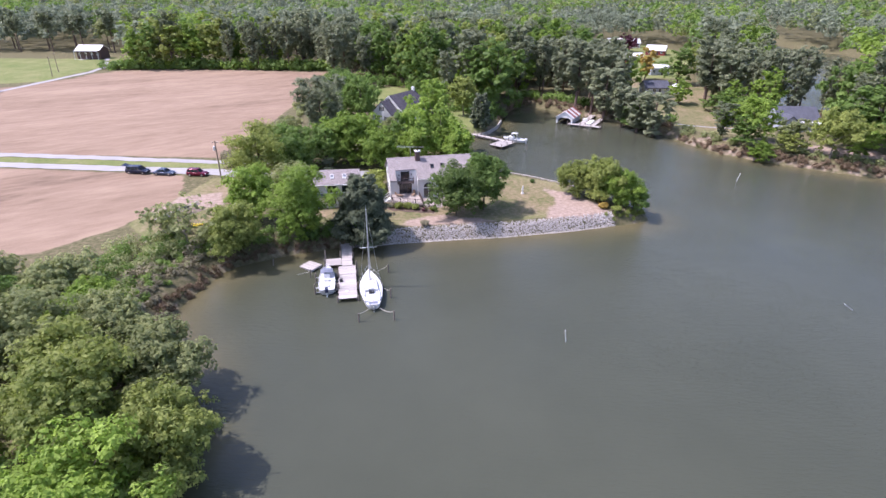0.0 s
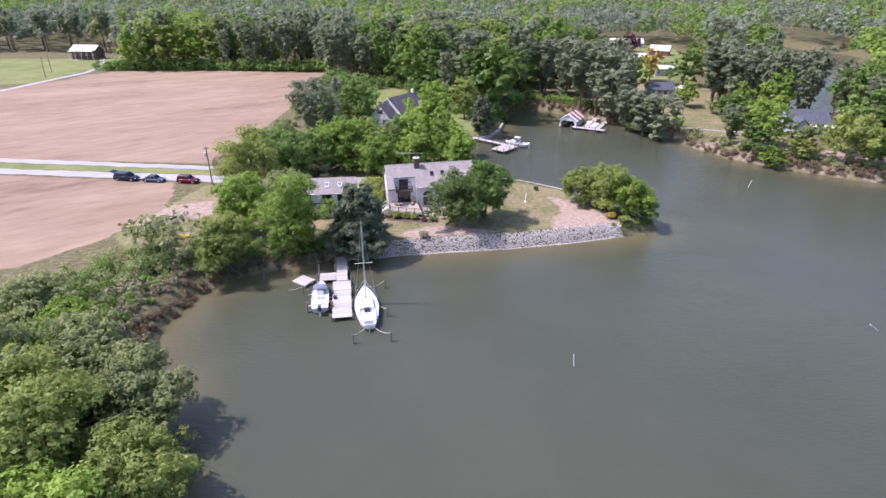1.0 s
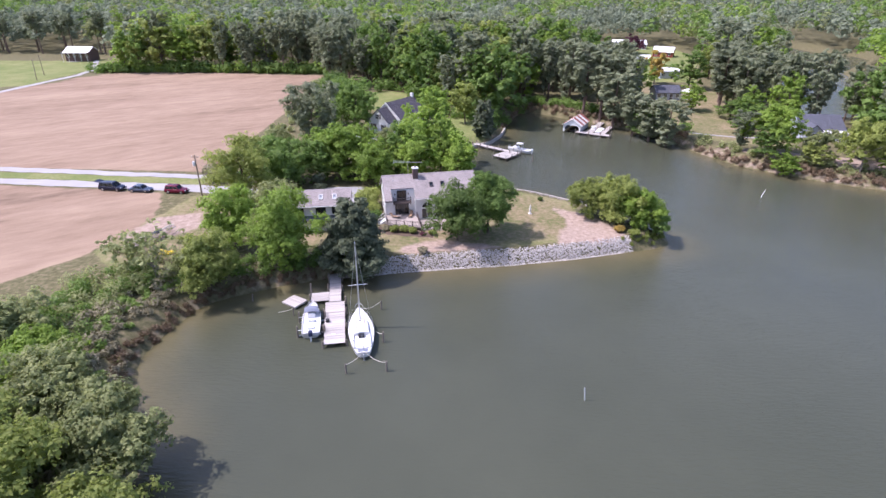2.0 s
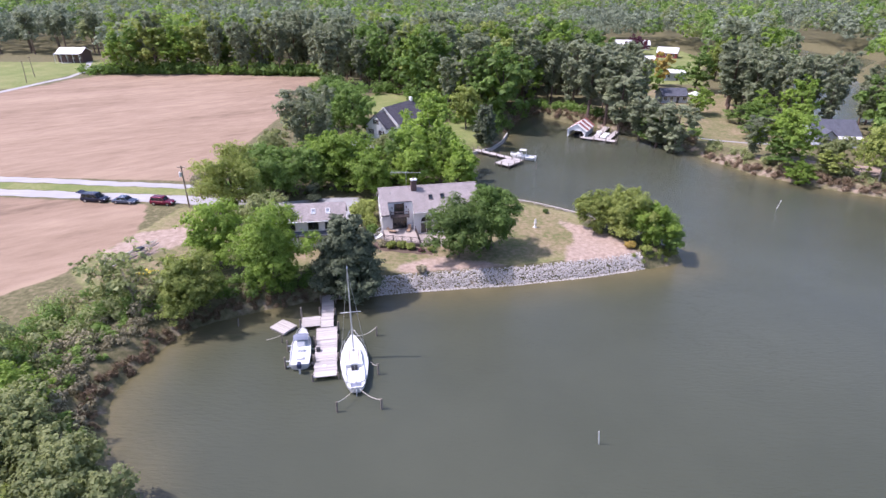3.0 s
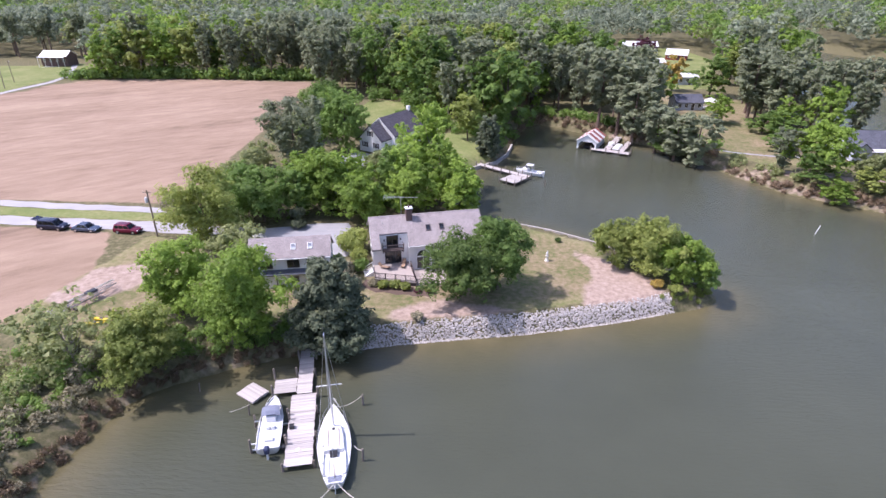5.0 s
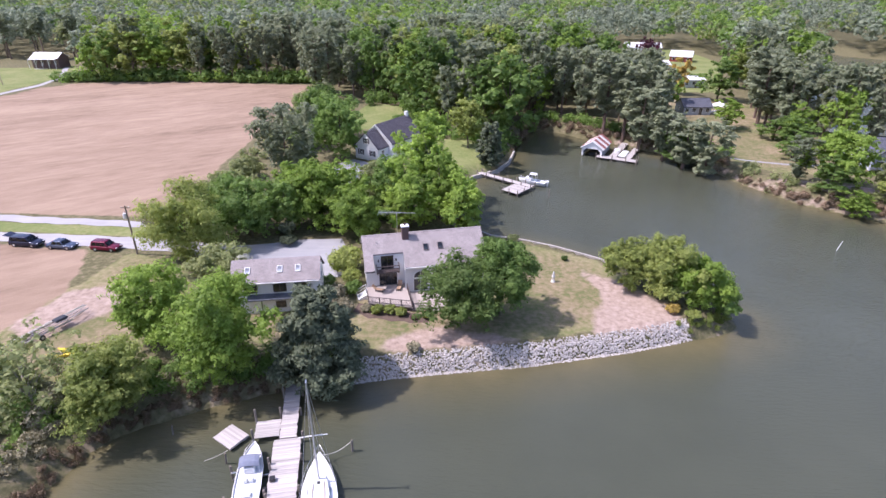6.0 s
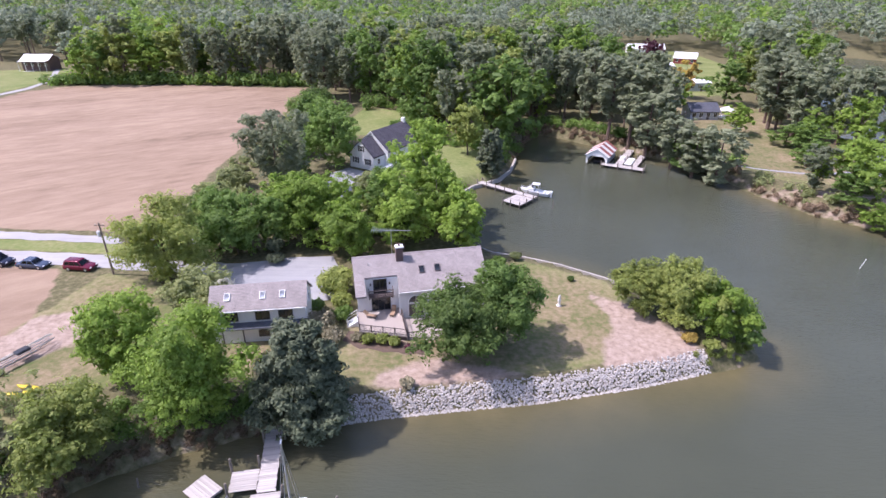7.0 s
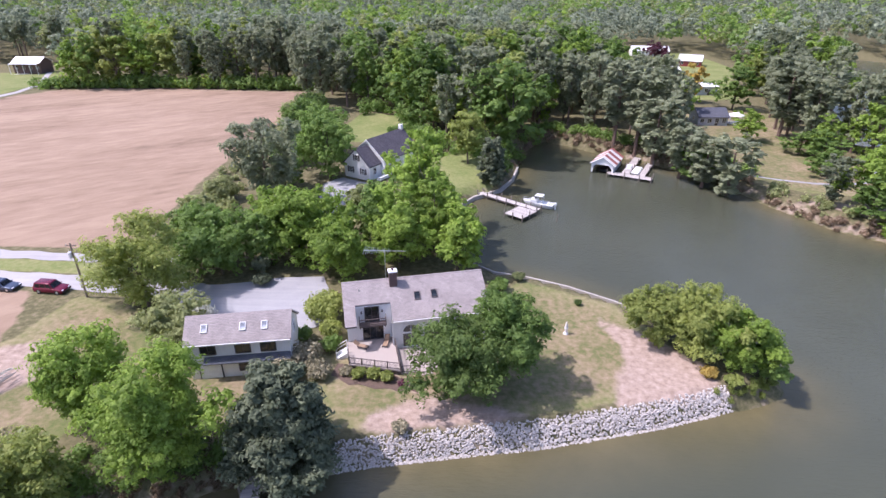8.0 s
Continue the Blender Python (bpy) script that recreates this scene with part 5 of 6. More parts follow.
def hull(bm, rows, ring=9):
    """A hull from cross-sections: along, half width, height of the deck edge, depth of the keel."""
    rings = []
    for y, hb, top, keel in rows:
        r = []
        for k in range(ring):
            a = math.pi * k / (ring - 1)
            c, s = math.cos(a), math.sin(a)
            r.append(bm.verts.new((hb * math.copysign(abs(c) ** 0.55, c), y, top - (top - keel) * s ** 0.8)))
        rings.append(r)
    for a, b in zip(rings, rings[1:]):
        for k in range(ring - 1):
            bm.faces.new((a[k], b[k], b[k + 1], a[k + 1]))
    bm.faces.new(rings[0])
    bm.faces.new(rings[-1][::-1])
    return rings


def deck_from(bm, rows, lift=0.0, shrink=1.0, crown=0.06):
    """A cambered deck lid over the hull's edge."""
    rings = []
    for y, hb, top, keel in rows:
        rings.append([bm.verts.new((hb * shrink * f, y, top + lift + crown * (1 - f * f))) for f in (-1, -0.6, -0.2, 0.2, 0.6, 1)])
    for a, b in zip(rings, rings[1:]):
        for k in range(5):
            bm.faces.new((a[k], a[k + 1], b[k + 1], b[k]))
    bmesh.ops.recalc_face_normals(bm, faces=bm.faces[:])
    return bm


def smooth(ob):
    ob.data.polygons.foreach_set("use_smooth", np.ones(len(ob.data.polygons), bool))
    return ob


def sailboat():
    t = thing("sailboat", pose(-12.1, 72.6, 0, 0, 0, 12.4), "white sailing yacht with a bare mast moored at pilings", "sailboat")
    rows = [(-5.25, 0.75, 0.98, 0.25), (-4.4, 1.08, 0.95, -0.1), (-2.6, 1.5, 0.92, -0.35), (-0.6, 1.72, 0.93, -0.5), (1.4, 1.56, 0.98, -0.45), (3.2, 1.05, 1.06, -0.25), (4.4, 0.5, 1.14, 0.1), (5.2, 0.05, 1.2, 0.75)]
    bm = bmesh.new()
    hull(bm, rows)
    bmesh.ops.recalc_face_normals(bm, faces=bm.faces[:])
    body = smooth(part("hull", bm, M_GEL, t, "white glass-fibre hull"))
    part("deck", deck_from(bmesh.new(), rows, 0.012, 0.985), M_GEL, t, "white deck")
    bm = bmesh.new()
    prev = None
    for y, hw, z in ((-1.55, 0.95, 1.42), (0.2, 0.92, 1.46), (1.6, 0.72, 1.40), (2.5, 0.45, 1.22)):
        r = [bm.verts.new(p) for p in ((-hw - 0.12, y, 0.97), (-hw, y, z), (-hw * 0.4, y, z + 0.05), (hw * 0.4, y, z + 0.05), (hw, y, z), (hw + 0.12, y, 0.97))]
        if prev:
            for k in range(5):
                bm.faces.new((prev[k], prev[k + 1], r[k + 1], r[k]))
        else:
            bm.faces.new(r)
        prev = r
    bm.faces.new(prev[::-1])
    bmesh.ops.recalc_face_normals(bm, faces=bm.faces[:])
    cabin = part("cabin", bm, M_GEL, t, "white coachroof")
    for s in (-1, 1):
        for y in (-0.6, 0.6):
            part("porthole", boxes((s * 0.99 - 0.02, y - 0.3, 1.14, s * 0.99 + 0.02, y + 0.3, 1.30), bevel=0.008), M_GLASS, cabin)
        part("grab_rail", tube(bmesh.new(), [(s * 0.55, -1.2, 1.53), (s * 0.55, 0.0, 1.56), (s * 0.5, 1.2, 1.53)], [0.03] * 3, 5), M_RUG, cabin)
    part("companionway", boxes((-0.42, -2.15, 1.02, 0.32, -1.56, 1.36), bevel=0.02), M_BLACK, cabin, "dark open companionway hatch")
    part("sliding_hatch", boxes((-0.4, -1.5, 1.47, 0.4, -0.6, 1.55), bevel=0.02), M_GEL, cabin)
    part("fore_hatch", boxes((-0.15, 1.05, 1.43, 0.15, 1.4, 1.49), bevel=0.02), M_BLACK, cabin)
    # cockpit: coamings and benches round a lower sole
    part("coaming", boxes((-1.12, -4.3, 0.96, -0.98, -1.6, 1.25), bevel=0.03), M_GEL, t)
    part("coaming", boxes((0.98, -4.3, 0.96, 1.12, -1.6, 1.25), bevel=0.03), M_GEL, t)
    part("bench", boxes((-0.97, -4.3, 0.98, -0.5, -2.2, 1.10), bevel=0.02), M_GEL, t)
    part("bench", boxes((0.5, -4.3, 0.98, 0.97, -2.2, 1.10), bevel=0.02), M_GEL, t)
    part("bridge_deck", boxes((-0.62, -5.1, 0.99, 0.62, -4.4, 1.06), bevel=0.02), M_CANVAS, t, "grey non-slip stern deck")
    part("tiller", tube(bmesh.new(), [(0, -4.6, 1.15), (0, -3.2, 1.32)], [0.04, 0.03], 6), M_RUG, t)
    part("mast", tube(bmesh.new(), [(0, 1.75, 1.35), (0, 1.73, 6.5), (0, 1.7, 12.6)], [0.10, 0.095, 0.07], 10), M_ALLOY, t, "bare grey aluminium mast")
    part("spreader", tube(bmesh.new(), [(-1.25, 1.7, 6.7), (0, 1.72, 6.72), (1.25, 1.7, 6.7)], [0.04, 0.055, 0.04], 6), M_WHITE, t)
    part("masthead", boxes((-0.05, 1.55, 12.58, 0.05, 2.0, 12.72)), M_ALLOY, t)
    part("antenna", tube(bmesh.new(), [(0.0, 1.9, 12.7), (0, 1.9, 13.4)], [0.012, 0.008], 5), M_ALLOY, t)
    for x, y in ((0, 5.15), (-1.5, 1.5), (1.5, 1.5), (0.0, -5.1)):
        part("stay", tube(bmesh.new(), [(x, y, 1.0 + 0.15 * (y > 4)), (0, 1.72, 12.5)], [0.018, 0.018], 4), M_ALLOY, t)
    for s in (-1, 1):
        pts = [(s * 0.06, 5.25, 1.85), (s * 0.5, 4.4, 1.8), (s * 1.05, 3.2, 1.72), (s * 1.55, 1.4, 1.6), (s * 1.7, -0.6, 1.55), (s * 1.5, -2.6, 1.55), (s * 1.1, -4.4, 1.6), (s * 0.7, -5.15, 1.62)]
        part("lifeline", tube(bmesh.new(), pts, [0.016] * len(pts), 4), M_ALLOY, t)
        for x, y, z in pts[:-1]:
            part("stanchion", tube(bmesh.new(), [(x * 0.98, y, 0.95), (x, y, z)], [0.018, 0.016], 5), M_ALLOY, t)
    part("pulpit", tube(bmesh.new(), [(-0.5, 4.4, 1.8), (-0.2, 5.2, 1.86), (0, 5.4, 1.87), (0.2, 5.2, 1.86), (0.5, 4.4, 1.8)], [0.025] * 5, 5), M_ALLOY, t)
    part("pushpit", tube(bmesh.new(), [(-1.05, -4.4, 1.6), (-0.75, -5.2, 1.62), (0.75, -5.2, 1.62), (1.05, -4.4, 1.6)], [0.025] * 4, 5), M_ALLOY, t)
    part("rudder", boxes((-0.04, -5.6, -0.7, 0.04, -5.2, 0.8)), M_GEL, t)
    for s, y in ((-1, -1.2), (-1, 1.0)):
        part("winch", tube(bmesh.new(), [(s * 1.05, y - 1.8, 1.22), (s * 1.05, y - 1.8, 1.42)], [0.09, 0.07], 8), M_ALLOY, t)
    return t


sailboat()


def motorboat(name, m, label, canvas=True, cuddy=False, size=1.0):
    t = thing(name, m, label, "motorboat")
    s_ = size
    rows = [(-3.5 * s_, 1.12 * s_, 0.95, 0.1), (-1.5 * s_, 1.2 * s_, 0.98, 0.0), (0.8 * s_, 1.15 * s_, 1.05, 0.0), (2.3 * s_, 0.82 * s_, 1.15, 0.15), (3.3 * s_, 0.35 * s_, 1.26, 0.5), (3.75 * s_, 0.04, 1.32, 0.9)]
    bm = bmesh.new()
    hull(bm, rows)
    bmesh.ops.recalc_face_normals(bm, faces=bm.faces[:])
    smooth(part("hull", bm, M_GEL, t, "white glass-fibre hull"))
    part("deck", deck_from(bmesh.new(), rows, -0.10, 0.97, 0.02), M_GEL, t)
    gun = [(x * hb, y, top + 0.02) for x in (-1,) for y, hb, top, k in rows] + [(hb, y, top + 0.02) for y, hb, top, k in rows[::-1]]
    part("gunwale", tube(bmesh.new(), gun, [0.06] * len(gun), 6), M_GEL, t)
    part("console", boxes((-0.5 * s_, 0.1 * s_, 0.9, 0.5 * s_, 0.8 * s_, 1.65), bevel=0.08), M_GEL, t)
    part("windscreen", boxes((-0.5 * s_, 0.78 * s_, 1.6, 0.5 * s_, 0.84 * s_, 2.0)), M_GLASS, t)
    for x in (-0.42, 0.12):
        part("seat", boxes((x * s_, -1.0 * s_, 0.92, (x + 0.36) * s_, -0.55 * s_, 1.35), bevel=0.06), M_WHITE, t)
    part("cooler", boxes((-0.45 * s_, -2.6 * s_, 0.9, 0.45 * s_, -2.1 * s_, 1.2), bevel=0.05), M_WHITE, t)
    part("bow_rail", tube(bmesh.new(), [(-0.95 * s_, 1.6 * s_, 1.15), (-0.6 * s_, 2.8 * s_, 1.6), (0, 3.7 * s_, 1.75), (0.6 * s_, 2.8 * s_, 1.6), (0.95 * s_, 1.6 * s_, 1.15)], [0.025] * 5, 5), M_ALLOY, t)
    if cuddy:
        bm = boxes((-0.85 * s_, 0.2 * s_, 0.98, 0.85 * s_, 1.9 * s_, 1.75), bevel=0.12)
        part("cuddy_cabin", bm, M_GEL, t)
        part("wheelhouse_roof", boxes((-0.9 * s_, -1.0 * s_, 2.55, 0.9 * s_, 0.9 * s_, 2.65), bevel=0.04), M_GEL, t)
        for x in (-0.8, 0.8):
            for y in (-0.9, 0.8):
                part("pillar", tube(bmesh.new(), [(x * s_, y * s_, 0.95), (x * s_, y * s_, 2.56)], [0.035, 0.035], 6), M_WHITE, t)
        part("cabin_window", boxes((-0.7 * s_, 0.84 * s_, 1.78, 0.7 * s_, 0.88 * s_, 2.45)), M_GLASS, t)
    if canvas:
        bm = bmesh.new()
        prev = None
        for y, z in ((0.15, 1.95), (0.5, 2.18), (1.1, 2.2), (1.6, 1.95), (2.0, 1.45)):
            r = [bm.verts.new((x * s_, y * s_, z - 0.22 * abs(x) ** 3 + dz)) for dz in (0, -0.04) for x in (-0.92, -0.5, 0, 0.5, 0.92)]
            if prev:
                for k in range(4):
                    bm.faces.new((prev[k], prev[k + 1], r[k + 1], r[k]))
                    bm.faces.new((prev[k + 5], r[k + 5], r[k + 6], prev[k + 6]))
            prev = r
        part("canopy", bm, M_CANVAS, t, "blue-grey canvas canopy")
        for x in (-0.9, 0.9):
            part("canopy_pole", tube(bmesh.new(), [(x * s_, 0.3 * s_, 1.0), (x * s_, 0.5 * s_, 2.0)], [0.02, 0.02], 5), M_ALLOY, t)
    motor = part("outboard", boxes((-0.26 * s_, -4.25 * s_, 0.75, 0.26 * s_, -3.6 * s_, 1.5), bevel=0.12), M_NAVY if canvas else M_WHITE, t, "dark blue outboard motor")
    part("lower_unit", boxes((-0.09, -4.1 * s_, -0.5, 0.09, -3.75 * s_, 0.78)), M_WHITE, motor)
    return t


motorboat("motorboat", pose(-19.2, 74.9, 0.02, 0, 0, 11.3), "white open motorboat with a blue-grey canopy on a boat lift")
motorboat("cabin_motorboat", pose(17.2, 160.3, 0.0, 0, 0, 66), "white cabin motorboat moored at the cove dock", False, True, 0.9)


def boat_lift():
    t = thing("boat_lift", pose(-19.2, 74.9, 0, 0, 0, 11.3), "timber pilings and arms of a boat lift", "boat lift")
    for x in (-1.75, 1.75):
        for y in (-2.9, 0.6):
            pile(t, x, y, 1.75 if x < 0 else 1.5)
    for y in (-2.7, 0.5):
        part("cross_beam", boxes((-1.7, y - 0.08, 0.08 if y < 0 else 0.05, 1.7, y + 0.08, 0.22)), M_ALLOY, t)
        part("arm", boxes((-1.75, y - 0.05, 0.9, -1.2, y + 0.05, 1.0)), M_WHITE, t)


boat_lift()

mooring = "weathered mooring piling standing in the lake"
for x, y, top, tx, ty in ((-12.65, 64.6, 1.4, -11.0, 67.4), (-7.85, 65.2, 1.5, -10.7, 67.4), (-10.3, 79.0, 1.5, -12.9, 77.4), (-9.0, 71.1, 1.6, -10.0, 72.0)):
    p = thing("mooring_piling", pose(x, y, 0), mooring, "piling", "mooring pilings")
    pile(p, 0, 0, top, 0.12, "post")
    rope(p, (0, 0, top - 0.12), (tx - x, ty - y, 1.1), 0.45 if top == 1.5 else 0.25)
for x, y, top in ((-22.4, 77.0, 1.4), (-29.4, 80.6, 1.2)):
    pile(thing("mooring_piling", pose(x, y, 0, 0, 4, 0), "thin weathered stake standing in the shallows", "piling", "mooring pilings"), 0, 0, top, 0.09, "post")
for x, y, lean, turn in ((15.0, 60.9, 8, 0), (66.9, 127.5, -12, 0), (57.5, 70.0, 55, 0)):
    p = thing("channel_stake", pose(x, y, 0, 5, -lean, turn), "white plastic pole marking the channel", "marker", "channel stakes")
    part("post", tube(bmesh.new(), [(0, 0, -1.5), (0, 0, 0.0), (0, 0, 1.75)], [0.05, 0.05, 0.05], 7), M_WHITE, p)
    part("cap", tube(bmesh.new(), [(0, 0, 1.75), (0, 0, 1.9)], [0.08, 0.05], 7), M_WHITE, p)


def cove_dock():
    t = thing("cove_dock", pose(5.2, 166.2, 0, 0, 0, -40), "weathered wooden dock with a square platform in the cove", "dock")
    part("decking", decking(-0.2, 15.0, -0.8, 0.8, 0.85, 11, 0.2), M_DOCK, t)
    part("platform", decking(10.9, 15.2, -6.2, -0.85, 0.84, 12, 0.2), M_DOCK, t)
    for x in (-0.2, 2.5, 5.0, 7.5, 10.0, 12.5, 15.1):
        for y in (-0.9, 0.9):
            pile(t, x, y, 1.7, 0.12)
    for x, y in ((10.9, -6.2), (15.2, -6.2), (15.2, -3.6), (13.0, -6.3)):
        pile(t, x, y, 1.6, 0.12)
    part("beam", boxes((0, -0.7, 0.5, 15, -0.55, 0.80), (0, 0.55, 0.5, 15, 0.7, 0.80)), M_PILE, t)
    part("beam", boxes((11, -6.0, 0.5, 11.15, -0.9, 0.79), (15.0, -6.0, 0.5, 15.15, -0.9, 0.79)), M_PILE, t)


cove_dock()
pile(thing("mooring_piling", pose(19.8, 152.2, 0, 0, 3, 0), "weathered stake standing in the cove", "piling", "mooring pilings"), 0, 0, 1.8, 0.11, "post")


def boathouse():
    t = thing("boathouse", pose(37.6, 187.0, 0, 0, 0, -27), "open boathouse with a red and white striped metal roof", "boathouse")
    w, d, h, r = 5.4, 9.0, 2.5, 1.7
    P = r / (w / 2)
    bm = bmesh.new()
    for s in (-1, 1):
        prism(bm, [(s * w / 2, 0.3), (s * w / 2 - s * 0.15, 0.3), (s * w / 2 - s * 0.15, h), (s * w / 2, h)], "y", -d / 2, d / 2)
    part("wall", bm, M_GREYWALL, t)
    part("back_wall", boxes((-w / 2 + 0.16, d / 2 - 0.15, 0.3, w / 2 - 0.16, d / 2, h)), M_GREYWALL, t)
    front = [(-w / 2, 0.3), (-w / 2 + 0.45, 0.3), (-w / 2 + 0.45, 1.5), (-w / 2 + 1.1, 2.3), (w / 2 - 1.1, 2.3), (w / 2 - 0.45, 1.5), (w / 2 - 0.45, 0.3), (w / 2, 0.3), (w / 2, h), (0, h + r), (-w / 2, h)]
    bm = bmesh.new()
    prism(bm, front, "y", -d / 2 - 0.16, -d / 2 - 0.003)
    bmesh.ops.triangulate(bm, faces=[f for f in bm.faces if len(f.verts) > 4])
    part("front_wall", bm, M_WHITE, t, "white arched front")
    n = 6
    for s in (-1, 1):
        for i in range(n):
            y0, y1 = -d / 2 - 0.5 + (d + 1.0) * i / n, -d / 2 - 0.5 + (d + 1.0) * (i + 1) / n
            bm = prism(bmesh.new(), [(0, h + r + 0.1), (s * (w / 2 + 0.4), h + r + 0.1 - P * (w / 2 + 0.4)), (s * (w / 2 + 0.4), h + r + 0.02 - P * (w / 2 + 0.4)), (0, h + r + 0.02)], "y", y0, y1)
            part("roof_sheet", bm, M_RUST if i % 2 else M_TIN, t, "rust-red roof sheet" if i % 2 else "white roof sheet")
    for x in (-w / 2 + 0.1, w / 2 - 0.1):
        for y in (-d / 2, 0, d / 2):
            pile(t, x, y, 0.9, 0.13)
    part("moored_boat", boxes((-1.2, -3.5, 0.1, 1.2, 2.5, 0.9), bevel=0.3), M_BLACK, t, "dark boat under cover")
    return t


boathouse()


def boathouse_dock():
    t = thing("boathouse_dock", pose(44.5, 183.5, 0, 0, 0, -27), "pale dock with boat slips beside the boathouse", "dock")
    part("decking", decking(-3.2, -1.4, -3.5, 12.0, 0.75, 21, 0.2), M_DOCK, t)
    part("platform", decking(-6.2, 4.2, -6.0, -3.6, 0.72, 22, 0.2), M_DOCK, t)
    part("finger", decking(0.9, 2.3, -3.5, 8.0, 0.72, 23, 0.2), M_DOCK, t)
    for x, y in ((-6.2, -6), (-2.0, -6.1), (1.5, -6.1), (4.2, -6), (4.2, -3.7), (-3.3, 2), (-1.3, 2), (-3.3, 7), (-1.3, 7), (2.4, 2), (2.4, 7), (0.8, 4)):
        pile(t, x, y, 1.8, 0.13)
    part("locker", boxes((-2.9, 0.2, 0.75, -1.7, 1.6, 1.6), bevel=0.04), M_WHITE, t)
    part("tarpaulin", boxes((-1.2, -2.5, 0.4, 0.7, 3.0, 1.0), bevel=0.25), M_WHITE, t, "white boat under a cover")


boathouse_dock()

# the timber-capped seawall along the cove side of the peninsula, and the bank by the cove dock
def wall_line(name, pts, width, z0, z1, mat, label):
    t = thing(name, pose(0, 0, 0), label, "seawall")
    for (x0, y0), (x1, y1) in zip(pts, pts[1:]):
        run, ang = math.hypot(x1 - x0, y1 - y0), math.atan2(y1 - y0, x1 - x0)
        part("section", boxes((-0.02, -width / 2, z0, run + 0.02, width / 2, z1), bevel=0.03), mat, t).matrix_local = Matrix.Translation((x0, y0, 0)) @ Matrix.Rotation(ang, 4, "Z")


wall_line("seawall", [(27.5, 114.6), (25.2, 116.6), (22.6, 118.9), (16.6, 122.9), (11.0, 125.5), (5.9, 127.0), (2.0, 130.5)], 0.30, -0.8, 2.25, M_WALL, "pale capped seawall along the cove")
wall_line("cove_bulkhead", [(0.6, 158.6), (3.6, 163.6), (6.2, 165.6), (9.6, 168.6), (13.0, 176.0), (15.0, 185.0)], 0.5, -0.8, 0.9, M_WALL, "grey stone bulkhead of the cove")


# ---------- cars ----------
def car(name, m, L, W, H, paint, label, kind="suv", gate=False):
    """A car that faces +x: a rounded lower body, a narrower cabin with glass all round, wheels, lamps."""
    t = thing(name, m, label, "car", "cars parked beside the driveway")
    belt = H * 0.56
    hood = belt * 0.97
    prof = [(-L / 2, 0.45), (-L / 2 + 0.05, belt * 0.9), (-L / 2 + 0.15, belt), (L * 0.20, belt), (L * 0.40, hood * 0.90), (L / 2 - 0.06, hood * 0.76), (L / 2, 0.5), (L / 2 - 0.08, 0.26), (-L / 2 + 0.1, 0.26)]
    bm = prism(bmesh.new(), prof, "y", -W / 2, W / 2)
    bmesh.ops.bevel(bm, geom=bm.edges[:], offset=0.07, segments=2, affect="EDGES", profile=0.6)
    body = smooth(part("body", bm, paint, t))
    rear = -L / 2 + (0.12 if kind != "sedan" else L * 0.16)
    top0 = -L / 2 + (0.35 if kind != "sedan" else L * 0.30)
    top1, front = L * 0.08, L * 0.22
    if kind == "van":
        top1, front = L * 0.14, L * 0.28
    bot = [(rear, -W / 2 + 0.05), (front, -W / 2 + 0.05), (front, W / 2 - 0.05), (rear, W / 2 - 0.05)]
    roof = [(top0, -W / 2 + 0.22), (top1, -W / 2 + 0.22), (top1, W / 2 - 0.22), (top0, W / 2 - 0.22)]

    def frustum(a, b, za, zb):
        g = bmesh.new()
        lo, hi = [g.verts.new((*p, za)) for p in a], [g.verts.new((*p, zb)) for p in b]
        g.faces.new(lo[::-1])
        g.faces.new(hi)
        for i in range(4):
            g.faces.new((lo[i], lo[(i + 1) % 4], hi[(i + 1) % 4], hi[i]))
        return g

    def lerp(k, grow=0.0):
        return [(a[0] + (b[0] - a[0]) * k + math.copysign(grow, a[0] - 0.0), a[1] + (b[1] - a[1]) * k + math.copysign(grow, a[1])) for a, b in zip(bot, roof)]

    bm = frustum(bot, roof, belt - 0.02, H)
    bmesh.ops.bevel(bm, geom=bm.edges[:], offset=0.06, segments=2, affect="EDGES", profile=0.6)
    smooth(part("cabin", bm, paint, t))
    zs = belt + (H - belt) * 0.12, belt + (H - belt) * 0.82
    # side glass, split by the door pillars
    n = 3 if kind != "sedan" else 2
    for s in (-1, 1):
        for i in range(n):
            lo, hi = lerp(0.12), lerp(0.82)
            xa, xb = lo[0][0] + 0.15, lo[1][0] - 0.12
            ya, yb = hi[0][0] + 0.15, hi[1][0] - 0.08
            f0, f1 = (i + 0.06) / n, (i + 0.94) / n
            w0, w1 = abs(lo[0][1]) + 0.012, abs(hi[0][1]) + 0.012
            g = bmesh.new()
            q = [(xa + (xb - xa) * f0, s * w0, zs[0]), (xa + (xb - xa) * f1, s * w0, zs[0]), (ya + (yb - ya) * f1, s * w1, zs[1]), (ya + (yb - ya) * f0, s * w1, zs[1])]
            f = g.faces.new([g.verts.new(p) for p in q])
            bmesh.ops.solidify(g, geom=[f], thickness=0.03)
            bmesh.ops.recalc_face_normals(g, faces=g.faces[:])
            part("side_window", g, M_GLASS, t)
    for end in (0, 1):
        lo, hi = lerp(0.12), lerp(0.84)
        x0, x1 = (lo[end][0] + (0.014 if end else -0.014)), (hi[end][0] + (0.014 if end else -0.014))
        g = bmesh.new()
        f = g.faces.new([g.verts.new(p) for p in ((x0, -abs(lo[0][1]) + 0.1, zs[0]), (x0, abs(lo[0][1]) - 0.1, zs[0]), (x1, abs(hi[0][1]) - 0.08, zs[1]), (x1, -abs(hi[0][1]) + 0.08, zs[1]))])
        bmesh.ops.solidify(g, geom=[f], thickness=0.03)
        part("windscreen" if end else "rear_window", g, M_GLASS, t)
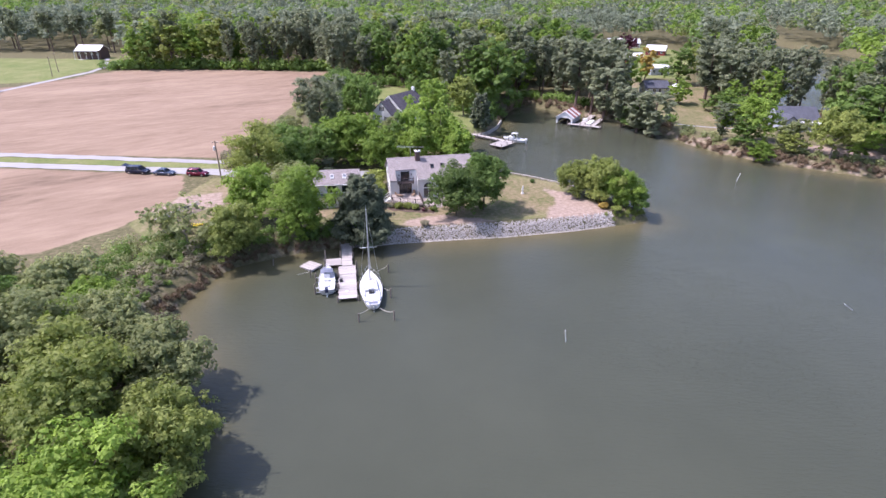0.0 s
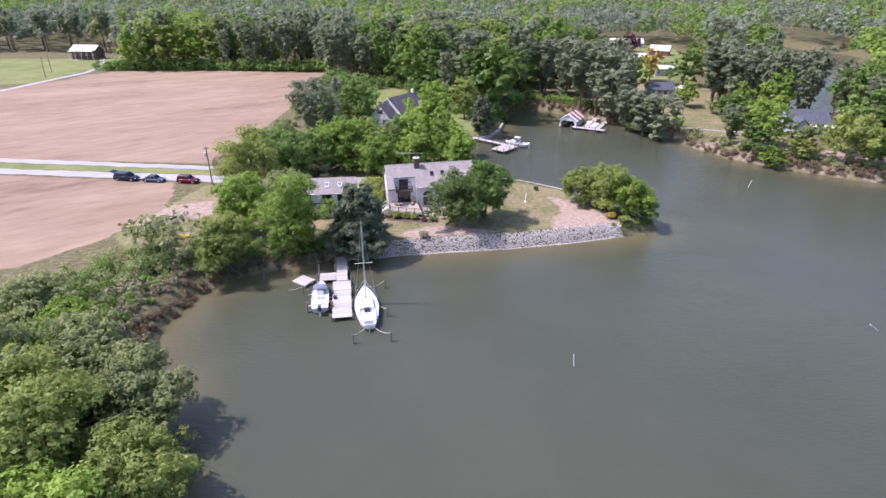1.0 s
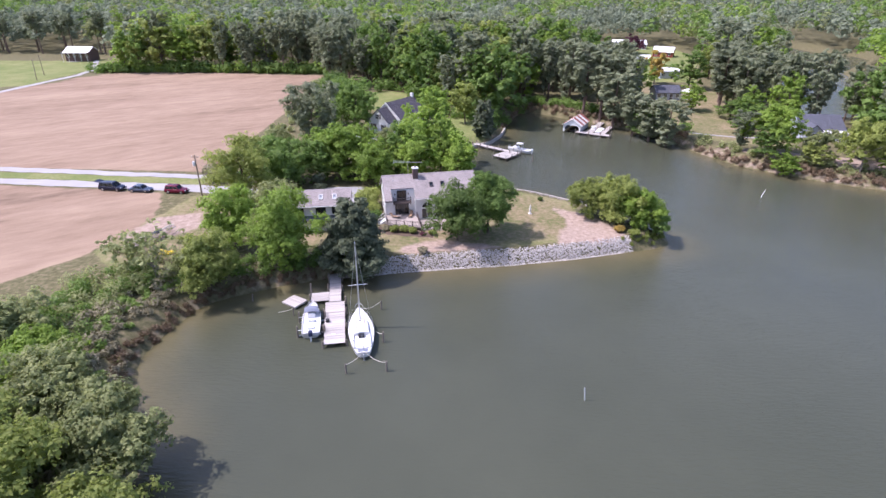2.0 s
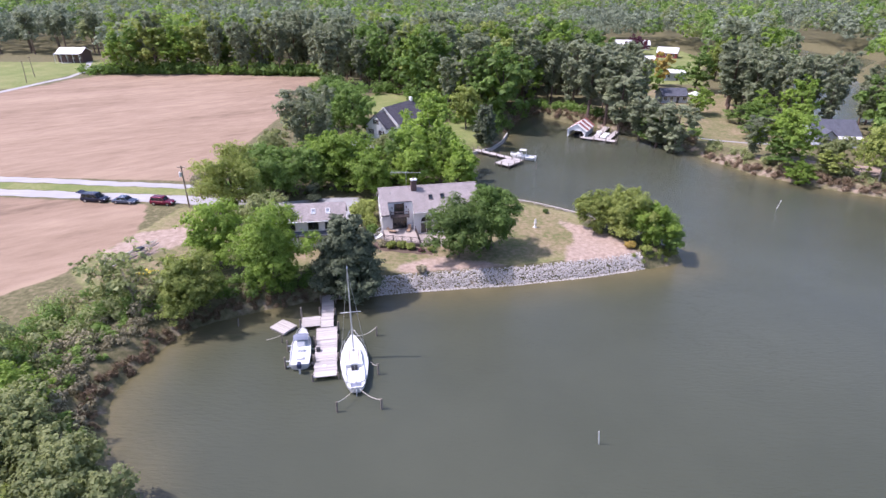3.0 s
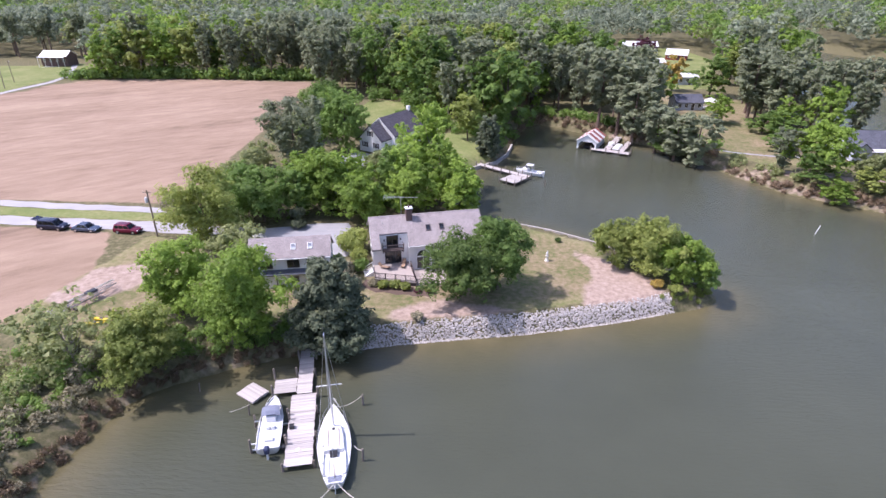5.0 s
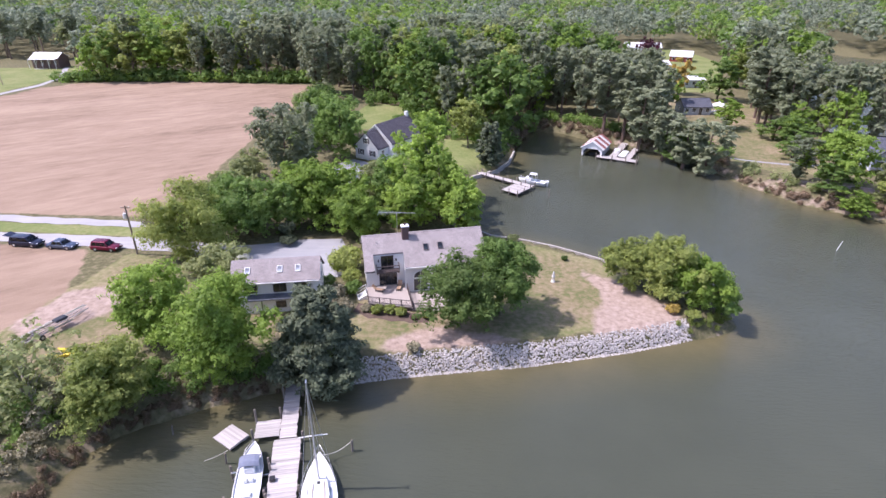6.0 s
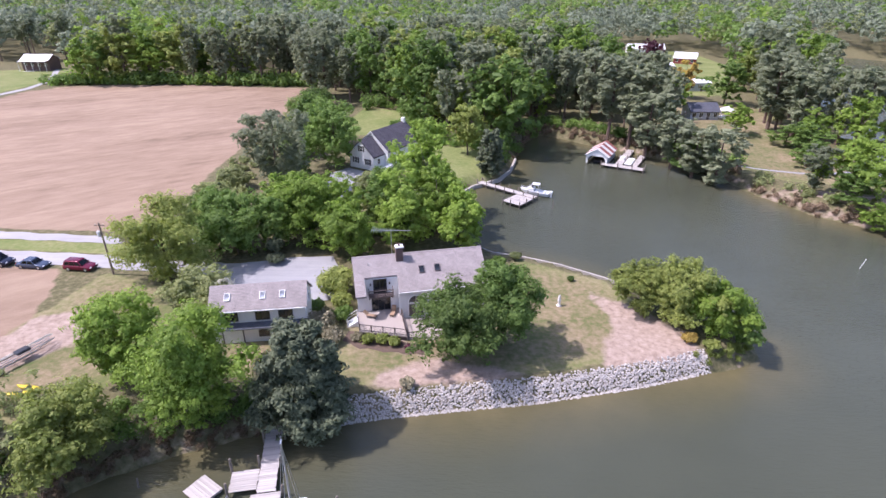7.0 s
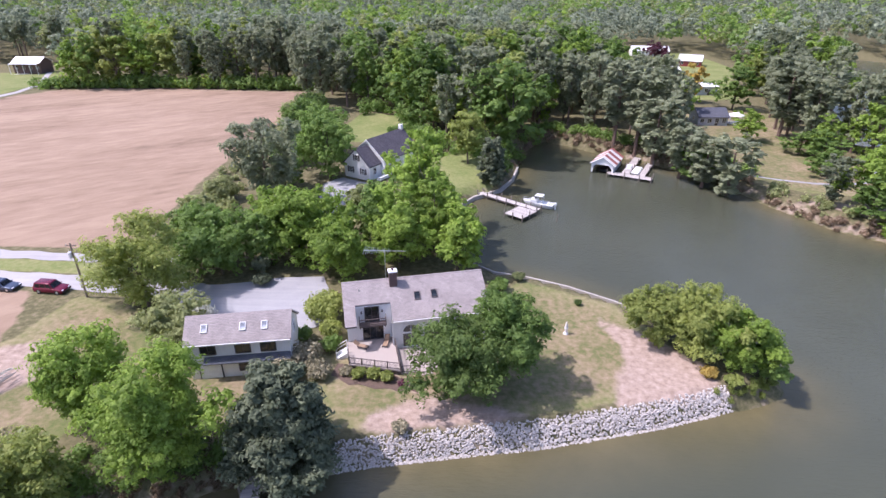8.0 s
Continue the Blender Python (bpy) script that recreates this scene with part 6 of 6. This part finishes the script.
    for x in (-L * 0.31, L * 0.31):
        for s in (-1, 1):
            wheel = part("wheel", tube(bmesh.new(), [(x, s * (W / 2 - 0.20), 0.33), (x, s * (W / 2 - 0.18), 0.33), (x, s * (W / 2 + 0.012), 0.33), (x, s * (W / 2 + 0.02), 0.33)], [0.28, 0.335, 0.335, 0.29], 16), M_TYRE, t)
            part("rim", tube(bmesh.new(), [(x, s * (W / 2), 0.33), (x, s * (W / 2 + 0.03), 0.33)], [0.20, 0.18], 10), M_ALLOY, wheel)
    for s in (-1, 1):
        part("headlight", boxes((L / 2 - 0.16, s * (W / 2 - 0.28) - 0.17, belt * 0.66, L / 2 + 0.005, s * (W / 2 - 0.28) + 0.17, belt * 0.80), bevel=0.03), M_LAMP, t)
        part("tail_light", boxes((-L / 2 - 0.012, s * (W / 2 - 0.18) - 0.1, belt * 0.66, -L / 2 + 0.1, s * (W / 2 - 0.18) + 0.1, belt * 0.98), bevel=0.02), M_TAIL, t)
        part("mirror", boxes((front - 0.35, s * (W / 2 + 0.10) - 0.09, belt, front - 0.2, s * (W / 2 + 0.10) + 0.09, belt + 0.15), bevel=0.03), paint, t)
    part("bumper", boxes((L / 2 - 0.1, -W / 2 + 0.1, 0.3, L / 2 + 0.03, W / 2 - 0.1, 0.5), bevel=0.04), M_BLACK, t)
    part("bumper", boxes((-L / 2 - 0.03, -W / 2 + 0.1, 0.3, -L / 2 + 0.1, W / 2 - 0.1, 0.5), bevel=0.04), M_BLACK, t)
    if gate:
        g = part("tailgate", boxes((-1.05, -W / 2 + 0.15, -0.05, 0, W / 2 - 0.15, 0.04), bevel=0.03), paint, t, "raised tailgate")
        g.matrix_local = Matrix.Translation((top0 - 0.05, 0, H - 0.02)) @ Matrix.Rotation(radians(12), 4, "Y")
    return t


for name, x, y, L, W, H, paint, label, kind, gate in (
        ("red_car", -57.2, 117.35, 4.5, 1.85, 1.66, M_RED, "dark red compact SUV parked on the grass verge", "suv", False),
        ("blue_sedan", -65.0, 118.0, 4.65, 1.82, 1.45, M_SLATE, "slate blue sedan parked beside the driveway", "sedan", False),
        ("blue_minivan", -71.3, 118.6, 5.05, 1.95, 1.75, M_INK, "dark blue minivan with its tailgate raised", "van", True)):
    car(name, pose(x, y, level(x, y) + 0.02, 0, 0, -5), L, W, H, paint, label, kind, gate)


# ---------- poles and yard things ----------
def utility_pole(x, y, h, lean=0.0, lamp=True):
    t = thing("utility_pole", pose(x, y, level(x, y), 0, lean, 0), "weathered wooden utility pole with a grey transformer" if lamp else "weathered wooden utility pole", "utility pole", "utility poles")
    part("pole", tube(bmesh.new(), [(0, 0, -0.5), (0, 0, h * 0.5), (0, 0, h)], [0.17, 0.14, 0.11], 9), M_POLE, t)
    part("crossarm", boxes((-0.7, -0.06, h - 0.45, 0.7, 0.06, h - 0.33)), M_POLE, t)
    for s in (-0.6, 0, 0.6):
        part("insulator", tube(bmesh.new(), [(s, 0, h - 0.33), (s, 0, h - 0.15)], [0.04, 0.03], 6), M_WHITE, t)
    if lamp:
        tr = part("transformer", tube(bmesh.new(), [(-0.36, -0.1, h - 2.2), (-0.36, -0.1, h - 2.15), (-0.36, -0.1, h - 1.35), (-0.36, -0.1, h - 1.28)], [0.2, 0.25, 0.25, 0.15], 12), M_LAMP, t, "pale grey transformer drum")
        part("bushing", tube(bmesh.new(), [(-0.36, -0.1, h - 1.3), (-0.36, -0.1, h - 1.05)], [0.04, 0.03], 6), M_WHITE, tr)


utility_pole(-51.5, 116.1, 8.4)
utility_pole(-178.5, 248.0, 8.5, 4, False)
utility_pole(-185.0, 262.0, 8.5, 0, False)


def tv_antenna():
    t = thing("tv_antenna", pose(-9.7, 118.6, level(-9.7, 118.6)), "grey rooftop television antenna on a tall mast", "antenna")
    h = 7.55
    part("mast", tube(bmesh.new(), [(0, 0, 0), (0, 0, h)], [0.05, 0.04], 8), M_ALLOY, t)
    part("boom", boxes((-2.9, -0.03, h - 0.2, 2.9, 0.03, h - 0.12)), M_ALLOY, t)
    for i in range(12):
        x = -2.8 + i * 0.3
        l = 1.1 - 0.05 * i
        part("element", tube(bmesh.new(), [(x, -l, h - 0.14), (x, l, h - 0.14)], [0.032, 0.032], 5), M_ALLOY, t)


tv_antenna()


def statue():
    bm = bmesh.new()
    prof = [(0.34, 0), (0.34, 0.12), (0.24, 0.16), (0.17, 0.5), (0.16, 0.8), (0.26, 0.9), (0.26, 0.98), (0.14, 1.0), (0.2, 1.15), (0.15, 1.35), (0.17, 1.5), (0.06, 1.58), (0.11, 1.68), (0.03, 1.8)]
    tube(bm, [(0, 0, z) for r, z in prof], [r for r, z in prof], 14)
    me = bpy.data.meshes.new("statue")
    bm.to_mesh(me)
    bm.free()
    me.materials.append(M_STATUE)
    ob = smooth(new("statue", me))
    ob.matrix_world = pose(14.3, 110.4, level(14.3, 110.4) - 0.02)
    tagged(ob, "pale stone garden statue on a pedestal", "statue")


statue()


def boat_trailer(x, y, turn):
    t = thing("boat_trailer", pose(x, y, level(x, y), 0, 0, turn), "weathered grey trailer frame stacked with poles", "trailer")
    for s in (-0.75, 0.75):
        part("side_rail", boxes((s - 0.06, -4.2, 0.55, s + 0.06, 2.6, 0.68)), M_DOCK, t)
    for yy in (-3.8, -1.6, 0.2, 2.2):
        part("cross_member", boxes((-0.7, yy - 0.05, 0.56, 0.7, yy + 0.05, 0.66)), M_DOCK, t)
    part("drawbar", tube(bmesh.new(), [(-0.7, 2.5, 0.6), (0, 5.2, 0.55), (0.7, 2.5, 0.6)], [0.06] * 3, 6), M_DOCK, t)
    for s in (-1, 1):
        w = part("wheel", tube(bmesh.new(), [(s * 0.9, -1.4, 0.33), (s * 1.12, -1.4, 0.33)], [0.33, 0.33], 14), M_TYRE, t)
        part("rim", tube(bmesh.new(), [(s * 1.1, -1.4, 0.33), (s * 1.14, -1.4, 0.33)], [0.18, 0.16], 10), M_ALLOY, w)
    part("axle", boxes((-0.9, -1.45, 0.29, 0.9, -1.35, 0.38)), M_BLACK, t)
    r = random.Random(4)
    for i in range(7):
        xx, dx = r.uniform(-0.8, 0.8), r.uniform(-0.35, 0.35)
        part("spar", tube(bmesh.new(), [(xx, -5.0 + r.random(), 0.76 + 0.1 * (i % 3)), (xx + dx, 4.4 + r.random(), 0.8 + 0.12 * (i % 3))], [0.07, 0.06], 6), M_ROPE if i % 2 else M_DOCK, t)
    part("tarpaulin", boxes((-0.5, 0.8, 0.9, 0.6, 2.4, 1.25), bevel=0.15), M_BLACK, t)


boat_trailer(-51.0, 94.3, -24)


def kayak(x, y, turn, k):
    t = thing("kayak", pose(x, y, level(x, y), 0, 10, turn), "bright yellow plastic kayak lying on the grass", "kayak", "yellow kayaks")
    rows = [(-1.5, 0.03, 0.34, 0.2), (-1.0, 0.24, 0.33, 0.05), (0, 0.36, 0.32, 0.0), (1.0, 0.24, 0.33, 0.05), (1.5, 0.03, 0.36, 0.2)]
    bm = bmesh.new()
    hull(bm, rows, 7)
    bmesh.ops.recalc_face_normals(bm, faces=bm.faces[:])
    smooth(part("hull", bm, M_YELLOW, t))
    part("deck", deck_from(bmesh.new(), rows, 0.0, 0.98, 0.07), M_YELLOW, t)
    part("cockpit", boxes((-0.2, -0.4, 0.33, 0.2, 0.3, 0.41), bevel=0.06), M_BLACK, t)


kayak(-46.6, 89.7, 100, 0)
kayak(-46.2, 90.7, 82, 1)


# ---------- shrubs, brush and reeds ----------
def shrub(seed, x, y, w, h, mat, label, n=900, size=0.22, group="garden shrubs"):
    rng_ = np.random.default_rng(seed)
    root = new("shrub")
    cs = [(0, 0, h * 0.5)] + [(w * 0.28 * math.cos(a), w * 0.28 * math.sin(a), h * (0.42 + 0.2 * rng_.random())) for a in (0.3, 1.5, 2.9, 4.1, 5.3)]
    v, f = leaf_cloud(rng_, cs, [min(w, h) * 0.42] + [min(w, h) * 0.32] * 5, n, size, 0.95 * max(0.6, min(1.2, h / w)), shell=0.55)
    v[:, 2] = np.maximum(v[:, 2], 0.03)
    raw("foliage", v.tolist(), f.tolist(), mat, root)
    bm = bmesh.new()
    for a in (0.4, 2.2, 4.4):
        tube(bm, [(0.05 * math.cos(a), 0.05 * math.sin(a), -0.1), (w * 0.2 * math.cos(a), w * 0.2 * math.sin(a), h * 0.6)], [0.05, 0.02], 5)
    part("stem", bm, M_BARK, root)
    return set_at(root, x, y, label, "shrub", group)


for i, (x, y, w, h, mat, lab) in enumerate((
        (-10.7, 100.9, 1.6, 1.5, L_YELLOW, "clipped yellow-green shrub in front of the deck"), (-9.0, 100.9, 1.5, 1.5, L_YELLOW, "clipped yellow-green shrub in front of the deck"),
        (-7.4, 100.5, 1.5, 1.4, L_YELLOW, "clipped yellow-green shrub in front of the deck"), (-3.9, 99.9, 1.5, 1.2, L_YELLOW, "low yellow-green shrub by the deck steps"),
        (-12.3, 101.5, 1.6, 1.2, L_BRUSH, "brown twiggy shrub by the deck corner"), (-5.6, 99.7, 1.0, 0.8, L_PURPLE, "small dark red shrub in the flower bed"),
        (-14.9, 105.9, 2.4, 2.4, L_GREEN, "green shrub beside the deck stairs"), (-15.5, 108.6, 2.6, 3.0, L_YELLOW, "light green shrub at the house corner"),
        (-17.2, 112.6, 4.8, 4.6, L_YELLOW, "rounded olive-green shrub between house and garage"), (-18.8, 108.0, 2.2, 2.0, L_GREEN, "green shrub at the garage corner"),
        (-17.0, 102.8, 3.4, 3.6, L_BRUSH, "brown twiggy bush beside the garage"), (-18.8, 100.0, 3.2, 3.4, L_BRUSH, "brown twiggy bush beside the garage"), (-15.2, 100.8, 2.6, 2.4, L_BRUSH, "brown twiggy bush above the bank"),
        (-28.6, 121.6, 3.0, 2.3, L_CEDAR, "clipped dark green globe shrub by the gravel court"), (-29.6, 124.6, 2.6, 3.6, L_CEDAR, "dark upright evergreen shrub behind the court"),
        (-5.2, 93.0, 1.8, 1.3, L_BRUSH, "low brown-green shrub above the riprap"), (5.0, 117.4, 3.0, 2.6, L_GREEN, "green shrub at the east end of the house"), (6.6, 115.0, 2.6, 2.6, L_BRIGHT, "light green shrub at the east end of the house"),
        (6.4, 121.0, 3.0, 2.2, L_GREEN, "green shrub by the seawall"), (17.2, 117.6, 0.9, 0.9, L_DEEP, "small dark clipped shrub on the lawn"),
        (-32.4, 108.0, 5.0, 5.4, L_BLOSSOM, "white-blossomed shrub behind the garage"), (9.5, 124.2, 2.0, 1.6, L_PALE, "pale grassy shrub by the seawall"),
        (31.5, 101.3, 2.4, 1.4, L_YELLOW, "low yellow-green shrub at the point"), (29.2, 102.5, 2.0, 1.6, L_GOLD, "low golden shrub at the point"),
        (-52.5, 125.2, 4.6, 4.2, L_BRUSH, "bare twiggy rounded tree between the lanes"), (-46.5, 124.0, 4.5, 3.5, L_GREEN, "green shrub beside the driveway"),
        (-47.5, 154.5, 6.5, 5.5, L_PALE, "thin pale shrub at the field edge"), (-33.0, 141.0, 3.5, 2.4, L_BLOSSOM, "white-flowering shrub at the field edge"),
        (-28.5, 139.0, 4.5, 4.0, L_GREEN, "green shrub at the field edge"), (-44.0, 134.0, 6.0, 5.0, L_GREEN, "green shrub at the field edge"), (-51.0, 220.0, 7.0, 7.5, L_PALE, "thin pale tree at the field corner"),
        (-46.0, 222.0, 9.0, 10.0, L_DEEP, "dark green bush at the field corner"), (-18.4, 206.0, 4.0, 3.5, L_GREEN, "green shrub at the lawn edge"))):
    shrub(100 + i, x, y, w, h, mat, lab, int(400 + 120 * w * h), 0.17 + 0.03 * w)

# trees that close the gaps behind the court and the house
for i, (x, y, h, w, mat, lab) in enumerate(((-30.5, 128.0, 10.0, 9.5, L_GREEN, "green tree in the grove behind the court"), (-20.5, 132.0, 11.0, 9.0, L_BRIGHT, "light green tree in the grove behind the court"),
        (-12.5, 133.0, 12.0, 9.0, L_GREEN, "green tree in the grove behind the house"), (-3.5, 134.0, 13.0, 9.5, L_BRIGHT, "light green tree in the grove behind the house"), (-41.0, 129.5, 9.0, 9.0, L_GREEN, "green tree beside the farm lane"),
        (-31.0, 137.0, 9.5, 8.5, L_BRIGHT, "light green tree in the grove behind the court"), (-0.5, 139.0, 10.5, 8.0, L_BRIGHT, "light green tree at the cove"), (-16.0, 141.5, 9.0, 7.5, L_PALE, "pale thin-leaved tree beside the drive"),
        (-45.5, 141.0, 6.0, 8.0, L_PALE, "pale scrubby tree at the field edge"), (-37.0, 163.0, 9.0, 8.0, L_GREEN, "green tree at the field edge"), (-40.0, 180.0, 10.0, 9.0, L_DEEP, "dark green tree at the field edge"),
        (-35.0, 190.0, 12.0, 9.0, L_GREEN, "green tree at the lawn edge"), (-44.0, 205.0, 11.0, 10.0, L_GREEN, "green tree at the field edge"), (9.0, 176.0, 6.0, 6.0, L_GREEN, "green bush beside the cove"))):
    set_at(broad_tree(340 + i, h, w, 0.5, 6000, 0.36, mat, M_BARK, 32, ragged=0.22), x, y, lab)

for i, (x, y, mat, h, w, lab) in enumerate(((88.0, 200.0, L_GOLD, 11.0, 5.5, "golden-leaved tree beside the cottage"), (107.0, 372.0, L_PURPLE, 9.0, 14.0, "dark purple-leaved tree by the long barn"), (84.0, 258.0, L_GOLD, 14.0, 7.5, "golden-brown leaved tree by the outbuilding"))):
    if i:
        set_at(broad_tree(300 + i, h, w, 0.6, 1400, 0.8, mat, M_BARK, 22), x, y, lab)

set_at(broad_tree(320, 8.5, 9.5, 2.2, 1500, 0.30, L_PALE, M_PALEBARK, 34, ragged=0.3, shell=0.2), -42.5, 80.5, "sparse leaning tree with bare grey limbs")
set_at(broad_tree(321, 6.5, 7.0, 1.5, 1300, 0.30, L_PALE, M_PALEBARK, 28, ragged=0.3, shell=0.2), -48.0, 83.5, "sparse thin-leaved tree at the field edge")


def scatter_line(name, pts, step, spread, low, high, per, size, mat, label, seed, shape=(0.5, 1.0), up=0.35):
    """Low growth along a line on the ground: one body of many small leaves."""
    r = np.random.default_rng(seed)
    cs, rs = [], []
    for (x0, y0), (x1, y1) in zip(pts, pts[1:]):
        n = max(1, int(math.hypot(x1 - x0, y1 - y0) / step))
        for k in range(n):
            f = k / n
            x, y = x0 + (x1 - x0) * f + r.normal() * spread, y0 + (y1 - y0) * f + r.normal() * spread
            if land(np.array([x]), np.array([y]))[0] < -0.3:
                continue
            q = r.uniform(low, high)
            cs.append((x, y, level(x, y) + q * 0.45))
            rs.append(q * 0.62)
    v, f = leaf_cloud(r, cs, rs, per * len(cs), size, 0.85, shape, 0.4, up)
    keep = rise(v[:, 0], v[:, 1])
    v[:, 2] = np.maximum(v[:, 2], np.maximum(keep, 0) + 0.02)
    return tagged(raw(name, v.tolist(), f.tolist(), mat), label, "undergrowth", kind="stuff")


WEST = [(-30, 30), (-31, 42), (-35, 54), (-39.5, 61), (-42, 67), (-41.5, 72), (-40, 77), (-38, 81.5), (-34, 84.5), (-28, 87.5), (-22, 89.5)]
scatter_line("bank_brush", [(x - 4.0, y + 1.5) for x, y in WEST[1:9]], 0.7, 1.9, 0.9, 2.3, 150, 0.24, L_BRUSH, "grey-brown brush on the west bank", 1)
scatter_line("bank_brambles", [(x - 8.0, y + 2) for x, y in WEST[1:8]], 0.55, 2.4, 1.2, 3.2, 170, 0.27, L_GREEN, "green brambles on the west bank", 2)
scatter_line("bank_scrub", [(-58, 60), (-54, 68), (-50, 74), (-48, 80), (-45, 86), (-40, 88)], 0.6, 2.2, 1.0, 3.0, 170, 0.27, L_PALE, "pale green scrub along the field edge", 3)
scatter_line("bank_weeds", [(-40, 87), (-36, 85), (-31, 87), (-27, 88.5), (-21, 89.5), (-15, 91)], 0.3, 1.3, 0.8, 2.0, 150, 0.25, L_GREEN, "green weeds under the bank trees", 4)
scatter_line("reeds", [(x + 2.2, y - 1.2) for x, y in WEST[3:]], 0.28, 0.55, 0.5, 0.95, 60, 0.24, L_REED, "dry reddish reeds along the waterline", 5, (0.16, 1.5), 0.0)
scatter_line("bank_rough", [(x - 0.6, y + 0.3) for x, y in WEST[2:]], 0.3, 0.9, 0.5, 1.2, 90, 0.22, L_BRUSH, "low dry brush above the waterline", 15, (0.3, 1.2))
scatter_line("bank_herbs", [(x - 2.4, y + 1.2) for x, y in WEST[1:9]], 0.4, 1.4, 0.5, 1.5, 110, 0.24, L_GREEN, "green weeds among the bank brush", 16)
scatter_line("bank_thicket", [(x - 6.0, y + 2.0) for x, y in WEST[2:8]], 0.6, 1.7, 1.0, 2.6, 150, 0.26, L_PALE, "pale green thicket on the west bank", 17)
RIGHT = [(66, 163), (70, 156.5), (73, 151), (79, 146), (86.5, 140.5), (94, 136), (104, 131), (125, 121), (158, 102)]
scatter_line("shore_reeds", RIGHT, 0.45, 0.8, 0.7, 1.6, 60, 0.42, L_REED, "dry brown reeds along the far shore", 6, (0.2, 1.4), 0.0)
scatter_line("shore_brush", [(x + 2.5, y + 2.5) for x, y in RIGHT], 1.1, 1.8, 1.0, 2.6, 80, 0.42, L_PALE, "pale shrubs along the far shore", 7)
NORTH = [(15.5, 187), (17, 197), (21, 207.5), (25.5, 214.5), (31.5, 210.5), (38, 204), (44.5, 199), (51, 194), (56.5, 188), (62.5, 180), (66, 170)]
scatter_line("cove_reeds", NORTH, 0.6, 0.7, 0.8, 1.8, 45, 0.5, L_REED, "dry brown reeds round the cove", 8, (0.2, 1.4), 0.0)
scatter_line("cove_brush", [(x + 0.8, y + 3) for x, y in NORTH], 1.2, 1.6, 1.5, 3.6, 80, 0.55, L_GREEN, "green brush round the cove", 9)
scatter_line("wood_edge", [(-58, 273), (-90, 274.5), (-126, 275), (-162, 272.5), (-170, 270)], 1.6, 1.2, 2.5, 6.0, 90, 0.9, L_GREEN, "green undergrowth along the edge of the woods", 10)
scatter_line("wood_edge_light", [(-58, 275), (-90, 276.5), (-126, 277), (-162, 275)], 3.0, 1.6, 3.0, 7.0, 90, 0.9, L_BRIGHT, "light green undergrowth along the edge of the woods", 11)
scatter_line("garden_edge", [(-53, 226), (-52, 205), (-52, 186), (-51, 165), (-46, 150), (-40, 138)], 1.5, 1.5, 1.0, 2.6, 70, 0.45, L_PALE, "pale rough growth along the field edge", 12)
scatter_line("lawn_edge", [(-34, 238), (-18, 236), (-11, 207), (-4, 192), (8, 188), (15, 190)], 1.8, 1.5, 2.0, 5.0, 90, 0.75, L_GREEN, "green undergrowth behind the lawn", 13)
scatter_line("point_grass", [(30.5, 100.3), (34, 101.3), (37.6, 103.4)], 0.3, 0.5, 0.4, 0.8, 80, 0.26, L_YELLOW, "rough yellow-green grass at the point", 14, (0.16, 1.4), 0.0)


# ---------- the riprap bank, stone by stone ----------
BANK = [(-17.5, 88.2), (-12.6, 89.2), (-8.2, 90.4), (-3.7, 91.2), (2.5, 92.3), (8.9, 93.3), (15.4, 94.9), (22.2, 96.6), (28.8, 98.8), (31.0, 99.6)]


def rock_mesh(seed, parts_=1):
    r = random.Random(seed)
    bm = bmesh.new()
    bmesh.ops.create_icosphere(bm, subdivisions=1, radius=0.5)
    stretch = Vector((r.uniform(0.8, 1.25), r.uniform(0.7, 1.0), r.uniform(0.5, 0.75)))
    for v in bm.verts:
        v.co = Vector((v.co.x * stretch.x, v.co.y * stretch.y, v.co.z * stretch.z)) * r.uniform(0.78, 1.15)
    me = bpy.data.meshes.new("stone")
    bm.to_mesh(me)
    bm.free()
    me.materials.append(M_ROCK)
    return me


ROCKS = [rock_mesh(400 + i) for i in range(7)]
riprap = thing("riprap", pose(0, 0, 0), "bank of pale grey riprap stones above the waterline", "riprap")
rr = random.Random(77)
lens = [math.dist(a, b) for a, b in zip(BANK, BANK[1:])]
spots = []
for (a, b), l in zip(zip(BANK, BANK[1:]), lens):
    nx_, ny_ = -(b[1] - a[1]) / l, (b[0] - a[0]) / l
    for _ in range(int(l * 150)):
        f, d = rr.random(), rr.uniform(-0.3, 1.75)
        if d > 1.1 and rr.random() < (d - 0.9):
            continue
        x, y = a[0] + (b[0] - a[0]) * f + nx_ * d, a[1] + (b[1] - a[1]) * f + ny_ * d
        spots.append((x, y, rr.uniform(0.18, 0.40)))
zz = rise(np.array([s[0] for s in spots]), np.array([s[1] for s in spots]))
rest_v, rest_f, picked = [], [], 0
for (x, y, s), z in zip(spots, zz):
    me = ROCKS[rr.randrange(7)]
    m = Matrix.Translation((x, y, max(float(z), -0.22) + s * 0.14)) @ Euler((rr.uniform(-0.5, 0.5), rr.uniform(-0.5, 0.5), rr.uniform(0, 6.3))).to_matrix().to_4x4() @ Matrix.Scale(s * 0.95, 4)
    if picked < 300 and -8 < x < 31 and s > 0.31 and rr.random() < 0.35:
        ob = new("stone", me)
        ob.parent = riprap
        ob.matrix_local = m
        picked += 1
    else:
        base = len(rest_v)
        rest_v += [tuple(m @ v.co) for v in me.vertices]
        rest_f += [tuple(base + k for k in p.vertices) for p in me.polygons]
tagged(raw("riprap_fill", rest_v, rest_f, M_ROCK, riprap), kind="stuff")
